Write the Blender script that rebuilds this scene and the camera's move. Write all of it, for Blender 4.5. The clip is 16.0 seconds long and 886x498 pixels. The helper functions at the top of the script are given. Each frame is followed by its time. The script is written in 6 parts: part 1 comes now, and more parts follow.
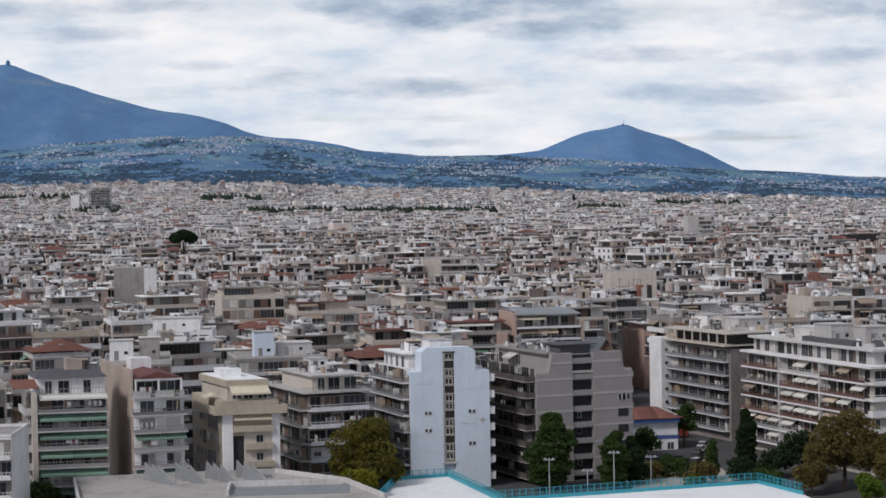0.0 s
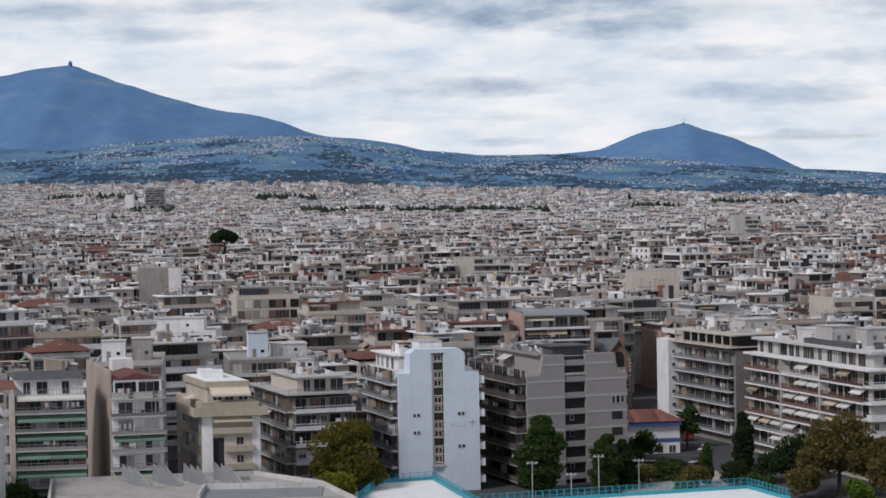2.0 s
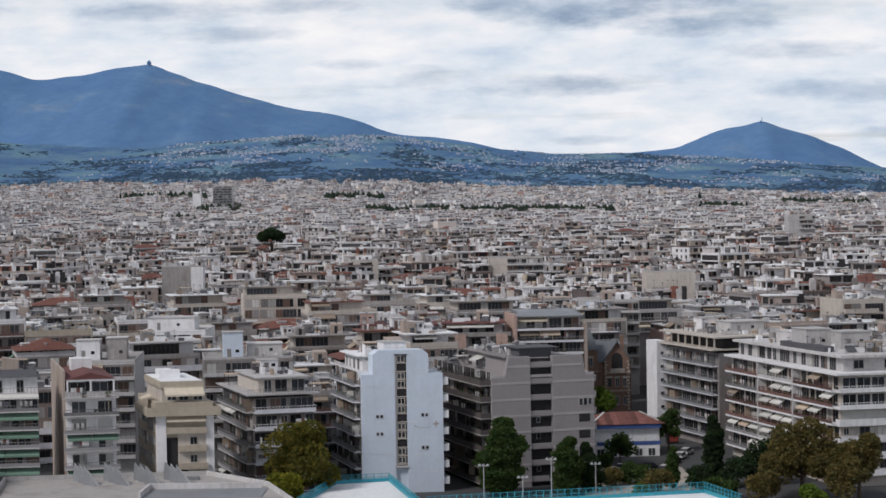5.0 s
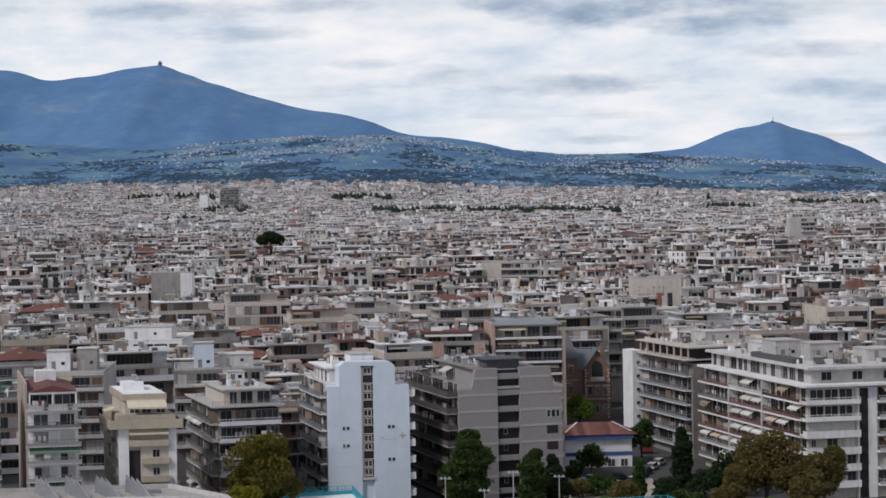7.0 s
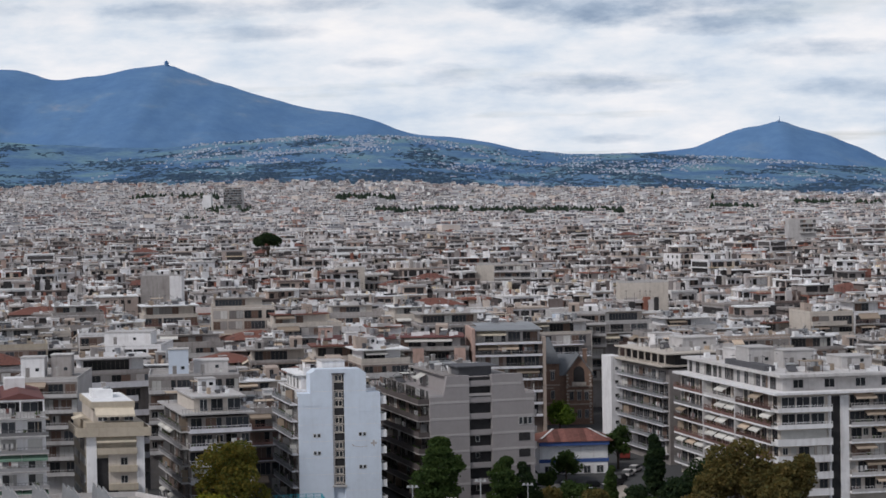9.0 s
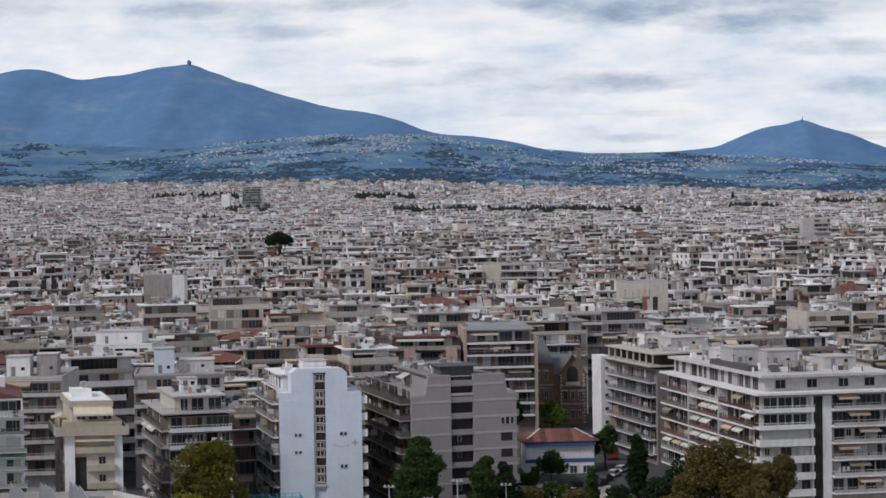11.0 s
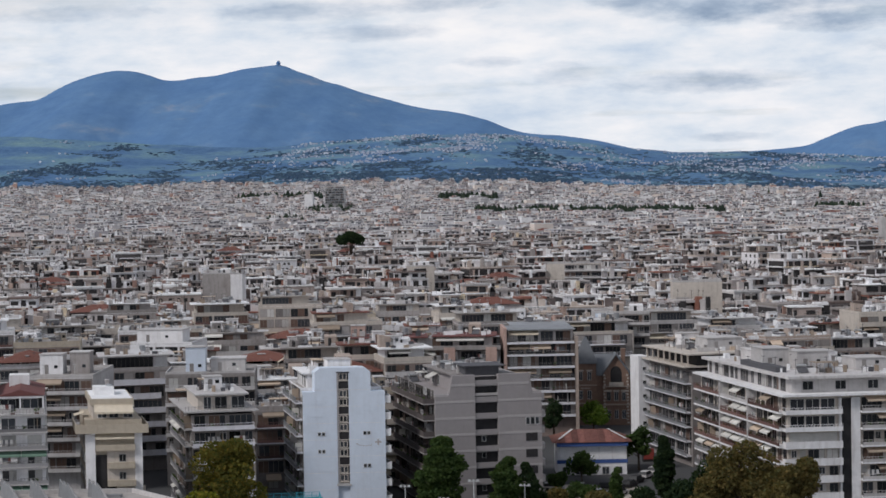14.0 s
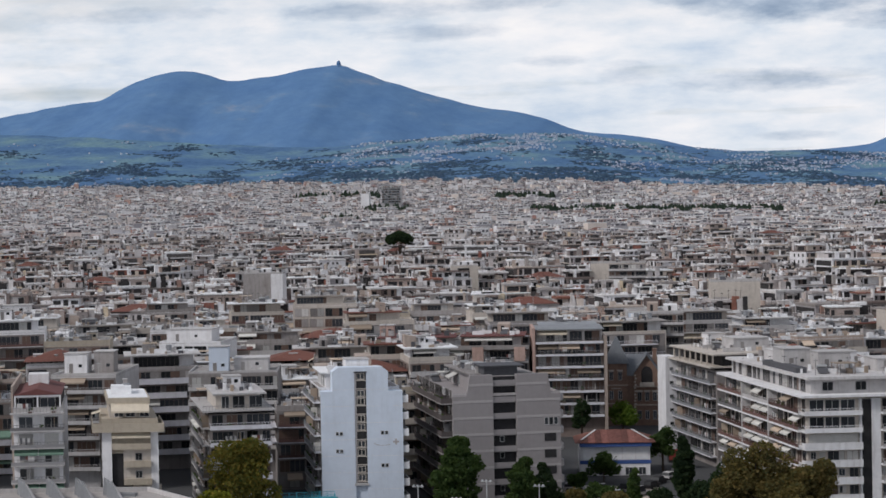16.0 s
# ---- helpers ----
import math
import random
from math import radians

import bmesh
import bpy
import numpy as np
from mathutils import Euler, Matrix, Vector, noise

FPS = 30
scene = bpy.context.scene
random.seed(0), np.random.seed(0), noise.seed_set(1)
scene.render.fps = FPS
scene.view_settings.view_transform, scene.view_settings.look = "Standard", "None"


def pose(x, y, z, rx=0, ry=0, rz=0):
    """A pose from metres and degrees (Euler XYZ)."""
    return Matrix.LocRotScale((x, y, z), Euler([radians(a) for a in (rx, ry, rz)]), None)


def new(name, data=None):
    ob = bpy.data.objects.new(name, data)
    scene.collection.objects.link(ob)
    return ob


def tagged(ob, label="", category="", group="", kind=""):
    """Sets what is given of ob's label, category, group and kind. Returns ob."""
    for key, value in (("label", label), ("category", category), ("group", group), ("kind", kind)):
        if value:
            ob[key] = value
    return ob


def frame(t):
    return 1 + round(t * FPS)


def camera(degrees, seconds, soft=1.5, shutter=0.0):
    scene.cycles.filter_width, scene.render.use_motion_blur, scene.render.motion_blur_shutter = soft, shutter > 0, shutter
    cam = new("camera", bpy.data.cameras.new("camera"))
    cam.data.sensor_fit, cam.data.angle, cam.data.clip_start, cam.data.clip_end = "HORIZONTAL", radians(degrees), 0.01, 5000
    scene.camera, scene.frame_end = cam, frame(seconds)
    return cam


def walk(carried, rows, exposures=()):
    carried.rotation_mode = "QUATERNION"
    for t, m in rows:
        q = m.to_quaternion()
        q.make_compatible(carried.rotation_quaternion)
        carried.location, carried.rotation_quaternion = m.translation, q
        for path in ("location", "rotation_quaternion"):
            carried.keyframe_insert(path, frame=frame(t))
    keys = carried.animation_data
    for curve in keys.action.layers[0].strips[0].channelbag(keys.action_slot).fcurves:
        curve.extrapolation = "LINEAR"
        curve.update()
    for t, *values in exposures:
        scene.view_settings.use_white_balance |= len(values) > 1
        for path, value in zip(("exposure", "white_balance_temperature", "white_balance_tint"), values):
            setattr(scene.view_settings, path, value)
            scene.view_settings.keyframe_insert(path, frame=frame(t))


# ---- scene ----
# camera
cam = camera(28.83, 16.0, soft=1.6)
ROWS = [
    (0, -0.00, -0.00, 50.00, -0.021, 88.764, 0.982),
    (0.5, 3.94, -0.15, 49.96, 0.545, 88.747, 0.964),
    (1, 7.20, 0.69, 49.89, 1.089, 88.760, 0.965),
    (1.5, 10.16, 2.89, 49.94, 1.593, 88.773, 1.019),
    (2, 13.87, 4.10, 49.84, 2.116, 88.781, 1.018),
    (2.5, 17.94, 4.77, 49.77, 2.612, 88.773, 0.985),
    (3, 22.11, 5.16, 49.69, 3.124, 88.750, 0.955),
    (3.5, 25.86, 5.30, 49.62, 3.645, 88.756, 0.950),
    (4, 29.57, 5.60, 49.55, 4.201, 88.766, 0.947),
    (6.5, 42.56, 7.17, 51.44, 5.258, 88.766, 0.945),
    (7, 44.45, 7.46, 52.01, 5.357, 88.762, 0.960),
    (7.5, 46.17, 7.62, 52.48, 5.434, 88.751, 0.959),
    (8, 47.78, 8.03, 52.74, 5.510, 88.745, 0.959),
    (8.5, 49.52, 8.24, 53.09, 5.579, 88.730, 0.964),
    (9, 51.27, 8.53, 53.40, 5.646, 88.732, 0.945),
    (11.5, 61.32, 10.11, 53.28, 6.915, 88.722, 0.918),
    (12, 63.43, 10.63, 53.19, 7.450, 88.733, 0.913),
    (12.5, 65.48, 11.07, 53.12, 7.982, 88.743, 0.934),
    (13, 67.48, 11.61, 53.11, 8.516, 88.754, 0.941),
    (13.5, 69.46, 12.00, 53.05, 9.023, 88.760, 0.970),
    (14, 71.53, 12.57, 53.02, 9.548, 88.758, 0.963),
    (14.5, 73.59, 12.93, 52.99, 10.060, 88.779, 0.976),
    (15, 75.61, 13.36, 52.95, 10.583, 88.787, 1.009),
    (15.5, 77.54, 13.93, 52.94, 11.091, 88.777, 1.024),
    (16, 79.67, 14.45, 52.94, 11.645, 88.773, 1.040),
]
walk(cam, [(t, pose(x, y, z, rx, ry, rz)) for t, x, y, z, rz, rx, ry in ROWS])

# ---- sky and sun ----
SUN_EL, SUN_AZ = 44.0, 228.0     # degrees; azimuth measured clockwise from +y
scene.view_settings.exposure = 0.0


def link(nt, a, b):
    nt.links.new(a, b)


def math_node(nt, op, a, b=0.0, clamp=False):
    n = nt.nodes.new("ShaderNodeMath")
    n.operation, n.use_clamp = op, clamp
    for i, v in enumerate((a, b)):
        if isinstance(v, (int, float)):
            n.inputs[i].default_value = v
        else:
            nt.links.new(v, n.inputs[i])
    return n.outputs[0]


def ramp(nt, fac, stops, mode="LINEAR"):
    n = nt.nodes.new("ShaderNodeValToRGB")
    n.color_ramp.interpolation = mode
    els = n.color_ramp.elements
    while len(els) < len(stops):
        els.new(0.5)
    for e, (p, c) in zip(els, stops):
        e.position, e.color = p, (*c, 1)
    nt.links.new(fac, n.inputs[0])
    return n.outputs[0]


def mix(nt, fac, a, b, kind="MIX"):
    n = nt.nodes.new("ShaderNodeMix")
    n.data_type, n.blend_type, n.clamp_factor = "RGBA", kind, True
    for sock, v in ((n.inputs[0], fac), (n.inputs[6], a), (n.inputs[7], b)):
        if isinstance(v, (int, float)):
            sock.default_value = v
        elif isinstance(v, tuple):
            sock.default_value = (*v, 1)
        else:
            nt.links.new(v, sock)
    return n.outputs[2]


def noise_node(nt, vec, scale, detail=4, rough=0.55, stretch=None):
    if stretch:
        mp = nt.nodes.new("ShaderNodeMapping")
        mp.inputs["Scale"].default_value = stretch
        nt.links.new(vec, mp.inputs[0])
        vec = mp.outputs[0]
    n = nt.nodes.new("ShaderNodeTexNoise")
    n.inputs["Scale"].default_value, n.inputs["Detail"].default_value, n.inputs["Roughness"].default_value = scale, detail, rough
    nt.links.new(vec, n.inputs["Vector"])
    return n.outputs["Fac"]


def make_world():
    w = bpy.data.worlds.new("overcast_sky")
    scene.world = w
    w.use_nodes = True
    nt = w.node_tree
    bg = nt.nodes["Background"]
    sky = nt.nodes.new("ShaderNodeTexSky")
    sky.sky_type, sky.sun_disc = "NISHITA", False
    sky.sun_elevation, sky.sun_rotation = radians(SUN_EL), radians(SUN_AZ)
    sky.air_density, sky.dust_density = 1.0, 2.0
    blue = mix(nt, 1.0, sky.outputs[0], (0.09, 0.09, 0.09), "MULTIPLY")
    tc = nt.nodes.new("ShaderNodeTexCoord")
    sep = nt.nodes.new("ShaderNodeSeparateXYZ")
    link(nt, tc.outputs["Generated"], sep.inputs[0])
    # cloud sheet: direction projected on a flat layer, so bands flatten towards the horizon
    up = math_node(nt, "ADD", math_node(nt, "MAXIMUM", sep.outputs[2], 0.0), 0.035)
    comb = nt.nodes.new("ShaderNodeCombineXYZ")
    link(nt, math_node(nt, "DIVIDE", sep.outputs[0], up), comb.inputs[0])
    link(nt, math_node(nt, "DIVIDE", sep.outputs[1], up), comb.inputs[1])
    big = noise_node(nt, comb.outputs[0], 0.42, 5, 0.55)
    fine = noise_node(nt, comb.outputs[0], 1.7, 6, 0.6)
    # flat streaks in plain azimuth and height
    az = math_node(nt, "DIVIDE", sep.outputs[0], math_node(nt, "MAXIMUM", sep.outputs[1], 0.2))
    el = math_node(nt, "DIVIDE", sep.outputs[2], math_node(nt, "MAXIMUM", sep.outputs[1], 0.2))
    flat = nt.nodes.new("ShaderNodeCombineXYZ")
    link(nt, math_node(nt, "MULTIPLY", az, 8.5), flat.inputs[0])
    link(nt, math_node(nt, "MULTIPLY", el, 25.0), flat.inputs[1])
    soft = noise_node(nt, flat.outputs[0], 1.0, 3, 0.5)
    streak = noise_node(nt, flat.outputs[0], 3.1, 6, 0.62)
    wob = math_node(nt, "ADD", math_node(nt, "MULTIPLY", math_node(nt, "SUBTRACT", soft, 0.5), 1.6), math_node(nt, "MULTIPLY", math_node(nt, "SUBTRACT", streak, 0.5), 1.3))
    dark = None
    for a0, e0, sa, se, amp in CLOUDS:
        da = math_node(nt, "DIVIDE", math_node(nt, "SUBTRACT", az, a0), sa)
        de = math_node(nt, "DIVIDE", math_node(nt, "SUBTRACT", el, e0), se)
        r = math_node(nt, "ADD", math_node(nt, "MULTIPLY", da, da), math_node(nt, "MULTIPLY", de, de))
        r = math_node(nt, "SUBTRACT", 1.0, math_node(nt, "ADD", math_node(nt, "MULTIPLY", r, 0.85), math_node(nt, "MULTIPLY", wob, 1.15)), True)
        r = math_node(nt, "MULTIPLY", r, amp)
        dark = r if dark is None else math_node(nt, "MAXIMUM", dark, r)
    base = math_node(nt, "ADD", math_node(nt, "MULTIPLY", soft, 0.6), math_node(nt, "MULTIPLY", streak, 0.4))
    light = ramp(nt, base, [(0.36, (0.59, 0.69, 0.83)), (0.46, (0.76, 0.82, 0.905)), (0.57, (0.92, 0.925, 0.965)), (0.70, (1.04, 1.01, 1.005))])
    shade = ramp(nt, streak, [(0.3, (0.29, 0.38, 0.52)), (0.65, (0.50, 0.60, 0.74))])
    cloud = mix(nt, dark, light, shade)
    # a few thin places let the sky through
    thin = math_node(nt, "MULTIPLY", math_node(nt, "SUBTRACT", big, 0.56, True), 3.0, True)
    col = mix(nt, thin, cloud, blue)
    # full strength low down; the unseen sky overhead is dimmed to cut fill light
    lid = ramp(nt, sep.outputs[2], [(0.10, (1, 1, 1)), (0.32, (0.40, 0.42, 0.46))])
    col = mix(nt, 1.0, col, lid, "MULTIPLY")
    link(nt, col, bg.inputs[0])
    bg.inputs[1].default_value = 0.95
    s = bpy.data.lights.new("sun", "SUN")
    s.energy, s.angle, s.color = 2.0, radians(12), (1.0, 0.965, 0.955)
    ob = new("sun", s)
    e, a = radians(SUN_EL), radians(SUN_AZ)
    d = Vector((math.sin(a) * math.cos(e), math.cos(a) * math.cos(e), math.sin(e)))
    ob.rotation_euler = (-d).to_track_quat("-Z", "Y").to_euler()


# dark cloud banks: azimuth, height, half widths (tangents), depth
CLOUDS = [
    (0.02, 0.117, 0.085, 0.013, 0.95), (0.06, 0.107, 0.05, 0.008, 0.9), (-0.05, 0.122, 0.03, 0.010, 0.85), (-0.01, 0.072, 0.055, 0.007, 0.7), (0.12, 0.090, 0.045, 0.006, 0.6),
    (0.18, 0.066, 0.08, 0.007, 0.55), (-0.095, 0.079, 0.018, 0.008, 0.5), (-0.14, 0.087, 0.022, 0.004, 0.45), (-0.20, 0.106, 0.05, 0.005, 0.5), (0.0, 0.040, 0.022, 0.003, 0.5),
    (0.24, 0.115, 0.06, 0.010, 0.7), (-0.24, 0.121, 0.06, 0.006, 0.6), (-0.17, 0.122, 0.04, 0.005, 0.55), (0.22, 0.086, 0.05, 0.006, 0.6), (-0.40, 0.124, 0.06, 0.005, 0.4), (0.17, 0.042, 0.02, 0.003, 0.4),
]
make_world()

# ---- materials ----


def material(name, col, rough=0.85, var=0.12, grain=1.2, stain=0.25, streaks=0.0, bump=0.15, rand=0.0, metal=0.0, island=None, spec=0.3):
    """Painted, rendered or bare surface: two scales of variation, run-down streaks, fine relief; rand: spread between objects."""
    m = bpy.data.materials.new(name)
    m.use_nodes = True
    nt = m.node_tree
    b = nt.nodes["Principled BSDF"]
    b.inputs["Roughness"].default_value, b.inputs["Metallic"].default_value = rough, metal
    b.inputs["Specular IOR Level"].default_value = spec
    geo = nt.nodes.new("ShaderNodeNewGeometry")
    pos = geo.outputs["Position"]
    if island:
        c = ramp(nt, geo.outputs["Random Per Island"], island, "CONSTANT")
    else:
        c = mix(nt, 0.0, col, col)
    if rand:
        oi = nt.nodes.new("ShaderNodeObjectInfo")
        v = math_node(nt, "ADD", math_node(nt, "MULTIPLY", oi.outputs["Random"], 2 * rand), 1 - rand)
        cc = nt.nodes.new("ShaderNodeCombineColor")
        for i in range(3):
            link(nt, v, cc.inputs[i])
        c = mix(nt, 1.0, c, cc.outputs[0], "MULTIPLY")
    n1 = noise_node(nt, pos, grain, 4)
    c = mix(nt, 1.0, c, ramp(nt, n1, [(0.25, (1 - var,) * 3), (0.75, (1 + var * 0.4,) * 3)]), "MULTIPLY")
    if stain:
        n2 = noise_node(nt, pos, 0.16, 6, 0.68)
        c = mix(nt, math_node(nt, "MULTIPLY", math_node(nt, "SUBTRACT", n2, 0.48, True), 5 * stain, True), c, mix(nt, 1.0, c, (0.48, 0.45, 0.44), "MULTIPLY"))
    if streaks:
        n3 = noise_node(nt, pos, 1.0, 4, 0.6, (1.4, 1.4, 0.12))
        c = mix(nt, math_node(nt, "MULTIPLY", math_node(nt, "SUBTRACT", n3, 0.5, True), 4 * streaks, True), c, mix(nt, 1.0, c, (0.5, 0.46, 0.42), "MULTIPLY"))
    link(nt, c, b.inputs["Base Color"])
    if bump:
        bp = nt.nodes.new("ShaderNodeBump")
        bp.inputs["Strength"].default_value, bp.inputs["Distance"].default_value = bump, 0.05
        link(nt, noise_node(nt, pos, 6.0, 3), bp.inputs["Height"])
        link(nt, bp.outputs[0], b.inputs["Normal"])
    return m


def glass_pane(name, col):
    m = bpy.data.materials.new(name)
    m.use_nodes = True
    nt = m.node_tree
    b = nt.nodes["Principled BSDF"]
    oi = nt.nodes.new("ShaderNodeObjectInfo")
    c = ramp(nt, oi.outputs["Random"], [(0.0, tuple(v * 0.4 for v in col)), (0.5, col), (0.85, tuple(v * 1.7 for v in col)), (1.0, tuple(v * 3 for v in col))])
    link(nt, c, b.inputs["Base Color"])
    b.inputs["Roughness"].default_value = 0.12
    return m


M = {}
M["white"] = material("white_render", (0.80, 0.79, 0.80), var=0.1, stain=0.25, streaks=0.35)
M["cool_white"] = material("bluish_white_paint", (0.635, 0.70, 0.795), var=0.05, stain=0.12, streaks=0.12)
M["cream"] = material("cream_render", (0.56, 0.505, 0.45), stain=0.3, streaks=0.4)
M["beige"] = material("beige_render", (0.46, 0.40, 0.32), stain=0.2, streaks=0.3)
M["tan"] = material("tan_render", (0.44, 0.36, 0.31), stain=0.3, streaks=0.35)
M["grey_wall"] = material("warm_grey_render", (0.315, 0.29, 0.29), var=0.06, stain=0.12, streaks=0.1)
M["grey_band"] = material("pale_grey_band", (0.42, 0.39, 0.385), var=0.06, stain=0.1)
M["concrete"] = material("stained_concrete", (0.34, 0.315, 0.305), stain=0.45, streaks=0.5, rand=0.15)
M["wall_grey"] = material("curtained_pane", (0.30, 0.28, 0.27), stain=0, bump=0, rand=0.4)
M["slab"] = material("pale_slab_paint", (0.54, 0.52, 0.515), stain=0.35, streaks=0.4, rand=0.15)
M["roofing"] = material("roof_screed", (0.37, 0.345, 0.33), stain=0.5, bump=0.3, rand=0.2)
M["white_roof"] = material("white_roof_coating", (0.84, 0.84, 0.85), stain=0.2)
M["dark_roof"] = material("dark_felt", (0.10, 0.10, 0.11), stain=0.3)
M["sheet"] = material("grey_sheet_metal", (0.30, 0.31, 0.325), rough=0.5, metal=0.3, stain=0.3, rand=0.1)
M["rail"] = material("railing_paint", (0.24, 0.235, 0.24), rough=0.5, stain=0.1, rand=0.3)
# near-black of dark things, also used to paint shade into recesses
M["dark"] = material("near_black_and_shade", (0.035, 0.033, 0.035), stain=0, var=0.3)
M["frame"] = material("window_frame_paint", (0.50, 0.49, 0.48), rough=0.5, stain=0, bump=0, rand=0.4)
M["door_frame"] = material("balcony_door_paint", (0.23, 0.205, 0.19), rough=0.5, stain=0, bump=0, rand=0.6)
# walls behind balconies: stained, and painted darker for the shade there
M["back_wall"] = material("stained_shaded_wall", (0.27, 0.245, 0.235), stain=0.4, streaks=0.5)
M["rust_wall"] = material("shaded_brown_wall", (0.25, 0.20, 0.18), stain=0.4, streaks=0.4)
M["lilac"] = material("lilac_white_paint", (0.74, 0.73, 0.77), stain=0.2, streaks=0.25)
M["planter_red"] = material("brown_red_rail_paint", (0.15, 0.085, 0.075), rough=0.6, stain=0.2, rand=0.4)
M["brown_frame"] = material("brown_frame", (0.14, 0.09, 0.07), rough=0.5, stain=0, bump=0)
M["shutter"] = material("roller_shutter", (0.50, 0.49, 0.47), rough=0.6, stain=0.1, rand=0.3)
M["glass"] = glass_pane("window_glass", (0.030, 0.033, 0.038))
M["car_glass"] = material("tinted_car_glass", (0.03, 0.032, 0.035), rough=0.5, stain=0, bump=0, spec=0.2)
M["awn_green"] = material("green_awning", (0.17, 0.27, 0.21), rand=0.15, stain=0.2)
M["awn_cream"] = material("cream_awning", (0.66, 0.58, 0.46), rand=0.12, stain=0.15)
M["awn_white"] = material("pale_awning", (0.66, 0.64, 0.60), rand=0.15, stain=0.2)
M["awn_mix"] = material("faded_awning", (0.45, 0.36, 0.28), rand=0.45, stain=0.2)
M["terracotta"] = material("terracotta_tiles", (0.20, 0.085, 0.065), var=0.3, grain=3, stain=0.4, bump=0.4, rand=0.2)
M["rust_sheet"] = material("rusty_roof_sheet", (0.20, 0.085, 0.07), var=0.35, grain=1.5, stain=0.5, rand=0.45)
M["maroon"] = material("maroon_paint", (0.17, 0.07, 0.065), stain=0.3)
M["pink"] = material("salmon_render", (0.50, 0.35, 0.30), stain=0.3, streaks=0.35)
M["brick"] = material("brown_brick", (0.27, 0.175, 0.135), var=0.35, grain=4, stain=0.3, streaks=0.2)
M["slate"] = material("grey_slate", (0.16, 0.17, 0.185), var=0.25, grain=3, stain=0.2)
M["blue_paint"] = material("blue_paint", (0.06, 0.11, 0.30), stain=0.1)
M["teal"] = material("teal_paint", (0.05, 0.33, 0.42), rough=0.5, stain=0.15)
M["steel"] = material("galvanised_steel", (0.5, 0.5, 0.5), rough=0.45, metal=0.6, stain=0.1)
M["asphalt"] = material("asphalt", (0.07, 0.07, 0.072), stain=0.3, grain=8)
M["paving"] = material("pale_paving", (0.42, 0.37, 0.32), stain=0.3)
M["red"] = material("red_paint", (0.24, 0.045, 0.035), stain=0.1)
M["bark"] = material("bark", (0.10, 0.075, 0.055), var=0.4, bump=0.5)
CITY_TONES = [(0.0, (0.60, 0.56, 0.555)), (0.09, (0.33, 0.295, 0.285)), (0.17, (0.70, 0.665, 0.65)), (0.26, (0.46, 0.385, 0.35)), (0.35, (0.20, 0.165, 0.155)), (0.42, (0.79, 0.775, 0.79)),
              (0.52, (0.53, 0.42, 0.36)), (0.60, (0.41, 0.385, 0.39)), (0.66, (0.84, 0.83, 0.85)), (0.76, (0.52, 0.385, 0.325)), (0.81, (0.15, 0.125, 0.12)), (0.86, (0.62, 0.54, 0.46)), (0.91, (0.85, 0.845, 0.86)), (0.97, (0.30, 0.13, 0.10))]
ROOF_TONES = [(0.0, (0.47, 0.43, 0.415)), (0.16, (0.74, 0.72, 0.71)), (0.31, (0.30, 0.27, 0.255)), (0.44, (0.85, 0.84, 0.85)), (0.57, (0.53, 0.45, 0.395)), (0.66, (0.20, 0.155, 0.14)), (0.74, (0.42, 0.395, 0.39)), (0.83, (0.29, 0.13, 0.095)), (0.89, (0.86, 0.86, 0.86))]
# haze over the far town painted in as paler wall and roof tones
HAZED_TONES = [(0.0, (0.74, 0.715, 0.72)), (0.13, (0.54, 0.515, 0.53)), (0.23, (0.80, 0.78, 0.785)), (0.37, (0.75, 0.665, 0.63)), (0.47, (0.40, 0.385, 0.41)), (0.55, (0.85, 0.84, 0.85)), (0.67, (0.76, 0.67, 0.61)),
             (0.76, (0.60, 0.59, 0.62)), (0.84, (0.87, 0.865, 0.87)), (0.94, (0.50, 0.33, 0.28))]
M["far_wall"] = material("hazed_town_render", (0.5, 0.5, 0.5), stain=0.2, streaks=0.2, island=HAZED_TONES, bump=0)
M["far_roof"] = material("hazed_town_roofs", (0.5, 0.5, 0.5), stain=0.3, island=[(p, tuple(min(0.87, v * 1.05 + 0.12) for v in c)) for p, c in ROOF_TONES], bump=0)
# far openings: glass and shade in one dark colour, lifted for haze
M["far_dark"] = material("hazed_openings", (0.15, 0.148, 0.165), stain=0, var=0.4, bump=0)
M["city_wall"] = material("mixed_city_render", (0.5, 0.5, 0.5), stain=0.4, streaks=0.4, island=CITY_TONES)
M["city_roof"] = material("mixed_city_roofs", (0.5, 0.5, 0.5), stain=0.5, island=ROOF_TONES)
SLAB_TONES = [(0.0, (0.585, 0.550, 0.538)), (0.22, (0.749, 0.725, 0.725)), (0.45, (0.398, 0.369, 0.351)), (0.62, (0.608, 0.526, 0.468)), (0.76, (0.860, 0.854, 0.860)), (0.88, (0.328, 0.211, 0.175)), (0.95, (0.702, 0.585, 0.421))]
M["city_slab"] = material("mixed_city_slabs", (0.5, 0.5, 0.5), stain=0.3, island=SLAB_TONES, bump=0)
# flank in the neighbour block's shade, painted as dark brown
M["dark_brown"] = material("shaded_flank_brown", (0.105, 0.088, 0.085), stain=0.3, streaks=0.3)
# dark sheets of the town houses: glass and balcony shade as one colour
M["mid_dark"] = material("mid_shaded_openings", (0.095, 0.088, 0.088), stain=0, var=0.5, bump=0)
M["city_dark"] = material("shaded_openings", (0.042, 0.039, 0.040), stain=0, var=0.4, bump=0)


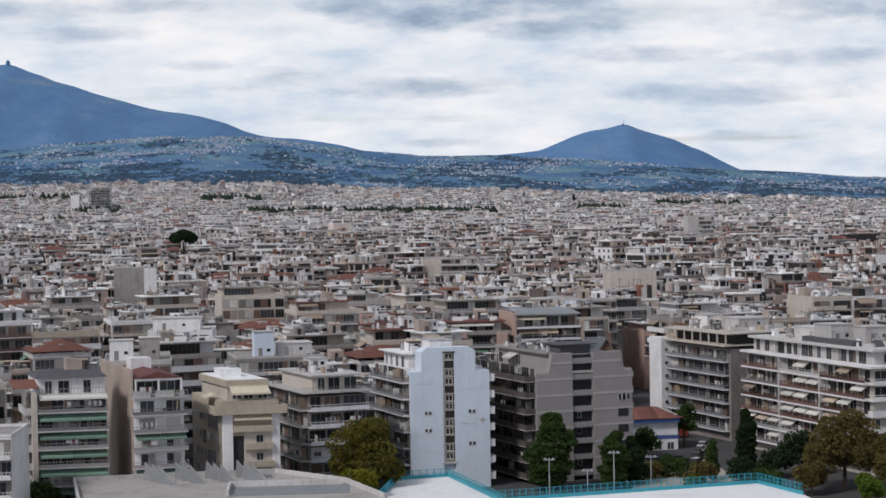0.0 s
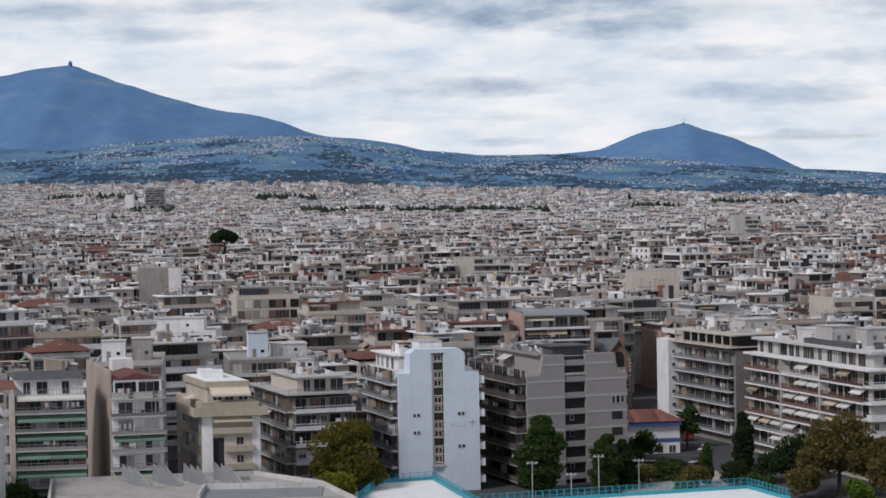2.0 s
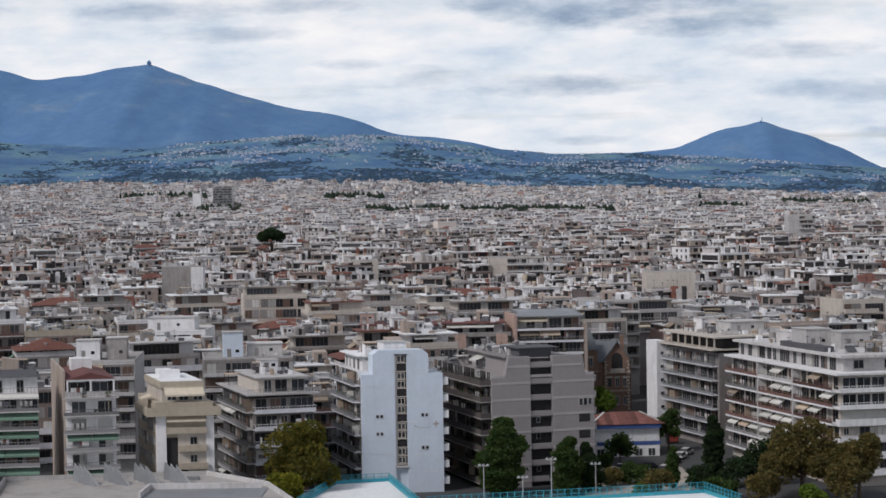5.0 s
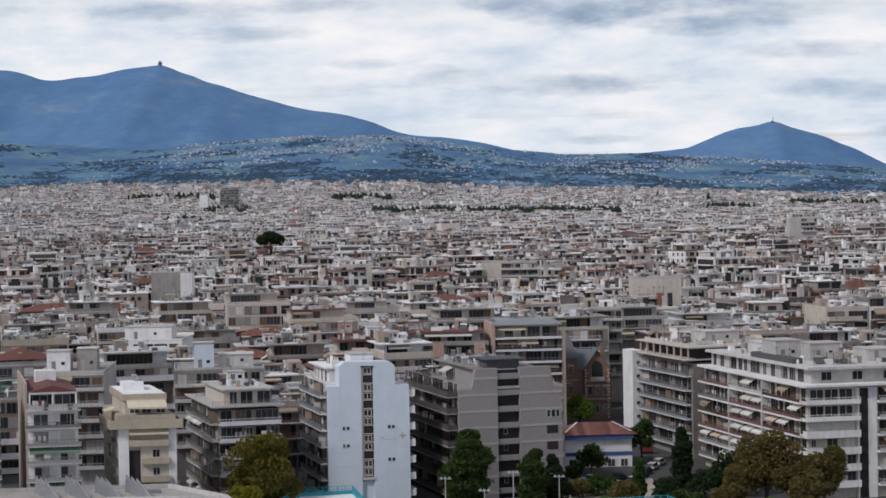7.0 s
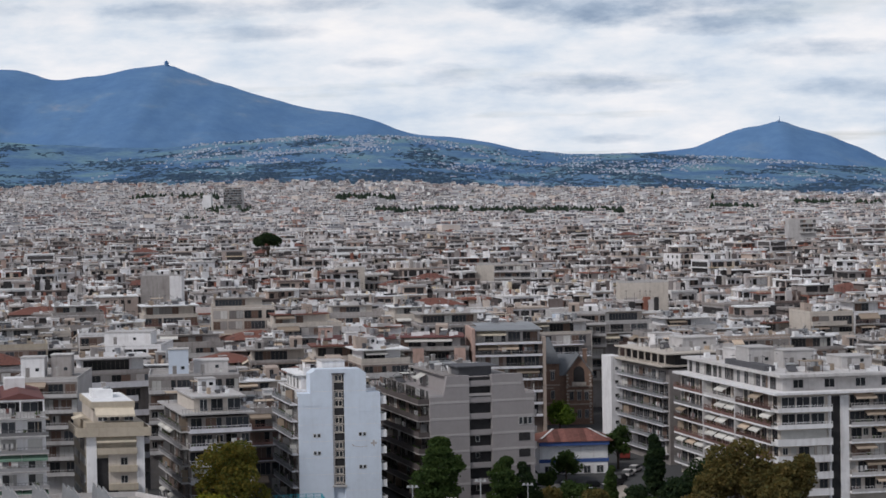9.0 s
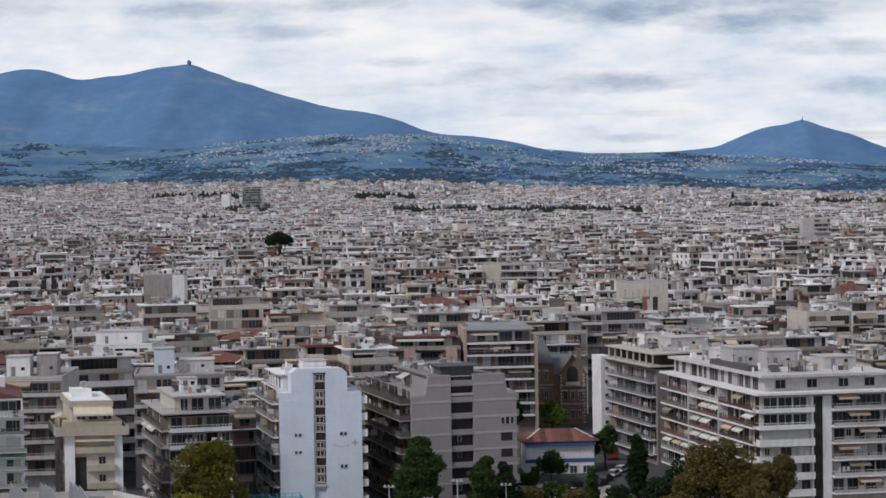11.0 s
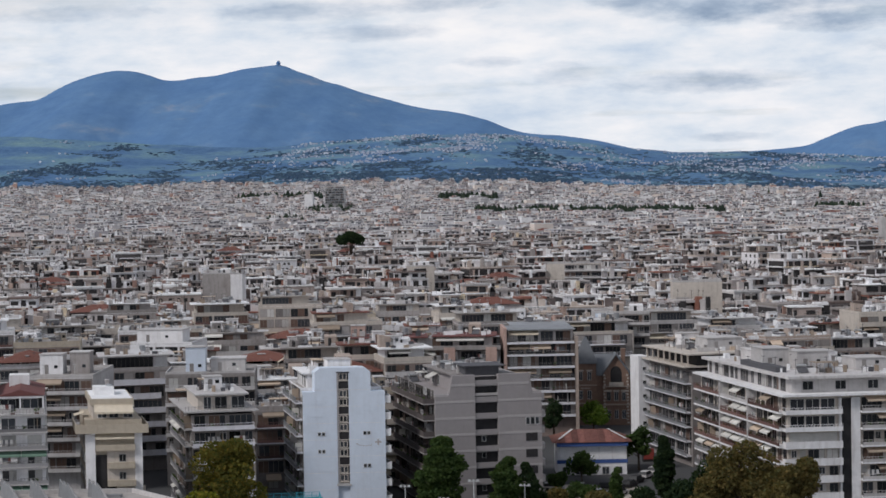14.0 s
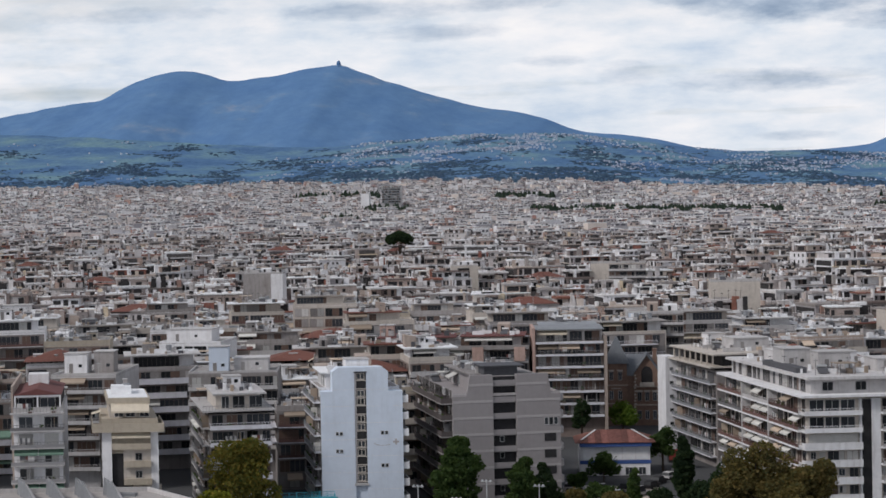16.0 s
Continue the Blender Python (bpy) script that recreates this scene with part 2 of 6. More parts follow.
def leaf_material(name, cols):
    m = bpy.data.materials.new(name)
    m.use_nodes = True
    nt = m.node_tree
    b = nt.nodes["Principled BSDF"]
    b.inputs["Roughness"].default_value = 0.6
    geo = nt.nodes.new("ShaderNodeNewGeometry")
    c = ramp(nt, geo.outputs["Random Per Island"], [(i / max(1, len(cols) - 1), k) for i, k in enumerate(cols)])
    n = noise_node(nt, geo.outputs["Position"], 0.5, 3)
    c = mix(nt, 1.0, c, ramp(nt, n, [(0.3, (0.65, 0.7, 0.7)), (0.7, (1.25, 1.15, 1.0))]), "MULTIPLY")
    link(nt, c, b.inputs["Base Color"])
    b.inputs["Roughness"].default_value, b.inputs["Specular IOR Level"].default_value = 0.8, 0.15
    tr = nt.nodes.new("ShaderNodeBsdfTranslucent")
    link(nt, mix(nt, 1.0, c, (1.25, 1.3, 0.9), "MULTIPLY"), tr.inputs[0])
    mx = nt.nodes.new("ShaderNodeMixShader")
    mx.inputs[0].default_value = 0.42
    link(nt, b.outputs[0], mx.inputs[1]), link(nt, tr.outputs[0], mx.inputs[2])
    link(nt, mx.outputs[0], nt.nodes["Material Output"].inputs[0])
    return m


M["leaf_autumn"] = leaf_material("turning_leaves", [(0.086, 0.098, 0.027), (0.148, 0.143, 0.036), (0.210, 0.156, 0.036), (0.074, 0.104, 0.036)])
M["leaf_olive"] = leaf_material("olive_brown_leaves", [(0.105, 0.098, 0.045), (0.155, 0.132, 0.052), (0.190, 0.140, 0.058), (0.085, 0.095, 0.045)])
M["leaf_green"] = leaf_material("green_leaves", [(0.039, 0.072, 0.026), (0.058, 0.098, 0.033), (0.078, 0.117, 0.039)])
M["leaf_dark"] = leaf_material("dark_cypress_leaves", [(0.019, 0.039, 0.023), (0.033, 0.058, 0.029), (0.046, 0.072, 0.033)])
M["leaf_bright"] = leaf_material("fresh_green_leaves", [(0.104, 0.169, 0.033), (0.143, 0.208, 0.039), (0.078, 0.143, 0.026)])
M["leaf_yellow"] = leaf_material("yellow_green_leaves", [(0.208, 0.208, 0.026), (0.143, 0.169, 0.026), (0.260, 0.221, 0.039)])
M["leaf_far"] = leaf_material("far_leaves", [(0.04, 0.065, 0.055), (0.055, 0.08, 0.065), (0.07, 0.095, 0.07)])
# hill trees: blue of the haze painted into the leaf colours
M["leaf_hill"] = leaf_material("hazed_hillside_leaves", [(0.062, 0.115, 0.220), (0.075, 0.135, 0.240), (0.092, 0.158, 0.245)])


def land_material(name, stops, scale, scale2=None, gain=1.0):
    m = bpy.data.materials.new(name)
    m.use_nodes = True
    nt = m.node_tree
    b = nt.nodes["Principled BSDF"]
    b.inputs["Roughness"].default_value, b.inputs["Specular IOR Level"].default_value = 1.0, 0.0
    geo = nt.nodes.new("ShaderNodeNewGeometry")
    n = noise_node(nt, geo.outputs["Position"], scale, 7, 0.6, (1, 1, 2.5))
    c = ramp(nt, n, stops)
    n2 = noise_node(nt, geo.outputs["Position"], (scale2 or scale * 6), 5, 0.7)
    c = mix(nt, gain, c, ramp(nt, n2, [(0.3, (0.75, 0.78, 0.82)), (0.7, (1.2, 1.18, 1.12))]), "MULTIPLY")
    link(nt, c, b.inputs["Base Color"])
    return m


# hillside ground with its blue haze painted into the base colour
M["hill"] = land_material("hazed_wooded_hillside", [(0.30, (0.080, 0.150, 0.285)), (0.44, (0.100, 0.185, 0.320)), (0.54, (0.130, 0.225, 0.325)), (0.66, (0.165, 0.270, 0.320)), (0.78, (0.22, 0.325, 0.335))], 0.0085, 0.09, 1.0)
# the range is blue only through haze, painted here as base colour
M["mountain"] = land_material("haze_blue_mountain", [(0.35, (0.104, 0.200, 0.372)), (0.58, (0.120, 0.222, 0.388)), (0.66, (0.150, 0.242, 0.385)), (0.75, (0.24, 0.29, 0.39))], 0.0065, 0.03, 0.45)
# hill houses: render and roof tones greyed and blued for haze
HAZED_HILL_TONES = [(0.0, (0.42, 0.47, 0.57)), (0.3, (0.31, 0.37, 0.48)), (0.5, (0.50, 0.55, 0.65)), (0.72, (0.42, 0.44, 0.54)), (0.9, (0.62, 0.67, 0.76))]
M["hill_wall"] = material("hazed_hill_render", (0.5, 0.5, 0.5), stain=0.2, island=HAZED_HILL_TONES)
M["hill_roof"] = material("hazed_hill_roof", (0.5, 0.5, 0.5), stain=0.2, island=[(0.0, (0.33, 0.36, 0.45)), (0.5, (0.42, 0.47, 0.57)), (0.8, (0.28, 0.29, 0.38))])

# ---- small mesh tools ----


class Build:
    """Collects boxes and faces, with a material slot each, into one mesh."""

    def __init__(self):
        self.v, self.f, self.s = [], [], []

    def box(self, x0, x1, y0, y1, z0, z1, s=0, bottom=True):
        n = len(self.v)
        self.v += [(x0, y0, z0), (x1, y0, z0), (x1, y1, z0), (x0, y1, z0), (x0, y0, z1), (x1, y0, z1), (x1, y1, z1), (x0, y1, z1)]
        fs = [(4, 5, 6, 7), (0, 1, 5, 4), (1, 2, 6, 5), (2, 3, 7, 6), (3, 0, 4, 7)] + ([(3, 2, 1, 0)] if bottom else [])
        self.f += [tuple(n + i for i in q) for q in fs]
        self.s += [s] * len(fs)
        return self

    def prism(self, pts, z0, z1, s=0, top=None):
        """Upright prism on an outline that runs counter-clockwise."""
        n, k = len(self.v), len(pts)
        self.v += [(x, y, z0) for x, y in pts] + [(x, y, z1) for x, y in pts]
        self.f += [(n + i, n + (i + 1) % k, n + k + (i + 1) % k, n + k + i) for i in range(k)] + [tuple(n + k + i for i in range(k)), tuple(n + k - 1 - i for i in range(k))]
        self.s += [s] * k + [s if top is None else top] + [s]
        return self

    def faces(self, vs, fs, s=0):
        n = len(self.v)
        self.v += vs
        self.f += [tuple(n + i for i in q) for q in fs]
        self.s += [s] * len(fs)
        return self

    def tube(self, x, y, z0, z1, r0, r1, s=0, k=8):
        a = [2 * math.pi * i / k for i in range(k)]
        n = len(self.v)
        self.v += [(x + r0 * math.cos(t), y + r0 * math.sin(t), z0) for t in a] + [(x + r1 * math.cos(t), y + r1 * math.sin(t), z1) for t in a]
        self.f += [(n + i, n + (i + 1) % k, n + k + (i + 1) % k, n + k + i) for i in range(k)] + [tuple(n + k + i for i in range(k)), tuple(n + k - 1 - i for i in range(k))]
        self.s += [s] * (k + 2)
        return self

    def mesh(self, name, mats):
        me = bpy.data.meshes.new(name)
        me.from_pydata(self.v, [], self.f)
        for m in mats:
            me.materials.append(M[m] if isinstance(m, str) else m)
        if len(mats) > 1:
            me.polygons.foreach_set("material_index", self.s)
        me.update()
        return me


def part(name, me, parent, m=None, label=""):
    ob = new(name, me)
    ob.parent = parent
    if m is not None:
        ob.matrix_basis = m
    if label:
        ob["label"] = label
    return ob


def thing(name, label, category, m, group="", me=None, kind=""):
    ob = new(name, me)
    ob.matrix_basis = m
    return tagged(ob, label, category, group, kind)


CACHE = {}


def shared(key, make):
    if key not in CACHE:
        CACHE[key] = make()
    return CACHE[key]


# ---- land ----
GROUND = -1.5
TH = radians(17)      # lie of the street grid


def bumps(x, y, k):
    return noise.noise(Vector((x * k, y * k, 3.7)))


def lerp(x, xs, ys):
    return float(np.interp(x, xs, ys))


CREST_X = [-2600, -1620, -1230, -1040, -907, -690, -545, -405, -240, -93, 136, 365, 617, 900, 1800]
CREST_Z = [255, 243, 215, 200, 192, 209, 215, 214, 193, 166, 166, 147, 126, 106, 80]


def crest(x):
    return sum(lerp(x + d, CREST_X, CREST_Z) for d in (-80, -40, 0, 40, 80)) / 5


def land(x, y):
    """Height of the ground: level by the shore, rising gently through the town to the hills."""
    z = lerp(y, [0, 560, 700, 1000, 1500, 2100, 2700], [0, 0, 2, 10, 21, 46, 79])
    side = lerp(x, [-1300, -400, 0, 300, 650], [1.12, 1.05, 0.9, 0.7, 0.56])
    z *= 1 + (side - 1) * min(1, max(0, (y - 800) / 1500))
    if y > 2600:
        k = min(1, (y - 2600) / 900)
        c = crest(x)
        z0 = 77 * side
        z = z0 + (c - z0) * (k ** 1.25)
        z += 9 * bumps(x, y, 0.004) * math.sin(math.pi * k) + 4 * bumps(x, y, 0.015) * k
        if y > 3500:
            z -= (y - 3500) * 0.12
    return GROUND + z


def make_ground():
    xs = list(np.linspace(-3200, 2400, 141))
    ys = [-600, 0, 200, 300, 400, 560, 700, 850, 1000, 1250, 1500, 1750, 2000, 2200, 2400, 2500] + list(np.linspace(2600, 3560, 49)) + [3800, 4300]
    vs = [(x, y, land(x, y)) for y in ys for x in xs]
    n = len(xs)
    fs, ss = [], []
    for j in range(len(ys) - 1):
        for i in range(n - 1):
            fs.append((j * n + i, j * n + i + 1, (j + 1) * n + i + 1, (j + 1) * n + i))
            ss.append(1 if ys[j] >= 2590 else 0)
    me = bpy.data.meshes.new("ground")
    me.from_pydata(vs, [], fs)
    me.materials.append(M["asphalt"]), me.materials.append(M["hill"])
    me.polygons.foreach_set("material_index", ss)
    me.polygons.foreach_set("use_smooth", [True] * len(fs))
    tagged(new("ground", me), "asphalt town streets rising to a wooded hillside tinted blue-green with haze", "ground", kind="structure")


def make_mountain(name, label, xs, zs, y0, depth, rough):
    """A far range: a spine of rounded summits that falls away to the front in spurs and gullies."""
    nx, ny = 260, 26
    gx = np.linspace(xs[0], xs[-1], nx)
    step = (xs[-1] - xs[0]) / nx
    spine = np.interp(gx, xs, zs)
    spine = np.convolve(np.pad(spine, 2, mode="edge"), np.array([1, 2, 3, 2, 1]) / 9, mode="valid")
    vs, fs = [], []
    for j in range(ny):
        k = j / (ny - 1)
        for i in range(nx):
            x = gx[i]
            y = y0 - depth * k
            z = spine[i] * (1 - k) ** 0.9 + rough * noise.fractal(Vector((x * 0.006, y * 0.002, 1.3)), 1.0, 2.0, 5) * math.sin(math.pi * min(1, k * 1.15)) - 40 * k
            z += 3 * noise.noise(Vector((x * 0.02, 0.5, 8.1)))
            vs.append((x, y, z))
    for j in range(ny - 1):
        for i in range(nx - 1):
            a = j * nx + i
            fs.append((a, a + nx, a + nx + 1, a + 1))
    n = len(vs)
    vs += vs[:nx] + [(x, y0 + 40, -60) for x in gx]
    fs += [(n + i + 1, n + nx + i + 1, n + nx + i, n + i) for i in range(nx - 1)]
    me = bpy.data.meshes.new(name)
    me.from_pydata(vs, [], fs)
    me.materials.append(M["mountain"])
    me.polygons.foreach_set("use_smooth", [True] * len(fs))
    return tagged(new(name, me), label, "mountain", kind="structure")


make_ground()
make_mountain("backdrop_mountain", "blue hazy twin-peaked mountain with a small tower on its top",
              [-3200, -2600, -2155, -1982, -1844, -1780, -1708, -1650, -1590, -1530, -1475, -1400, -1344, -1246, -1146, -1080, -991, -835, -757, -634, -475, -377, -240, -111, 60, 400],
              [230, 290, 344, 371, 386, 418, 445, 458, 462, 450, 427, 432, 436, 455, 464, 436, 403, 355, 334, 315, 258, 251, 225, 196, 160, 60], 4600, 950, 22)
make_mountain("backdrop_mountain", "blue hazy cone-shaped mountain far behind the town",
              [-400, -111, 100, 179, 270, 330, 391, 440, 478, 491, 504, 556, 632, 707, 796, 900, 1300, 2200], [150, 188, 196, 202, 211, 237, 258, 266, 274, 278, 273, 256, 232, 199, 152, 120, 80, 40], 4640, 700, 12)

# ---- parts of houses ----


def side_frame(side, w, d):
    if side == "front":
        return Matrix.Identity(4)
    if side == "left":
        return pose(0, d, 0, 0, 0, -90)
    if side == "right":
        return pose(w, 0, 0, 0, 0, 90)
    return pose(w, d, 0, 0, 0, 180)


def paned(name, w, h, fills, mats, t=0.07, proud=0.08, sink=0.06):
    """A framed row of panes in one piece: a grid face with sunken panes, and the rim back to the wall. fills: a slot for each pane."""
    n = len(fills)
    cell = (w - t * (n + 1)) / n
    xs = []
    for i in range(n):
        xs += [i * (cell + t), i * (cell + t) + t]
    xs += [w - t, w]
    zs = [0, t, h - t, h]
    k = len(xs)
    b = Build()
    vs = [(x, -proud, z) for z in zs for x in xs]
    fs, ss = [], []
    for j in range(3):
        for i in range(k - 1):
            if j == 1 and i % 2 == 1:
                q = [j * k + i, j * k + i + 1, (j + 1) * k + i + 1, (j + 1) * k + i]
                m = len(vs)
                vs += [(vs[v][0], -proud + sink, vs[v][2]) for v in q]
                for e in range(4):
                    fs.append((q[e], q[(e + 1) % 4], m + (e + 1) % 4, m + e)), ss.append(0)
                fs.append((m, m + 1, m + 2, m + 3)), ss.append(fills[i // 2])
            else:
                fs.append((j * k + i, j * k + i + 1, (j + 1) * k + i + 1, (j + 1) * k + i)), ss.append(0)
    m = len(vs)
    rim = [0, k - 1, 4 * k - 1, 3 * k]
    vs += [(vs[v][0], 0.0, vs[v][2]) for v in rim]
    for e in range(4):
        fs.append((rim[e], m + e, m + (e + 1) % 4, rim[(e + 1) % 4])), ss.append(0)
    b.v, b.f, b.s = vs, fs, ss
    return b.mesh(name, mats)


def window_mesh(w, h, style):
    """A casement: frame, two panes, or a roller shutter down over one or both."""
    n = 2 if w > 0.9 else 1
    fills = {"open": [1] * n, "half": [1, 2][:n], "shut": [2] * n}[style]
    return paned("window", w, h, fills, ["frame", "glass", "shutter"])


def door_row_mesh(w, h, seed):
    """Balcony doors side by side: dark glass, curtains, shutters down."""
    r = random.Random(seed)
    n = max(2, round(w / 0.95))
    fills, kind = [], 1
    for i in range(n):
        if i % 2 == 0:
            kind = r.choice((1, 1, 1, 1, 1, 1, 2, 3, 3, 4))
        fills.append(kind)
    return paned("balcony_doors", w, h, fills, ["door_frame", "glass", "shutter", "brown_frame", "wall_grey"], 0.06, 0.06, 0.04)


def add_doors(root, fm, u, z, w, rng, h=2.35):
    w = round(w, 1)
    k = rng.randrange(6)
    return part("balcony_door", shared(("doors", w, h, k), lambda: door_row_mesh(w, h, k * 31 + int(w * 10))), root, fm @ pose(u, 0, z))


def add_window(root, fm, u, z, w, h, style="open"):
    w, h = round(w, 1), round(h, 1)
    return part("window", shared(("win", w, h, style), lambda: window_mesh(w, h, style)), root, fm @ pose(u, 0, z))


def slab_mesh(length, depth, thick, mat):
    return Build().box(0, length, -depth, 0.02, -thick, 0).mesh("balcony", [mat])


def rail_mesh(length, depth, h, style, mat):
    b = Build()
    e = 0.06
    if style == "solid":
        b.box(0, length, -depth, -depth + 0.1, 0, h).box(0, 0.1, -depth + 0.1, 0, 0, h).box(length - 0.1, length, -depth + 0.1, 0, 0, h)
        b.box(-0.03, length + 0.03, -depth - 0.03, -depth + 0.13, h, h + 0.05)
    else:
        b.box(0, length, -depth, -depth + e, h - 0.07, h).box(0, e, -depth + e, 0, h - 0.07, h).box(length - e, length, -depth + e, 0, h - 0.07, h)
        if style == "half":
            b.box(0, length, -depth + 0.01, -depth + e, 0, h * 0.55)
        n = max(2, int(length / 0.55))
        for i in range(n + 1):
            x = i * (length - e) / n
            b.box(x, x + e, -depth, -depth + e, 0, h - 0.07)
    return b.mesh("railing", [mat])


def add_balcony(root, fm, u, z, length, depth=1.4, style="half", slab="slab", rail="rail", h=1.0, thick=0.22):
    length = round(length, 1)
    ob = part("balcony", shared(("slab", length, depth, thick, slab), lambda: slab_mesh(length, depth, thick, slab)), root, fm @ pose(u, 0, z))
    part("railing", shared(("rail", length, depth, h, style, rail), lambda: rail_mesh(length, depth, h, style, rail)), ob)
    return ob


def awning_mesh(length, out, drop, mat):
    b = Build()
    vs = []
    n = 6
    for i in range(n + 1):
        k = i / n
        y, z = -out * k, -drop * k - 0.05 * math.sin(math.pi * k)
        vs += [(0, y, z), (length, y, z)]
    fs = [(2 * i, 2 * i + 1, 2 * i + 3, 2 * i + 2) for i in range(n)]
    b.faces(vs, fs)
    b.faces([(x, y, z - 0.02) for x, y, z in vs], [q[::-1] for q in fs])
    b.box(0, length, -out - 0.03, -out, -drop - 0.3, -drop + 0.02)
    b.box(0, length, -0.1, 0, 0, 0.1)
    return b.mesh("awning", [mat])


def add_awning(root, fm, u, z, length, mat, out=1.5, drop=0.8):
    length = round(length, 1)
    return part("awning", shared(("awn", length, out, drop, mat), lambda: awning_mesh(length, out, drop, mat)), root, fm @ pose(u, 0, z))


def roof_mesh(w, d, mat, edge, h=0.7):
    """Flat roof with a low parapet all round."""
    b = Build().box(0, w, 0, d, 0, 0.06, 0)
    b.box(0, w, 0, 0.2, 0.06, h, 1).box(0, w, d - 0.2, d, 0.06, h, 1).box(0, 0.2, 0.2, d - 0.2, 0.06, h, 1).box(w - 0.2, w, 0.2, d - 0.2, 0.06, h, 1)
    return b.mesh("roof", [mat, edge])


def hut_mesh(w, d, h, wall, roof):
    """Stair-head or lift room on a roof: walls, projecting roof slab, a dark door."""
    b = Build().box(0, w, 0, d, 0, h, 0).box(-0.15, w + 0.15, -0.15, d + 0.15, h, h + 0.18, 1)
    b.box(w * 0.2, w * 0.2 + 0.8, -0.03, 0, 0.05, 1.95, 2).box(w * 0.62, w * 0.62 + 0.7, -0.03, 0, 1.2, 1.8, 3)
    return b.mesh("roof_hut", [wall, roof, "brown_frame" if int(w * 10) % 2 else "wall_grey", "glass"])


def heater_mesh():
    """Solar water heater: tilted panel on legs with a drum above it."""
    b = Build()
    b.faces([(0, 0, 0.25), (1.9, 0, 0.25), (1.9, 1.2, 1.1), (0, 1.2, 1.1), (0, 0, 0.17), (1.9, 0, 0.17), (1.9, 1.2, 1.02), (0, 1.2, 1.02)],
            [(0, 1, 2, 3), (7, 6, 5, 4), (0, 4, 5, 1), (1, 5, 6, 2), (2, 6, 7, 3), (3, 7, 4, 0)], 0)
    for x in (0.1, 1.74):
        b.box(x, x + 0.06, 0.05, 0.11, 0, 0.25, 1).box(x, x + 0.06, 1.1, 1.16, 0, 1.05, 1)
    k = 10
    a = [2 * math.pi * i / k for i in range(k)]
    vs = [(x, 1.25 + 0.27 * math.cos(t), 1.35 + 0.27 * math.sin(t)) for x in (0.05, 1.85) for t in a]
    b.faces(vs, [(i, (i + 1) % k, k + (i + 1) % k, k + i) for i in range(k)] + [tuple(range(k - 1, -1, -1)), tuple(range(k, 2 * k))], 1)
    return b.mesh("water_heater", ["dark_roof", "steel"])


def antenna_mesh(h):
    b = Build().box(-0.03, 0.03, -0.03, 0.03, 0, h)
    b.box(-0.5, 0.5, -0.02, 0.02, h - 0.3, h - 0.26)
    for i in range(6):
        x = -0.45 + i * 0.18
        b.box(x, x + 0.02, -0.3, 0.3, h - 0.26, h - 0.24)
    b.box(-0.3, 0.3, -0.02, 0.02, h - 0.9, h - 0.86)
    return b.mesh("antenna", ["steel"])


def dish_mesh():
    b = Build().box(-0.03, 0.03, -0.03, 0.03, 0, 0.9)
    k = 12
    vs = [(0.0, 0.06, 0.95)] + [(0.42 * math.cos(2 * math.pi * i / k), -0.08, 0.95 + 0.42 * math.sin(2 * math.pi * i / k)) for i in range(k)]
    b.faces(vs, [(0, 1 + i, 1 + (i + 1) % k) for i in range(k)])
    return b.mesh("satellite_dish", ["frame"])


def shed_mesh(k):
    """Lean-to, tank or pergola on a roof."""
    r = random.Random(k)
    w, d, h = r.uniform(1.6, 3.8), r.uniform(1.5, 3.0), r.uniform(1.4, 2.5)
    b = Build()
    if k % 3 == 0:      # pergola with a sagging cover
        for x in (0, w - 0.1):
            for y in (0, d - 0.1):
                b.box(x, x + 0.1, y, y + 0.1, 0, h, 1)
        b.box(-0.2, w + 0.2, -0.2, d + 0.2, h, h + 0.1, 0)
        return b.mesh("roof_pergola", [("awn_mix", "awn_white")[k % 2], "brown_frame"])
    if k % 3 == 1:      # water tank on a stand
        b.tube(0.8, 0.8, 0.5, 1.7, 0.65, 0.65, 0, 12).box(0.3, 0.4, 0.3, 0.4, 0, 0.5, 1).box(1.2, 1.3, 0.3, 0.4, 0, 0.5, 1).box(0.3, 0.4, 1.2, 1.3, 0, 0.5, 1).box(1.2, 1.3, 1.2, 1.3, 0, 0.5, 1)
        return b.mesh("roof_tank", ["sheet", "steel"])
    b.faces([(0, 0, 0), (w, 0, 0), (w, d, 0), (0, d, 0), (0, 0, h), (w, 0, h), (w, d, h + 0.4), (0, d, h + 0.4)], [(0, 1, 5, 4), (1, 2, 6, 5), (2, 3, 7, 6), (3, 0, 4, 7), (4, 5, 6, 7)], 0)
    b.box(w * 0.3, w * 0.3 + 0.8, -0.03, 0, 0, min(h - 0.1, 1.9), 1)
    return b.mesh("roof_shed", [("concrete", "tan", "white", "sheet")[k % 4], "dark"])


def chimney_mesh(k):
    h = 1.2 + 0.5 * k
    return Build().box(0, 0.7, 0, 0.5, 0, h, 0).box(-0.08, 0.78, -0.08, 0.58, h, h + 0.12, 1).mesh("chimney", ["concrete", "slab"])


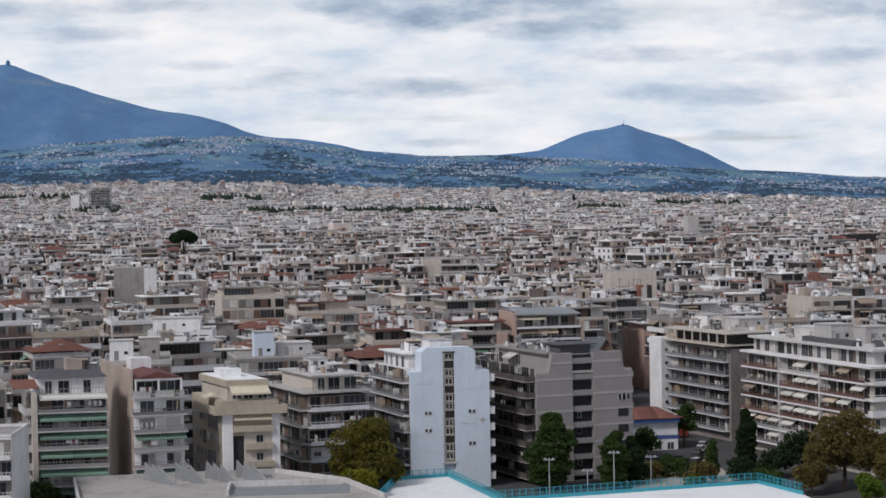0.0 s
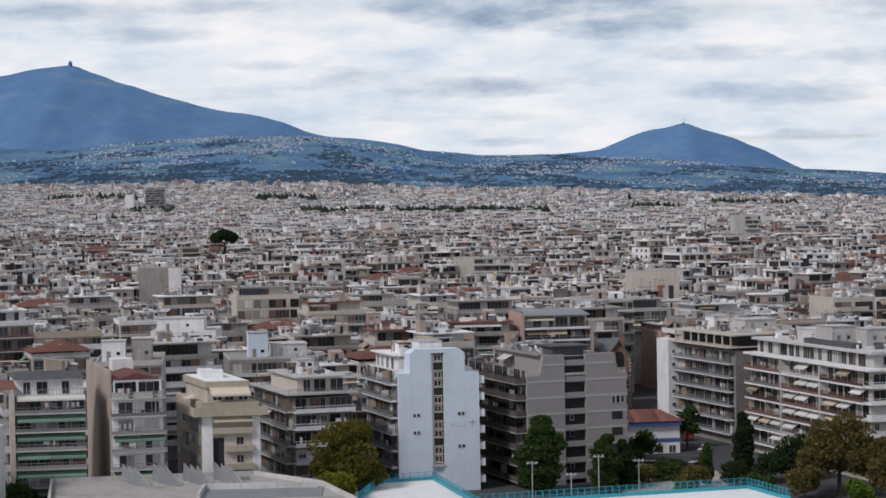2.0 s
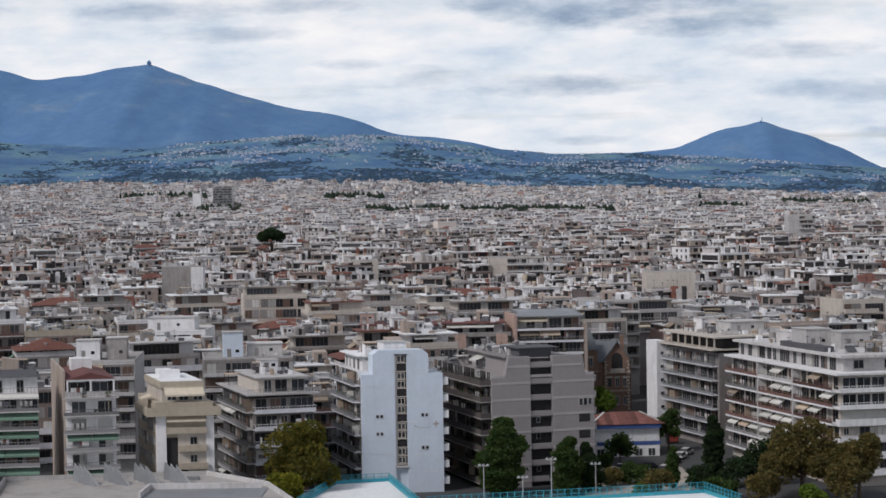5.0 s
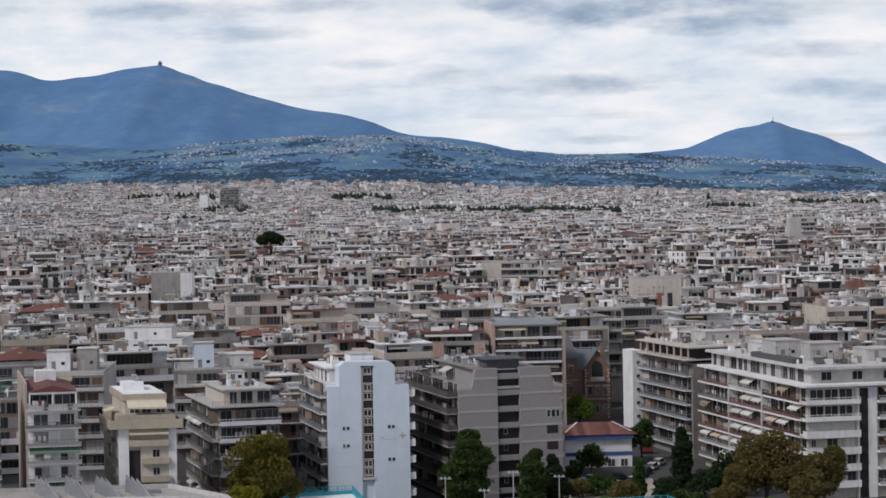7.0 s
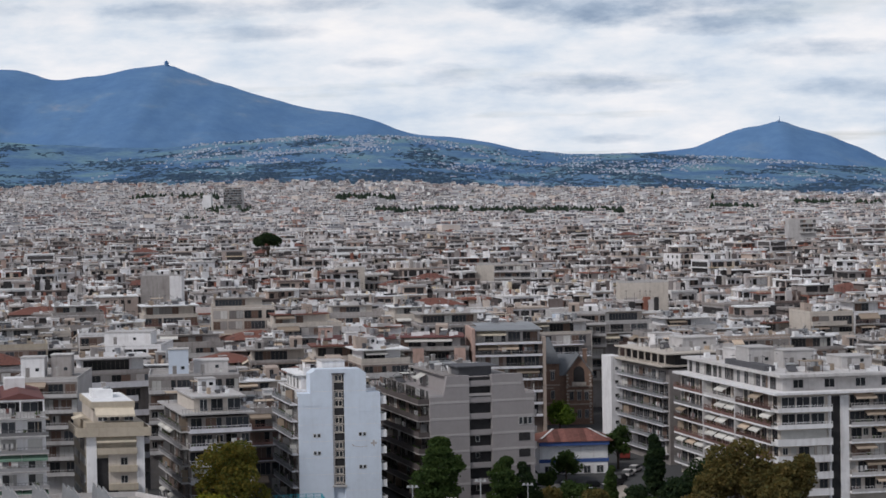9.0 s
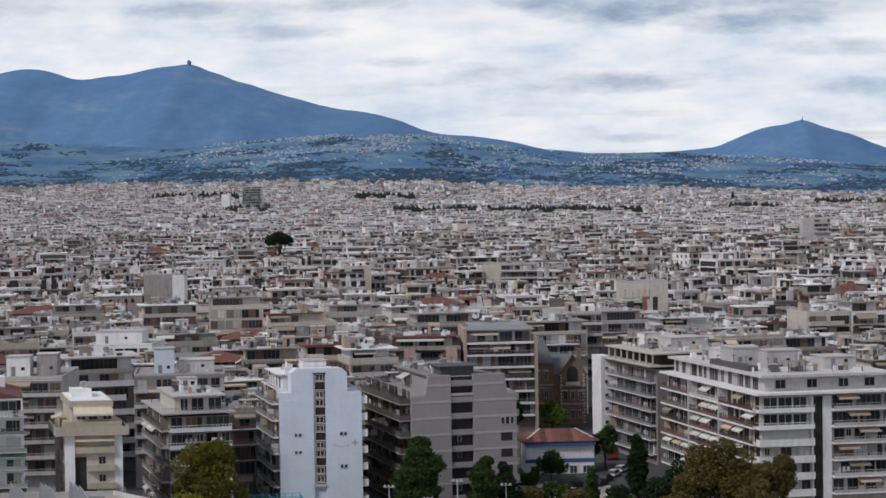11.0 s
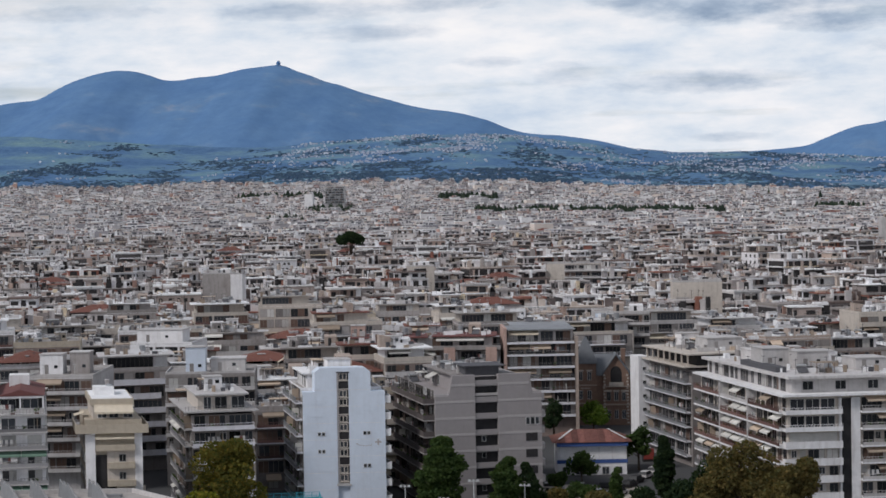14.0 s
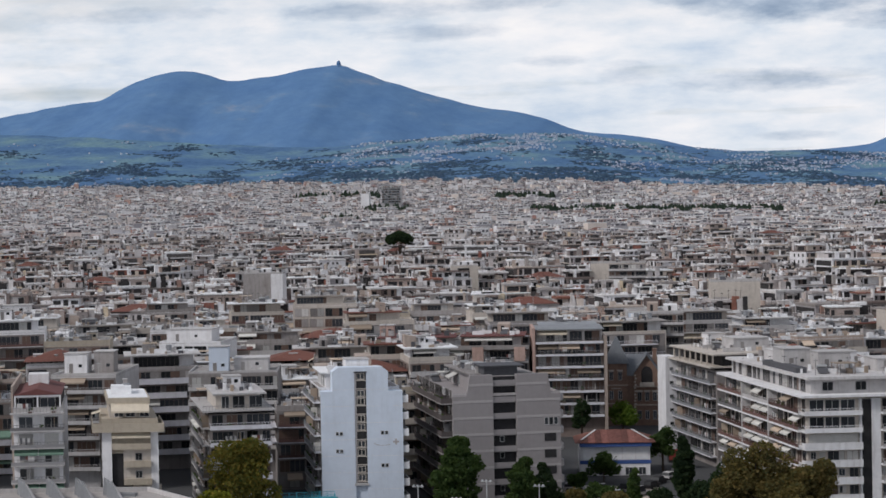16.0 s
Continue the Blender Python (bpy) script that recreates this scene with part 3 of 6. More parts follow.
def roof_things(root, rng, x0, x1, y0, y1, z, n):
    """Heaters, aerials, dishes, sheds and chimneys scattered on a flat roof."""
    for _ in range(n):
        x, y = rng.uniform(x0, max(x0 + 0.1, x1 - 2)), rng.uniform(y0, max(y0 + 0.1, y1 - 2))
        r = rng.random()
        if r < 0.22:
            part("water_heater", shared("heater", heater_mesh), root, pose(x, y, z, 0, 0, rng.uniform(-25, 25)))
        elif r < 0.46:
            h = rng.choice((2.4, 3.2, 4.0))
            part("antenna", shared(("ant", h), lambda: antenna_mesh(h)), root, pose(x, y, z, 0, 0, rng.uniform(0, 180)))
        elif r < 0.55:
            part("satellite_dish", shared("dish", dish_mesh), root, pose(x, y, z, 0, 0, rng.uniform(-40, 40)))
        elif r < 0.85:
            k = rng.randrange(9)
            part("roof_shed" if k % 3 == 2 else ("roof_tank" if k % 3 else "roof_pergola"), shared(("shed", k), lambda: shed_mesh(k)), root, pose(x, y, z, 0, 0, rng.choice((0, 0, 90, -4))))
        else:
            k = rng.randrange(3)
            part("chimney", shared(("chim", k), lambda: chimney_mesh(k)), root, pose(x, y, z))


def roof_clutter(root, rng, w, d, z, n):
    """Crates, pipes, ducts and parapet bits strewn over one roof."""
    b = Build()
    for _ in range(n):
        x, y = rng.uniform(0.4, w - 1), rng.uniform(0.4, d - 1)
        r = rng.random()
        if r < 0.5:
            b.box(x, x + rng.uniform(0.3, 1.3), y, y + rng.uniform(0.3, 1.3), z, z + rng.uniform(0.3, 1.3), rng.choice((0, 1, 2, 3)))
        elif r < 0.75:
            b.box(x, x + rng.uniform(1, 4), y, y + 0.15, z, z + rng.uniform(0.4, 1.1), rng.choice((0, 1)))
        else:
            q = rng.uniform(1.2, 3.2)
            b.box(x, x + 0.06, y, y + 0.06, z, z + q, 2).box(x - 0.4, x + 0.45, y, y + 0.05, z + q - 0.3, z + q - 0.22, 2)
    tagged(part("roof_clutter", b.mesh("roof_clutter", ["slab", "white_roof", "dark_roof", "awn_mix"]), root), kind="stuff")


def plant_mesh(seed):
    r = random.Random(seed)
    b = Build().box(-0.35, 0.35, -0.15, 0.15, 0, 0.3, 0)
    for _ in range(14):
        x, y, z = r.uniform(-0.4, 0.4), r.uniform(-0.2, 0.2), r.uniform(0.3, 0.95)
        s = r.uniform(0.1, 0.22)
        b.faces([(x - s, y, z), (x + s, y - s * 0.5, z + s * 0.4), (x, y + s, z + s)], [(0, 1, 2)], 1)
        b.faces([(x, y - s, z - s * 0.4), (x + s, y + s, z), (x - s * 0.6, y, z + s)], [(0, 1, 2)], 1)
    return b.mesh("planter", ["brown_frame", "leaf_green"])


def chairs_mesh():
    b = Build().box(-0.35, 0.35, -0.3, 0.3, 0.68, 0.72).box(-0.04, 0.04, -0.04, 0.04, 0.0, 0.68).box(-0.25, 0.25, -0.25, 0.25, 0, 0.03)
    return b.mesh("balcony_table", ["brown_frame"])


def dress_floor(root, fm, rng, u0, u1, z, p_open=0.6, big=0.5):
    """Wide balcony doors and a few windows along one floor."""
    u = u0 + rng.uniform(0.1, 0.5)
    while u < u1 - 1.2:
        if rng.random() < big:
            w = min(rng.choice((2.0, 3.0, 3.8, 4.8)), u1 - u - 0.1)
            add_doors(root, fm, u, z + 0.02, w, rng)
        else:
            w = rng.choice((1.0, 1.2, 1.4))
            if u + w > u1 - 0.1:
                break
            add_window(root, fm, u, z + 0.95, w, 1.3, rng.choice(("open", "open", "half", "shut")))
        u += w + rng.uniform(0.2, 0.8)


def laundry_mesh(seed):
    r = random.Random(seed)
    b = Build()
    u = 0
    for i in range(5):
        w = r.uniform(0.3, 0.6)
        b.box(u, u + w, -0.02, 0.02, r.uniform(0.2, 0.6), 1.35, r.choice((0, 0, 1, 2)))
        u += w + 0.03
    return b.mesh("laundry", ["frame", "maroon", "dark_roof"])


def side_screen_mesh(k):
    return Build().box(-0.04, 0.04, -1.25, 0, 0, 2.2 if k else 1.6).mesh("privacy_screen", [("awn_white", "awn_mix", "rail")[k]])


def balcony_clutter(root, fm, rng, u0, u1, z, depth):
    u = u0 + rng.uniform(0.3, 1.5)
    while u < u1 - 1.0:
        r = rng.random()
        if r < 0.42:
            k = rng.randrange(6)
            tagged(part("planter", shared(("plant", k), lambda: plant_mesh(k)), root, fm @ pose(u, -depth + 0.35, z)), kind="stuff")
        elif r < 0.62:
            part("balcony_table", shared("chairs", chairs_mesh), root, fm @ pose(u, -depth * 0.5, z))
        elif r < 0.78 and u < u1 - 3:
            k = rng.randrange(4)
            part("laundry", shared(("laundry", k), lambda: laundry_mesh(k)), root, fm @ pose(u, -depth + 0.15, z + 0.35))
        elif r < 0.9:
            k = rng.randrange(3)
            part("privacy_screen", shared(("screen", k), lambda: side_screen_mesh(k)), root, fm @ pose(u, 0, z))
        u += rng.uniform(1.6, 4.0)


def shell(root, w, d, z0, z1, mat, name="body", x=0, y=0, label=""):
    return part(name, Build().box(x, x + w, y, y + d, z0, z1).mesh(name, [mat]), root, None, label)


LATEST = []


def house_root(name, label, x, y, turn, cat="apartment block", group="front row of apartment blocks"):
    LATEST[:] = [thing(name, label, cat, pose(x, y, GROUND, 0, 0, turn), group)]
    return LATEST[0]


def skew(root, deg):
    """Turns the flanks of a block by deg against its front: the plots are no right angles."""
    a = radians(deg)
    s = Matrix(((1, -math.sin(a), 0, 0), (0, math.cos(a), 0, 0), (0, 0, 1, 0), (0, 0, 0, 1)))
    kids = {}
    for ob in bpy.data.objects:
        if ob.parent is not None:
            kids.setdefault(ob.parent.name, []).append(ob)

    def visit(ob, above, base):
        m = above @ ob.matrix_basis
        at = s @ m.translation
        ob.data = ob.data.copy()
        ob.data.transform(Matrix.Translation(-at) @ s @ m)
        ob.matrix_basis = Matrix.Translation(at - base)
        for c in kids.get(ob.name, ()):
            visit(c, m, at)

    for ob in kids.get(root.name, ()):
        visit(ob, Matrix.Identity(4), Vector((0, 0, 0)))


# ---- the front row ----
FH = 3.05
R = random.Random(11)


def front_floors(root, rng, w, d, n, z1, bal, side="front", inset=(0, 0), first=1, depth=1.4, style="half", slab="slab", rail="rail", awn=None, awn_p=0.0, low=99, doors=0.6):
    """Floors of balconies under z1, downwards, with their doors, awnings and clutter."""
    fm = side_frame(side, w, d)
    length = (w if side in ("front", "back") else d) - inset[0] - inset[1]
    for k in range(n):
        z = z1 - FH * (k + 1)
        if z < 0.5 or k >= low:
            break
        if bal:
            add_balcony(root, fm, inset[0], z, length, depth, style, slab, rail)
            balcony_clutter(root, fm, rng, inset[0], inset[0] + length, z, depth)
        dress_floor(root, fm, rng, inset[0], inset[0] + length, z, 0.5, doors)
        if awn and rng.random() < awn_p:
            u = inset[0]
            while u < inset[0] + length - 2:
                s = min(rng.choice((3.0, 3.6, 4.2)), inset[0] + length - u)
                if rng.random() < 0.75:
                    add_awning(root, fm, u, z + 2.7, s - 0.1, awn, depth, 0.75)
                u += s
    return fm


def green_awning_block():
    w, d, h = 12.0, 14, 22.3
    r = house_root("apartment_block", "weathered grey apartment block with balconies and green awnings", -68.2, 284, 10)
    shell(r, w, d, 0, h, "back_wall")
    part("pillar", Build().box(-0.25, 0.55, -1.5, 0.0, 0, h + 0.6).mesh("pillar", ["cream"]), r, None, "cream corner pillar")
    fm = side_frame("front", w, d)
    for k in range(7):
        z = h - FH * (k + 1) + 0.3
        if z < 0.4:
            break
        add_balcony(r, fm, 0.6, z, w - 0.6, 1.5, "half", "slab", "rail")
        dress_floor(r, fm, R, 0.8, w, z, 0.3, 0.9)
        balcony_clutter(r, fm, R, 0.8, w, z, 1.5)
        if k == 0:
            add_awning(r, fm, 1.0, z + 2.75, 11, "awn_white", 1.4, 0.45)
        elif k > 0:
            add_awning(r, fm, 0.9, z + 2.75, 5.4, "awn_green", 1.5, 0.9)
            add_awning(r, fm, 6.4, z + 2.75, 5.5, "awn_green", 1.5, 0.9)
    fl = side_frame("left", w, d)
    for k in range(7):
        add_balcony(r, fl, 6, h - FH * (k + 1), d - 6, 1.3, "solid", "slab", "slab")
        dress_floor(r, fl, R, 6, d, h - FH * (k + 1), 0.5, 0.6)
    # set-back top floor with a shallow dark roof and a red one beside it
    shell(r, w - 1.0, d - 3, h, h + 2.7, "white", "top_floor", 1.0, 1.5)
    ft = pose(1.0, 1.5, h)
    for u, ww in ((1.2, 1.2), (3.4, 1.8), (7.5, 1.2)):
        add_window(r, ft, u, 0.1, ww, 2.1)
    part("railing", rail_mesh(w, 0.2, 1.0, "bars", "rail"), r, pose(0, 0.2, h + 0.05))
    part("roof", Build().faces([(0.6, 0.6, 2.7), (w + 0.4, 0.6, 2.7), (w + 0.4, d, 2.7), (0.6, d, 2.7), (1.5, 5, 3.7), (w - 0.5, 5, 3.7)],
                               [(0, 1, 5, 4), (1, 2, 5), (2, 3, 4, 5), (3, 0, 4), (3, 2, 1, 0)]).mesh("roof", ["dark_roof"]), r, pose(0, 0, h), "shallow dark roof")
    part("porch_roof", Build().faces([(-3.2, -0.6, 1.9), (1.0, -0.6, 1.9), (1.0, 5, 2.9), (-3.2, 5, 2.9), (-3.2, -0.6, 1.8), (1.0, -0.6, 1.8), (1.0, 5, 2.8), (-3.2, 5, 2.8)],
                                     [(0, 1, 2, 3), (7, 6, 5, 4), (0, 4, 5, 1), (1, 5, 6, 2), (3, 2, 6, 7), (0, 3, 7, 4)]).mesh("porch_roof", ["terracotta"]), r, pose(0, 0, h - 0.6), "red sheet roof")
    roof_things(r, R, 2, w, 5, d, h + 3.0, 3)


def pediment_block():
    w, d, h = 8.2, 27, 24.4
    r = house_root("apartment_block", "narrow white apartment block with a brown pediment and tan side wall", -51.9, 286.7, 15)
    shell(r, w, d, 0, h - 2.9, "white")
    part("party_wall", Build().box(-0.35, -0.003, 0.6, d, 0, h + 1.6).mesh("party_wall", ["tan"]), r, None, "tan rendered side wall")
    fm = side_frame("front", w, d)
    z = h - 2.9
    for k in range(7):
        zz = z - 2.95 * k
        add_balcony(r, fm, -0.5, zz, w + 0.9, 1.3, "half" if k else "bars", "slab", "rail")
        if k:
            for u in (0.9, 5.2):
                add_window(r, fm, u, zz + 0.05, 2.4, 2.2, R.choice(("shut", "half", "open")))
        balcony_clutter(r, fm, R, 0.2, w, zz, 1.3)
    for k in (3, 5):
        add_awning(r, fm, 0.1, z - 2.95 * k + 2.65, 4.0, "awn_green", 1.3, 0.7)
        add_awning(r, fm, 4.2, z - 2.95 * k + 2.65, 4.2, "awn_green", 1.3, 0.7)
    # glazed top floor under a low gable
    top = part("top_floor", Build().box(0.6, w - 0.2, 1.6, d - 8, 0, 2.7).mesh("top_floor", ["dark"]), r, pose(0, 0, z))
    b = Build()
    for u in (0.2, w / 2 - 0.1, w - 0.4):
        b.box(u, u + 0.28, 0.2, 0.48, 0, 2.6)
    b.box(0.2, w - 0.1, 0.2, 0.5, 2.6, 2.95)
    part("veranda_frame", b.mesh("veranda_frame", ["white"]), r, pose(0, 0, z), "white posts and beam")
    for u in (0.8, 4.5):
        add_window(r, pose(0, 1.55, z), u, 0.1, 2.6, 2.3)
    part("pediment", Build().faces([(0, 0, 0), (w, 0, 0), (w / 2, 0, 1.1), (0, d - 6, 0), (w, d - 6, 0), (w / 2, d - 6, 1.1)],
                                   [(0, 1, 2), (5, 4, 3), (0, 2, 5, 3), (1, 4, 5, 2), (0, 3, 4, 1)]).mesh("pediment", ["maroon"]), r, pose(0, 0.1, h + 0.06), "maroon gable")
    shell(r, 3.5, 4, h - 2.9, h + 2.6, "white", "roof_hut", 2, 12)
    part("roof", roof_mesh(w, d, "white_roof", "slab", 0.9), r, pose(0, 0.0, h - 2.88))
    roof_things(r, R, 1, w, 17, d, h - 2.7, 6)


def beige_block():
    w, d, h = 9.6, 18, 20.0
    r = house_root("apartment_block", "beige apartment block with cream awnings and stepped brown front", -37.95, 291.7, 11.5)
    shell(r, w, d, 0, h, "beige")
    part("front_pier", Build().box(-0.05, 1.6, -0.6, -0.003, 0, h - 2.2).mesh("front_pier", ["white"]), r, None, "white front pier")
    part("front_pier", Build().box(w - 1.3, w, -0.5, -0.003, 0, h - 2.2).mesh("front_pier", ["white"]), r, None, "white front pier")
    part("recess", Build().box(1.62, 6.0, -0.05, -0.003, 0, h - 6).mesh("recess", ["dark"]), r, None, "dark brown stepped recess")
    fm = side_frame("front", w, d)
    for k, (u0, u1) in enumerate(((1.7, w - 1.3), (3.6, w - 1.3), (3.6, w - 1.2), (5.2, w + 0.4), (5.2, w + 0.4))):
        z = h - 2.2 - FH * (k + 1)
        part("balcony_front", Build().box(u0, u1, -1.1, -0.06, z, z + 1.05).mesh("balcony_front", ["beige"]), r, None)
        if k in (1, 2, 3):
            part("bay_wall", Build().box(u0, u1, -0.3, -0.06, z + 1.05, z + FH).mesh("bay_wall", ["cream"]), r)
            for u in (u0 + 2.0, u0 + 4.0):
                if u < u1 - 1.3:
                    add_window(r, pose(0, -0.31, 0), u, z + 1.1, 1.2, 1.3)
    add_awning(r, fm, 1.6, h - 2.2, w - 3, "awn_cream", 1.3, 0.75)
    # main cornice balcony and the set-back top
    part("cornice_balcony", Build().box(-1.7, w + 1.0, -1.6, d * 0.6, h - 2.2, h - 1.95).box(-1.7, w + 1.0, -1.6, -1.4, h - 1.95, h - 0.7).box(-1.7, -1.5, -1.4, d * 0.6, h - 1.95, h - 0.7)
         .box(w + 0.8, w + 1.0, -1.4, d * 0.6, h - 1.95, h - 0.7).mesh("cornice_balcony", ["beige"]), r)
    shell(r, w - 3.0, d - 3, h, h + 2.3, "cream", "top_floor", 1.4, 1.6)
    part("top_parapet", Build().box(1.0, w - 1.2, 1.2, d - 1, h + 2.3, h + 3.4).mesh("top_parapet", ["beige"]), r)
    part("white_roof", Build().box(1.3, w - 1.5, 1.5, d - 1.3, h + 3.4, h + 3.5).box(2.0, 5.5, 7, 11, h + 3.5, h + 4.9).mesh("white_roof", ["white_roof"]), r, None, "white coated roof")
    add_awning(r, pose(1.6, 1.2, 0), 0, h + 2.4, w - 3.0, "awn_cream", 1.6, 1.1)
    add_awning(r, side_frame("left", w, d), 11.0, h + 0.9, 3.4, "awn_cream", 1.6, 0.5)
    for u in (0.6, 2.6, 5.0):
        add_window(r, pose(1.6, 1.58, h), u, 0.1, 1.6, 2.0)
    balcony_clutter(r, fm, R, -1, w, h - 1.95, 1.2)
    fl = side_frame("left", w, d)
    for k in range(5):
        dress_floor(r, fl, R, 1, d - 1, h - 2.2 - FH * (k + 1), 0.5, 0.2)
    roof_things(r, R, 3, w - 3, 4, d - 3, h + 3.5, 2)


def grey_balcony_block():
    w, d, h = 11.0, 24, 18.7
    r = house_root("apartment_block", "pale grey corner apartment block with wrap-round balconies", -24.8, 309.3, 20)
    shell(r, w, d, 0, h, "back_wall")
    front_floors(r, R, w, d, 6, h + 0.6, True, "front", (0, 0), depth=1.6, style="half", slab="lilac", rail="lilac", doors=0.9)
    front_floors(r, R, w, d, 6, h + 0.6, True, "left", (0.5, 0), depth=1.3, style="half", slab="slab", awn="awn_white", awn_p=0.2, doors=0.8)
    part("eaves_slab", Build().box(-1.3, w + 0.8, -1.5, d, h + 0.55, h + 0.8).mesh("eaves_slab", ["slab"]), r)
    part("railing", rail_mesh(w + 1.8, 0.2, 0.9, "bars", "rail"), r, pose(-1.2, -1.2, h + 0.8))
    shell(r, w - 3.0, d - 8, h + 0.8, h + 3.4, "cream", "top_floor", 1.4, 1.5)
    part("top_roof", Build().box(0.8, w - 0.6, 0.3, d - 6, h + 3.4, h + 3.7).mesh("top_roof", ["slab"]), r)
    for u, ww in ((1.0, 1.4), (3.0, 2.2), (6.0, 2.4)):
        add_window(r, pose(1.4, 1.48, h + 0.8), u, 0.1, ww, 2.2)
    part("roof_hut", hut_mesh(3.2, 3.5, 2.3, "white", "slab"), r, pose(3.5, 8, h + 3.7))
    roof_things(r, R, 2, w - 2, 4, d - 8, h + 3.7, 5)
    roof_things(r, R, 1, w - 1, d - 6, d - 1, h + 0.8, 2)


def white_block():
    """Bluish-white slab block: windowless front with a glazed stair strip, balconies on its flanks."""
    w, d, h = 15.0, 19, 21.9
    r = house_root("apartment_block", "bluish-white apartment block with a glazed stair strip and blank front", -6.5, 318.5, 11)
    x0, x1 = 6.2, 8.4
    part("body", Build().prism([(0, 0), (x0, 0), (x0, 0.5), (x1, 0.5), (x1, 0), (w, 0), (w, d), (0, d)], 0, h).mesh("body", ["cool_white"]), r)
    part("front_gable", Build().prism([(2.2, 0.02), (x0, 0.02), (x0, 0.5), (x1, 0.5), (x1, 0.02), (w - 2.6, 0.02), (w - 2.6, 3.2), (2.2, 3.2)], h, h + 3.6).mesh("front_gable", ["cool_white"]), r)
    part("gable_roof", Build().faces([(2.2, 0.02, 0), (w - 2.6, 0.02, 0), (w - 3.6, 0.02, 0.8), (3.2, 0.02, 0.8), (2.2, 3.2, 0), (w - 2.6, 3.2, 0), (w - 3.6, 3.2, 0.8), (3.2, 3.2, 0.8)],
                                     [(0, 1, 2, 3), (7, 6, 5, 4), (3, 2, 6, 7), (0, 3, 7, 4), (1, 5, 6, 2)]).mesh("gable_roof", ["cool_white"]), r, pose(0, 0, h + 3.6))
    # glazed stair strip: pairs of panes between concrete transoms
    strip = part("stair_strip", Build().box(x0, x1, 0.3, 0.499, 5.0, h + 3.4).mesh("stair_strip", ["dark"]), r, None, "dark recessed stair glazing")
    n = 13
    for k in range(n):
        z = 5.2 + k * 1.55
        part("transom", shared("transom", lambda: Build().box(0, x1 - x0 - 0.02, -0.06, 0.12, 0, 0.16).mesh("transom", ["cream"])), strip, pose(x0 + 0.01, 0.18, z))
        if k % 3 != 2:
            part("stair_window", shared("strip_pane", lambda: paned("stair_window", 1.45, 1.2, [1, 1], ["cream", "glass"], 0.13, 0.05, 0.05)), strip, pose(x0 + 0.45, 0.29, z + 0.22))
    part("strip_side", Build().box(x0, x0 + 0.35, 0.1, 0.3, 5.0, h + 3.4).mesh("strip_side", ["grey_band"]), strip)
    part("strip_cap", Build().box(x0 - 0.1, x1 + 0.1, -0.1, 0.5, h + 3.4, h + 3.65).mesh("strip_cap", ["dark_roof"]), strip)
    part("strip_sill", Build().box(x0 - 0.2, x1 + 0.2, -0.15, 0.5, 4.6, 5.0).mesh("strip_sill", ["slab"]), strip)
    # few paired windows and faint floor seams
    for u, zs in ((2.6, (10.6, 13.8)), (10.9, (7.9, 13.9))):
        for z in zs:
            for k in (0, 0.75):
                add_window(r, pose(0, 0, 0), u + k, z, 0.6, 0.7)
    for k in range(7):
        z = 3.9 + FH * k
        part("seam", shared("seam_l", lambda: Build().box(0, x0, -0.012, 0.0, 0, 0.05).mesh("seam", ["white"])), r, pose(0, -0.001, z))
        part("seam", shared("seam_r", lambda: Build().box(0, w - x1, -0.012, 0.0, 0, 0.05).mesh("seam", ["white"])), r, pose(x1, -0.001, z))
    for k, (u, s) in enumerate(((1.2, 2.6), (1.2, 2.6), (10.8, 2.4), (1.6, 2.2))):
        z = (17.3, 19.6, 18.4, 7.2)[k]
        part("shutter", Build().box(0, s, -0.05, -0.002, 0, 0.9).mesh("shutter", ["cool_white"]), r, pose(u, 0, z), "painted-over shutter")
    # emblem low on the front: a ring arc and a small cross shape
    b = Build()
    for i in range(12):
        a0 = math.pi * (1.05 + 0.75 * i / 12)
        b.box(1.6 * math.cos(a0) - 0.1, 1.6 * math.cos(a0) + 0.12, -0.03, 0, 0.5 * math.sin(a0) - 0.05, 0.5 * math.sin(a0) + 0.05)
    part("emblem_cross", Build().box(1.8, 2.2, -0.04, 0, 0.0, 0.3).box(2.5, 2.9, -0.04, 0, 0.0, 0.3).box(2.2, 2.5, -0.04, 0, -0.4, 0.7).mesh("emblem_cross", ["grey_band"]), r, pose(11.3, -0.002, 12.4), "grey painted cross shape")
    part("emblem", b.mesh("emblem", ["grey_band"]), r, pose(11.3, -0.002, 12.4), "grey painted emblem")
    # flanks
    for side in ("left", "right"):
        fm = side_frame(side, w, d)
        for k in range(7):
            z = h - 1.3 - FH * k
            if k == 0 and side == "left":
                part("back_wall", Build().box(0.5, d - 0.5, -0.02, 0.0, 0, h - 0.6).mesh("back_wall", ["back_wall"]), r, fm, "stained wall behind the balconies, painted darker for their shade")
            if side == "right":
                add_balcony(r, fm, 0.3, z - 0.7, d - 1, 1.1, "solid", "white", "white", 1.1)
            else:
                add_balcony(r, fm, 0.5, z - 0.7, d - 1.2, 1.2, "half", "lilac", "sheet", 1.0)
            dress_floor(r, fm @ pose(0, -0.02, 0), R, 0.6, d - 0.6, z - 0.7, 0.4, 0.6)
            balcony_clutter(r, fm, R, 0.6, d - 0.6, z - 0.7, 1.2)
    part("roof", roof_mesh(w, d - 3.3, "roofing", "white", 0.5), r, pose(0, 3.3, h))
    shell(r, w - 4.5, d - 6, h + 0.06, h + 2.9, "white", "top_floor", 1.6, 5)
    part("top_roof", Build().box(0.6, w - 1.8, 4.6, d - 0.6, h + 2.9, h + 3.15).mesh("top_roof", ["white_roof"]), r)
    fl = pose(1.58, 0, 0) @ side_frame("left", w, d)
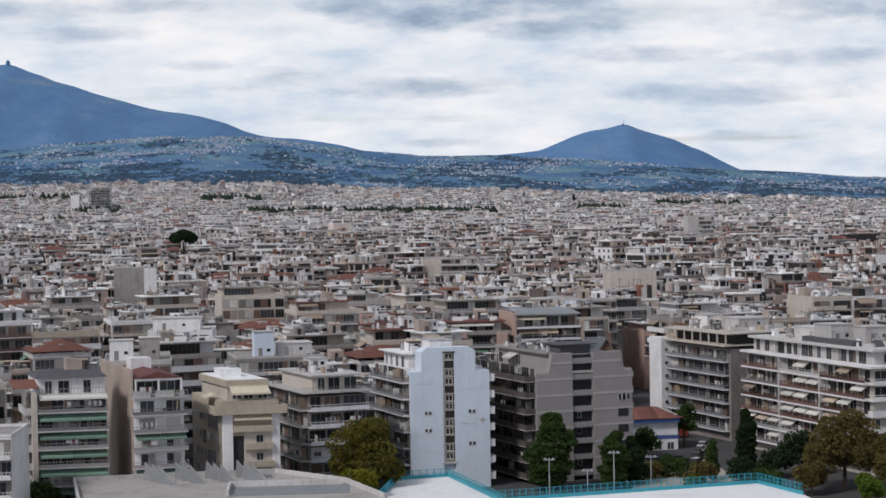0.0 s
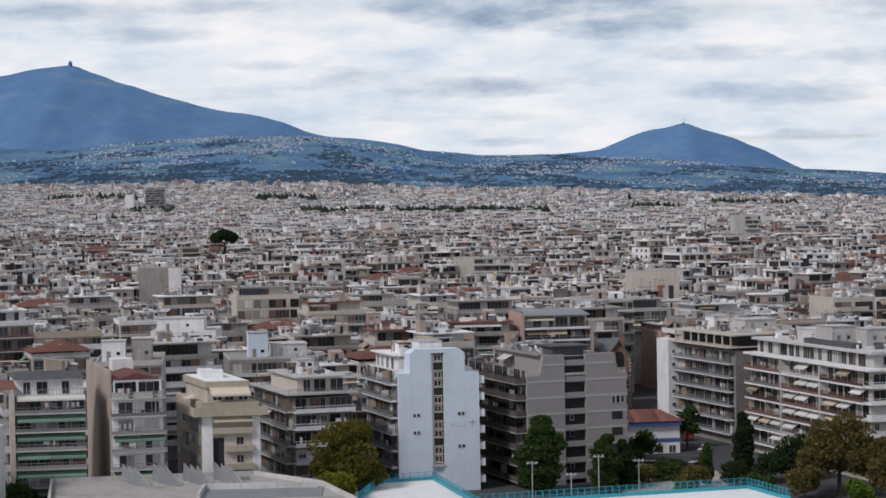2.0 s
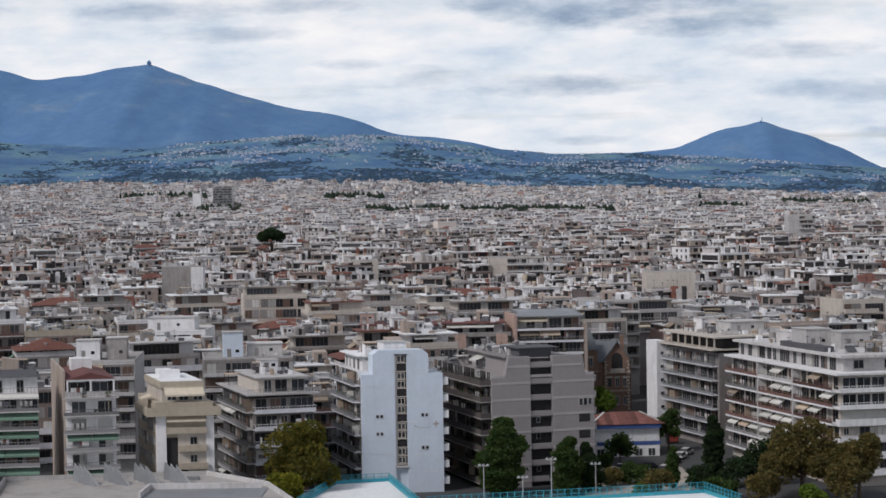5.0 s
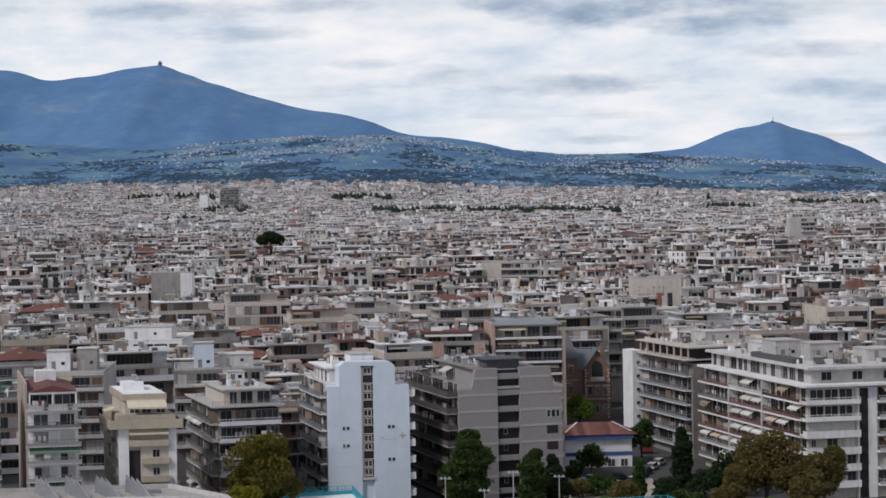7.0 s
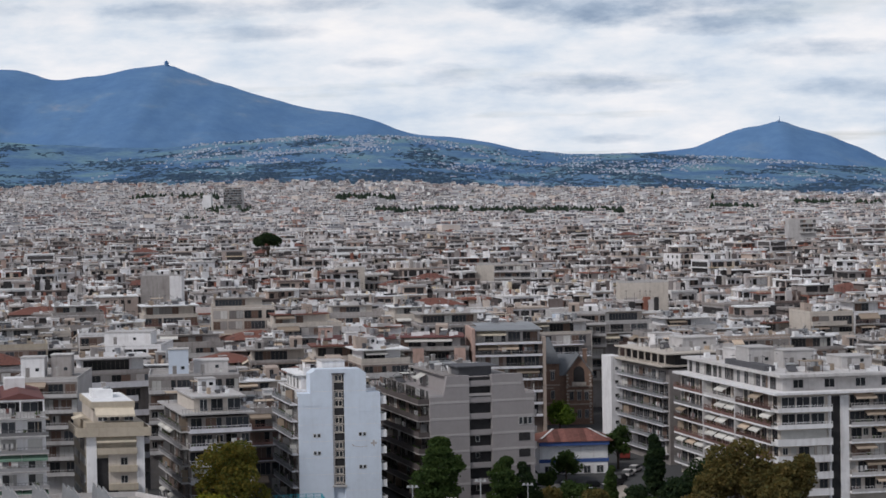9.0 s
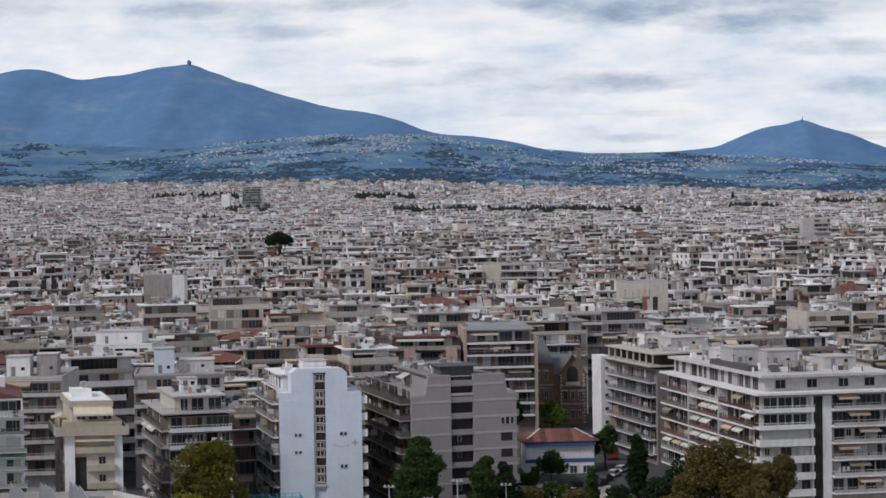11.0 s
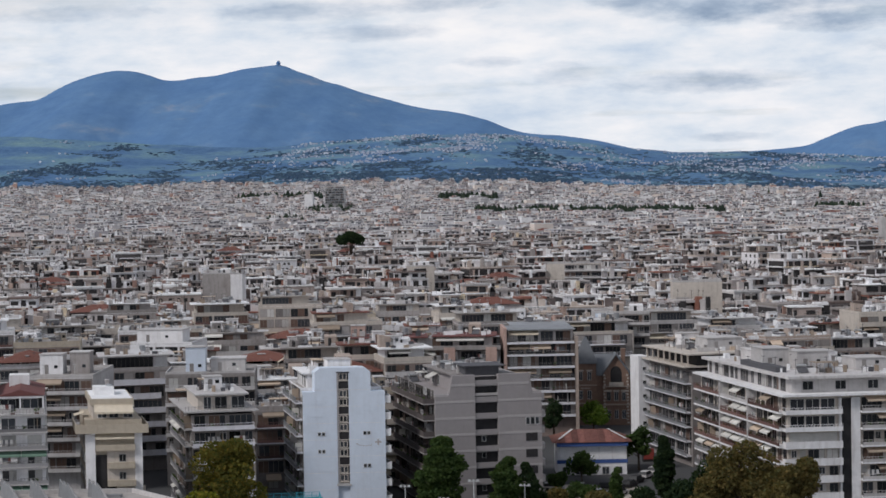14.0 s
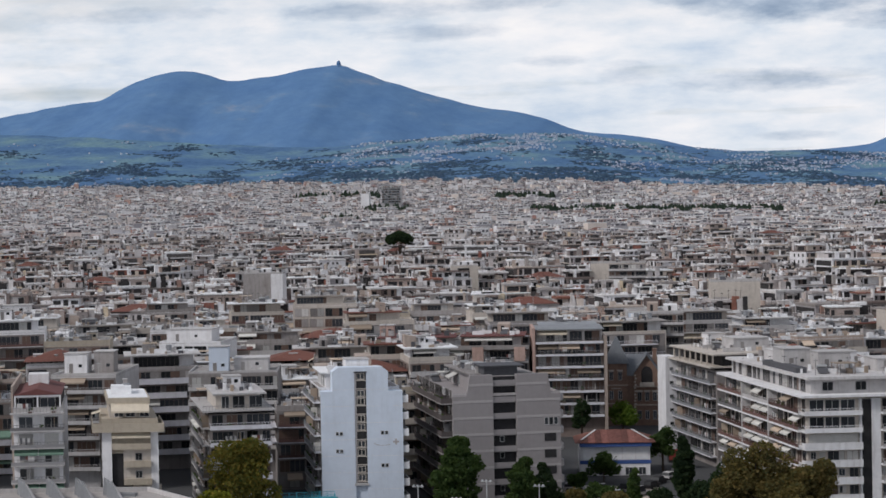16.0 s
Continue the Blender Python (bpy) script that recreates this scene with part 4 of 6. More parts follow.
    for u in (2, 4.5, 7.5, 10.5):
        add_window(r, fl, u, h + 0.3, 1.2, 2.0)
    part("lift_room", hut_mesh(4.2, 4.5, 4.9, "white", "slab"), r, pose(5.2, 3.6, h + 0.6))
    roof_things(r, R, 2, w - 4, 9, d - 3, h + 3.15, 7)
    part("dormer", Build().prism([(1.9, 4.0), (3.2, 4.0), (3.2, 5.0), (1.9, 5.0)], h + 2.9, h + 4.4).mesh("dormer", ["white"]), r)


def brown_grey_block():
    w, d, h = 21.2, 34, 20.5
    r = house_root("apartment_block", "brown-grey apartment block with pale floor bands and stair recess with its shade painted near black", 17.1, 323.6, 21.7)
    a, c = 7.6, 12.0
    shell(r, a - 0.5, d, 0, h, "grey_wall", "body", 0.5, 0)
    part("flank_wall", Build().box(0.0, 0.497, 0.6, d, 0, h - 0.2).mesh("flank_wall", ["dark_brown"]), r, None, "flank wall painted dark brown for its shade")
    part("front_corner", Build().box(0.0, 0.497, 0, 0.6, 0, h).mesh("front_corner", ["grey_wall"]), r)
    shell(r, w - 0.9 - c, d, 0, h, "grey_wall", "wing", c, 0)
    shell(r, c - a, d - 1.0, 0, h + 3.4, "grey_wall", "stair_core", a, 1.0)
    # near-black sheet paints the shade at the back of the recess
    part("stair_recess", Build().box(a, c, 0.95, 0.997, 0, h + 3.4).mesh("stair_recess", ["dark"]), r, None, "stair recess with its shade painted near black")
    part("gable", Build().faces([(2.6, 0, h), (a, 0, h), (a, 0, h + 3.8), (3.4, 0, h + 3.8), (2.6, 1.2, h), (a, 1.2, h), (a, 1.2, h + 3.8), (3.4, 1.2, h + 3.8)],
                                [(0, 1, 2, 3), (7, 6, 5, 4), (3, 2, 6, 7), (0, 3, 7, 4), (1, 5, 6, 2)]).mesh("gable", ["grey_wall"]), r)
    part("gable", Build().faces([(c, 0, h), (w - 2.6, 0, h), (w - 3.2, 0, h + 3.8), (c, 0, h + 3.8), (c, 1.2, h), (w - 2.6, 1.2, h), (w - 3.2, 1.2, h + 3.8), (c, 1.2, h + 3.8)],
                                [(0, 1, 2, 3), (7, 6, 5, 4), (3, 2, 6, 7), (0, 3, 7, 4), (1, 5, 6, 2)]).mesh("gable", ["grey_wall"]), r)
    for k in range(8):
        z = h + 1.8 - FH * k
        s = 3.1 if k == 0 else 0.0
        part("floor_band", Build().box(s, a, -0.05, -0.003, z, z + 0.45).mesh("floor_band", ["grey_band"]), r)
        part("floor_band", Build().box(c, w - 0.9 - s * 0.8, -0.05, -0.003, z, z + 0.45).mesh("floor_band", ["grey_band"]), r)
        part("stair_balcony", shared("stair_bal", lambda: Build().box(0, c - a - 0.02, 0.2, 0.3, 0, 1.0).box(0, c - a - 0.02, 0.3, 0.94, -0.15, 0).mesh("stair_balcony", ["grey_wall"])), r, pose(a + 0.01, 0, z))
        if k in (3, 4, 6):
            add_window(r, pose(0, 0.94, 0), a + 1.4, z - 1.35, 0.8, 1.1)
    for k in range(1, 7):
        z = h - 2.7 - FH * k
        if k == 1:
            add_window(r, pose(0, -0.003, 0), w - 4.0, z, 0.8, 1.4)
            add_window(r, pose(0, -0.003, 0), w - 3.1, z, 0.8, 1.4)
            add_window(r, pose(0, -0.003, 0), w - 2.2, z, 0.8, 1.4)
        else:
            part("shutter", shared("grey_shutter", lambda: Build().box(0, 2.2, -0.06, -0.003, 0, 1.5).mesh("shutter", ["dark"])), r, pose(w - 4.0, 0, z), "closed dark shutter")
    # left flank: deep balconies, their shade painted into dark brown; right flank curved ends
    fm = side_frame("left", w, d)
    for k in range(8):
        z = h - 1.2 - FH * k
        if z > 0.3:
            add_balcony(r, fm, 0.0, z, d - 6.2, 2.1, "solid", "concrete", "dark_brown", 0.9)
            add_balcony(r, fm, d - 6.0, z, 5.6, 2.1, "solid", "concrete", "dark_brown", 0.9)
            dress_floor(r, fm, R, 0.6, d - 0.6, z, 0.4, 0.8)
            balcony_clutter(r, fm, R, 0.6, d - 0.6, z, 1.9)
    part("roof", roof_mesh(w - 0.9, d - 0.2, "roofing", "grey_band", 0.5), r, pose(0, 0.1, h - 0.1))
    fr = side_frame("right", w, d)
    for k in range(7):
        z = h - 1.2 - FH * k
        pts = [(w - 0.9, 0.3)] + [(w - 0.9 + 1.0 * math.sin(t), 1.9 - 1.6 * math.cos(t)) for t in [0.2 * i for i in range(1, 9)]] + [(w - 0.9 + 1.0, 9.0), (w - 0.9, 9.0)]
        part("balcony", Build().prism(pts, z - 0.2, z + 0.95).mesh("balcony", ["grey_band"]), r)
    shell(r, 11, d - 12, h, h + 3.3, "grey_wall", "top_floor", 5.2, 5.2)
    part("top_roof", Build().box(4.4, 16.6, 4.6, d - 6, h + 3.3, h + 3.6).mesh("top_roof", ["concrete"]), r)
    part("lift_room", Build().box(6.6, 13, 3, 9, h + 3.4, h + 5.1).box(6.0, 14.2, 2.2, 9.5, h + 5.1, h + 5.3).mesh("lift_room", ["dark_roof"]), r, None, "dark roof canopy")
    fm2 = pose(5.18, 0, 0) @ side_frame("left", w, d)
    for u in (3, 7, 11, 15):
        add_window(r, fm2, u, h + 0.4, 1.8, 2.1)
    add_awning(r, fm2, 12, h + 2.7, 4.0, "awn_white", 1.8, 0.8)
    roof_things(r, R, 4, 14, 10, d - 7, h + 3.6, 9)
    roof_things(r, R, 1, 10, d - 6, d - 1, h, 5)


def long_block():
    """Long cream block seen along its flank, with glazed upper corner at its near end."""
    w, d, h = 26, 46, 20.6
    r = house_root("apartment_block", "long off-white apartment block with tiers of cluttered balconies", 80.7, 324.9, 15)
    shell(r, w, d, 0, h, "cream")
    fm = side_frame("left", w, d)
    n = 7
    for k in range(n):
        z = h - 0.2 - FH * (k + 1) + 0.4
        if z < 0.3:
            break
        for u, s in ((0.2, 15.0), (15.6, 14.6), (30.6, 15.2)):
            add_balcony(r, fm, u, z, s, 1.6, "half", "white", R.choice(("rail", "planter_red", "planter_red", "slab")), 1.0, 0.35)
            v = u + R.uniform(0.2, 0.8)
            while v < u + s - 1.3:
                q = min(R.choice((1.0, 1.6, 2.0, 2.8)), u + s - v - 0.2)
                add_doors(r, fm, v, z + 0.02, q, R)
                v += q + R.uniform(0.35, 0.9)
            balcony_clutter(r, fm, R, u, u + s, z, 1.6)
        for u in (15.2, 30.2):
            part("fin_wall", shared("fin", lambda: Build().box(0, 0.35, -1.7, 0, 0, FH - 0.4).mesh("fin_wall", ["slab"])), r, fm @ pose(u, 0, z))
        for u in (16.0, 20.8, 25.4):
            if R.random() < (0.75 if k in (1, 2, 3) else 0.3):
                add_awning(r, fm, u, z + 2.6, 4.2, "awn_white", 1.7, 1.0)
        for u in (1.0, 6.0, 10.6, 31.5, 36.2, 41.0):
            if R.random() < 0.3:
                add_awning(r, fm, u, z + 2.6, 4.0, R.choice(("awn_mix", "awn_white", "awn_mix")), 1.6, 0.9)
    # front: glazed corner floors, wide slabs
    ff = side_frame("front", w, d)
    for k in range(6):
        z = h + 0.2 - FH * (k + 1)
        add_balcony(r, ff, -1.0, z, 10.4, 1.6, "solid" if k > 1 else "half", "white", "white", 0.9, 0.35)
        if k in (0, 1):
            for u in (0.4, 3.2, 6.0):
                add_window(r, ff, u, z + 0.2, 2.6, 2.1)
        elif k == 2:
            part("shutter", Build().box(0.3, 9.0, -0.06, -0.003, 0.1, 2.3).mesh("shutter", ["shutter"]), r, pose(0, 0, z), "long closed shutters")
        else:
            dress_floor(r, ff, R, 0.4, 9.2, z, 0.5, 0.4)
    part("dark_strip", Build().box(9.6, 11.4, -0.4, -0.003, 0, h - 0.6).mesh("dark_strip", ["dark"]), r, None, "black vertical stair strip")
    part("strip_fin", Build().box(9.25, 9.6, -0.6, -0.003, 0, h - 0.4).box(11.4, 13.0, -0.6, -0.003, 0, h - 0.4).mesh("strip_fin", ["white"]), r)
    for k in range(6):
        z = h + 0.2 - FH * (k + 1)
        add_balcony(r, ff, 13.0, z, 12.6, 1.6, "half", "white", "slab", 1.0, 0.3)
        dress_floor(r, ff, R, 13.3, 25.4, z, 0.5, 0.7)
        balcony_clutter(r, ff, R, 13.3, 25.4, z, 1.6)
        add_awning(r, ff, 14 + 2 * (k % 3), z + 2.6, 4.0, "awn_mix", 1.6, 0.6)
    part("eaves_slab", Build().box(-1.7, w + 0.5, -1.8, d, h, h + 0.4).mesh("eaves_slab", ["white"]), r)
    # set-back storey with its row of dark doors, flat roof and huts
    shell(r, w - 2.5, d - 2.0, h + 0.4, h + 3.0, "slab", "top_floor", 1.2, 1.2)
    ft = pose(1.18, 0, 0) @ side_frame("left", w, d)
    u = 2.0
    while u < d - 4:
        add_doors(r, ft, u, h + 0.42, R.choice((1.4, 1.8, 2.4)), R)
        u += R.choice((2.6, 3.0, 3.4))
    for u in (2.0, 8.0, 14.0, 19.0):
        add_window(r, pose(1.2, 1.18, h + 0.4), u, 0.5, 2.0, 1.6)
    part("top_roof", Build().box(0.1, w - 0.4, -0.2, d - 0.3, h + 3.0, h + 3.5).mesh("top_roof", ["slab"]), r, None, "broad flat roof slab")
    part("roof_strip", Build().box(1.0, 3.0, 8, 26, h + 3.5, h + 4.5).mesh("roof_strip", ["dark_roof"]), r, None, "dark roof parapet")
    for x, y, a, b, c in ((2, 17, 5, 6, 3.6), (7, 13, 6, 5, 3.2), (12, 20, 5, 5, 2.6), (4, 26, 7, 8, 2.4), (16, 8, 6, 6, 2.2)):
        part("roof_hut", hut_mesh(a, b, c, R.choice(("white", "slab", "white")), "slab"), r, pose(x, y, h + 3.5))
    roof_things(r, R, 2, w - 3, 2, d - 4, h + 3.5, 22)


def tiered_block():
    """The older wing behind it, with a white end wall."""
    w, d, h = 22, 27, 20.4
    r = house_root("apartment_block", "older concrete apartment block with grey balconies and white end wall", 62.6, 377, 23)
    shell(r, w, d, 0, h, "back_wall")
    fm = side_frame("left", w, d)
    for k in range(7):
        z = h - 0.3 - FH * (k + 1) + 0.5
        if z < 0.3:
            break
        for u, s in ((0.4, 8.6), (9.2, 8.6), (18.0, 8.4)):
            add_balcony(r, fm, u, z, s, 1.3, "half", "lilac", "sheet", 1.0)
            dress_floor(r, fm, R, u, u + s, z, 0.5, 0.9)
            balcony_clutter(r, fm, R, u, u + s, z, 1.3)
    end = part("end_wall", Build().box(-2.6, 0, d - 1.5, d + 4, 0, h + 1.0).mesh("end_wall", ["white"]), r, None, "white rendered end wall")
    for k in range(6):
        add_window(r, pose(-2.6, d - 1.5, 0), 0.9, h - 2.2 - FH * k, 0.9, 0.8)
    part("eaves_slab", Build().box(-1.8, w, -0.3, d + 0.4, h + 0.5, h + 0.8).mesh("eaves_slab", ["cream"]), r)
    # near-black storey paints the shaded gap under the roof slab
    shell(r, w - 3, d - 2, h + 0.8, h + 3.1, "dark", "top_floor", 1.6, 1.0)
    part("top_roof", Build().box(-1.0, w, -0.4, d + 0.4, h + 3.1, h + 3.4).mesh("top_roof", ["cream"]), r)
    for i in range(8):
        part("post", shared("terrace_post", lambda: Build().box(-0.6, -0.3, 0, 0.3, 0, 2.3).mesh("post", ["cream"])), r, pose(0, 1 + i * 3.5, h + 0.8))
    part("roof_hut", hut_mesh(8, 7, 2.6, "slab", "slab"), r, pose(6, 6, h + 3.4))
    part("roof_hut", hut_mesh(4, 4, 3.0, "white", "slab"), r, pose(4, 16, h + 3.4))
    roof_things(r, R, 2, w - 3, 2, d - 3, h + 3.4, 10)


# extent, corner, height and number of the odds and ends on each roof
ROOFS = {pediment_block: (7, 18, 0.5, 8, 21.6, 40), grey_balcony_block: (8, 14, 1.5, 3, 22.4, 26), white_block: (9, 11, 2, 6, 25.05, 26), brown_grey_block: (10, 20, 5, 6, 24.1, 40), long_block: (22, 40, 1, 1, 24.1, 110), tiered_block: (18, 22, 1, 1, 23.8, 50)}
for make_block, lean in ((green_awning_block, 11), (pediment_block, 7), (beige_block, 13), (grey_balcony_block, 5), (white_block, 11.5), (brown_grey_block, 2), (long_block, 5.5), (tiered_block, 0)):
    make_block()
    if make_block in ROOFS:
        cw, cd, cx, cy, cz, cn = ROOFS[make_block]
        before = {o.name for o in LATEST[0].children}
        roof_clutter(LATEST[0], R, cw, cd, cz, cn)
        for o in LATEST[0].children:
            if o.name not in before:
                o.matrix_basis = pose(cx, cy, 0)
    if lean:
        skew(LATEST[0], lean)

# ---- the town behind ----
FOOT = []     # taken footprints: centre x, y, half size


def to_grid(x, y):
    return x * math.cos(TH) + y * math.sin(TH), -x * math.sin(TH) + y * math.cos(TH)


def from_grid(u, v):
    return u * math.cos(TH) - v * math.sin(TH), u * math.sin(TH) + v * math.cos(TH)


# kept free: front row, square by the villa, the wide street
KEEP = [(-62, 292, 10), (-48, 298, 11), (-34, 303, 11), (-23, 324, 15), (-2, 332, 17), (24, 345, 18), (85, 356, 30), (66, 392, 24), (80, 340, 20), (40, 352, 16), (44, 372, 15), (46, 392, 16), (36, 446, 19),
        (46, 412, 12), (50, 432, 10), (26, 437, 12), (18, 434, 10), (44, 425, 9), (-12, 422, 15), (4, 424, 15), (29, 388, 14), (22, 404, 12), (34, 404, 9), (8, 406, 8), (41, 492, 11), (-62, 408, 11), (-35, 354, 11), (-62, 344, 11), (59, 554, 9), (-110, 612, 9), (-103, 609, 6), (-106, 592, 9), (-97, 578, 9), (2, 765, 14),
        (-62, 751, 8), (-417, 2112, 18), (-437, 2066, 9), (246, 992, 12), (176, 1187, 12), (-146, 983, 10), (-165, 2000, 40), (-60, 1978, 50), (10, 1978, 50)]


def free(x, y, r):
    return all((x - a) ** 2 + (y - b) ** 2 > (r * 0.6 + c) ** 2 for a, b, c in KEEP)


def in_view(x, y, pad=30):
    return 80 - 0.50 * y - pad < x < 0.262 * y + pad + 12


def fine(y):
    """How much smaller the plots are cut farther up the slope."""
    return 1.0 if y < 800 else 1.0 - 0.00018 * (y - 800)


def plots():
    """Street blocks of the grid, cut into plots: centre, width, depth."""
    rng = random.Random(5)
    out = []
    v = -200.0
    while v < 3300:
        g = fine(v)
        row = rng.uniform(26, 34) * g
        for half in range(2):
            dd = row / 2 - 0.3
            vv = v + half * row / 2 + dd / 2
            u = -1700.0 + rng.uniform(0, 30)
            run = rng.uniform(55, 110)
            while u < 1600:
                ww = rng.uniform(10.0, 19) * g
                x, y = from_grid(u + ww / 2, vv)
                if 338 < y < 2760 and in_view(x, y, 20):
                    out.append((x, y, ww - 0.15, dd))
                u += ww
                run -= ww
                if run < 0:
                    run = rng.uniform(55, 110)
                    u += rng.uniform(9, 13) * g
        v += row + rng.uniform(6, 10) * g
    return out


TOWN_LABELS = {"white": "white", "cream": "cream", "slab": "pale grey", "concrete": "weathered grey", "tan": "tan", "pink": "salmon-coloured", "cool_white": "bluish-white", "beige": "beige"}


def town_house(x, y, w, d, floors, rng):
    wall = rng.choice(("white", "slab", "slab", "cream", "cream", "concrete", "concrete", "tan", "beige", "white", "pink" if rng.random() < 0.4 else "slab"))
    h = floors * FH + 0.8
    zb = land(x, y) - 0.3
    turn = math.degrees(TH) + 9 * bumps(x, y, 0.009) + rng.uniform(-3, 3)
    m = pose(x, y, zb, 0, 0, turn) @ pose(-w / 2, -d / 2, 0)
    root = thing("apartment_block", "%s rendered %d-storey apartment block with flat cluttered roof" % (TOWN_LABELS[wall], floors), "apartment block", m, "apartment blocks of the town")
    shell(root, w, d, 0, h, wall)
    rows = min(floors, 6 if y < 385 else (4 if y < 430 else (3 if y < 470 else 2)))
    style = rng.choice(("half", "solid", "solid", "bars", "half"))
    slab = rng.choice(("slab", "white", "white", "lilac", "cream"))
    rail = slab if style == "solid" else rng.choice(("rail", slab, "planter_red"))
    awn = rng.choice(("awn_mix", "awn_white", "awn_cream", "awn_mix", "awn_green"))
    sides = ("front", "left", "right") if y < 480 else ("front",)
    if y < 480:
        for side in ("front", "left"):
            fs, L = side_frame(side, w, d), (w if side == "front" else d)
            part("back_wall", Build().box(0.3, L - 0.3, -0.02, 0.0, h - FH * rows, h - 0.4).mesh("back_wall", [rng.choice(("back_wall", "rust_wall"))]), root, fs, "stained wall behind the balconies, painted darker for their shade")
    for side in sides:
        fs, L = side_frame(side, w, d), (w if side == "front" else d)
        for k in range(rows if side == "front" else 2):
            z = h - FH * (k + 1)
            if side == "right":
                for u in (2, 7):
                    add_window(root, fs, u, z + 0.9, 1.2, 1.3)
                continue
            if rng.random() < 0.88:
                add_balcony(root, fs, 0.2, z, round(L - rng.choice((0.4, 0.4, 3.0)), 0), 1.5, style, slab, rail)
            u = rng.uniform(0.2, 0.7)
            while u < L - 2.2:
                ww = min(rng.choice((4.0, 5.0, 6.0) if side == "front" else (9.0, 12.0)), L - u - 0.3)
                add_doors(root, fs @ pose(0, -0.02, 0), u, z + 0.02, ww, rng)
                u += ww + rng.choice((0.3, 0.5, 1.2))
            if rng.random() < 0.45:
                add_awning(root, fs, rng.uniform(0.3, 2), z + 2.75, min(L - 2.5, rng.choice((3.0, 4.2, 6.0))), awn, 1.5, rng.choice((0.5, 0.9, 1.2)))
    roof = rng.choice(("roofing", "roofing", "white_roof", "white_roof", "sheet"))
    part("roof", roof_mesh(w, d, roof, wall, rng.choice((0.4, 0.7, 1.0))), root, pose(0, 0, h))
    z = h + 0.06
    r = rng.random()
    if r < 0.62:
        a, b = w - rng.uniform(1.5, 5), d - rng.uniform(3, 6)
        shell(root, a, b, z, z + 2.7, rng.choice((wall, "white", "cream")), "top_floor", 0.6, 2.0)
        add_doors(root, pose(0.6, 1.98, z), 0.5, 0.02, a * rng.uniform(0.5, 0.9), rng)
        if rng.random() < 0.3:
            add_awning(root, pose(0.6, 1.98, z), 0.5, 2.6, min(a - 1, 5.0), awn, 2.0, 0.6)
        e = rng.uniform(0.3, 1.6)
        tm = rng.choice(("slab", "roofing", "white_roof", "white_roof", "terracotta" if rng.random() < 0.5 else "roofing"))
        part("top_roof", Build().box(0.6 - e, 0.6 + a + e, 2 - e * 1.4, 2 + b + 0.2, z + 2.7, z + 2.95).mesh("top_roof", [tm]), root)
        if rng.random() < 0.7:
            part("roof_hut", shared(("hut", wall, int(rng.random() * 3)), lambda: hut_mesh(rng.uniform(2.0, 3.4), rng.uniform(2.5, 4.0), rng.uniform(2.0, 2.7), rng.choice((wall, "white")), "slab")), root,
                 pose(rng.uniform(0.8, max(1, a - 4)), rng.uniform(3, 6), z + 2.95))
        roof_things(root, rng, 1, a, 3, b, z + 2.95, rng.randint(4, 7))
        roof_clutter(root, rng, a, b, z + 2.95, 30)
    else:
        part("roof_hut", shared(("hut", wall, int(rng.random() * 3)), lambda: hut_mesh(rng.uniform(2.0, 3.4), rng.uniform(2.5, 4.0), rng.uniform(2.0, 2.7), rng.choice((wall, "white")), "slab")), root,
             pose(rng.uniform(1, w - 5), rng.uniform(3, max(3.2, d - 5)), z))
        if r > 0.93:
            e = 0.5
            part("hip_roof", Build().faces([(-e, -e, 0), (w + e, -e, 0), (w + e, d + e, 0), (-e, d + e, 0), (d / 2, d / 2, 2.2), (w - d / 2 if w > d + 1 else d / 2 + 0.6, d / 2, 2.2)],
                                           [(0, 1, 5, 4), (1, 2, 5), (2, 3, 4, 5), (3, 0, 4), (3, 2, 1, 0)]).mesh("hip_roof", ["terracotta"]), root, pose(0, 0, h + 1.05), "terracotta hipped roof")
        roof_things(root, rng, 1, w - 1, 1, d - 1, z, rng.randint(5, 9))
        roof_clutter(root, rng, w, d, z, 44)


def height_of(x, y, rng):
    base = 23.3 if y < 700 else 21.5
    h = base + 3.5 * bumps(x, y, 0.012) + rng.uniform(-5.0, 3.6)
    if rng.random() < 0.05:
        h += rng.uniform(2, 5)
    if rng.random() < 0.06:
        h -= rng.uniform(4, 9)
    if y > 1600:
        h -= rng.uniform(0, 8) * min(1, (y - 1600) / 800)
    return max(8, h)


def far_town(boxes_by_band):
    for name, label, b, mats in boxes_by_band:
        tagged(new(name, b.mesh(name, mats)), label, "town", kind="stuff")


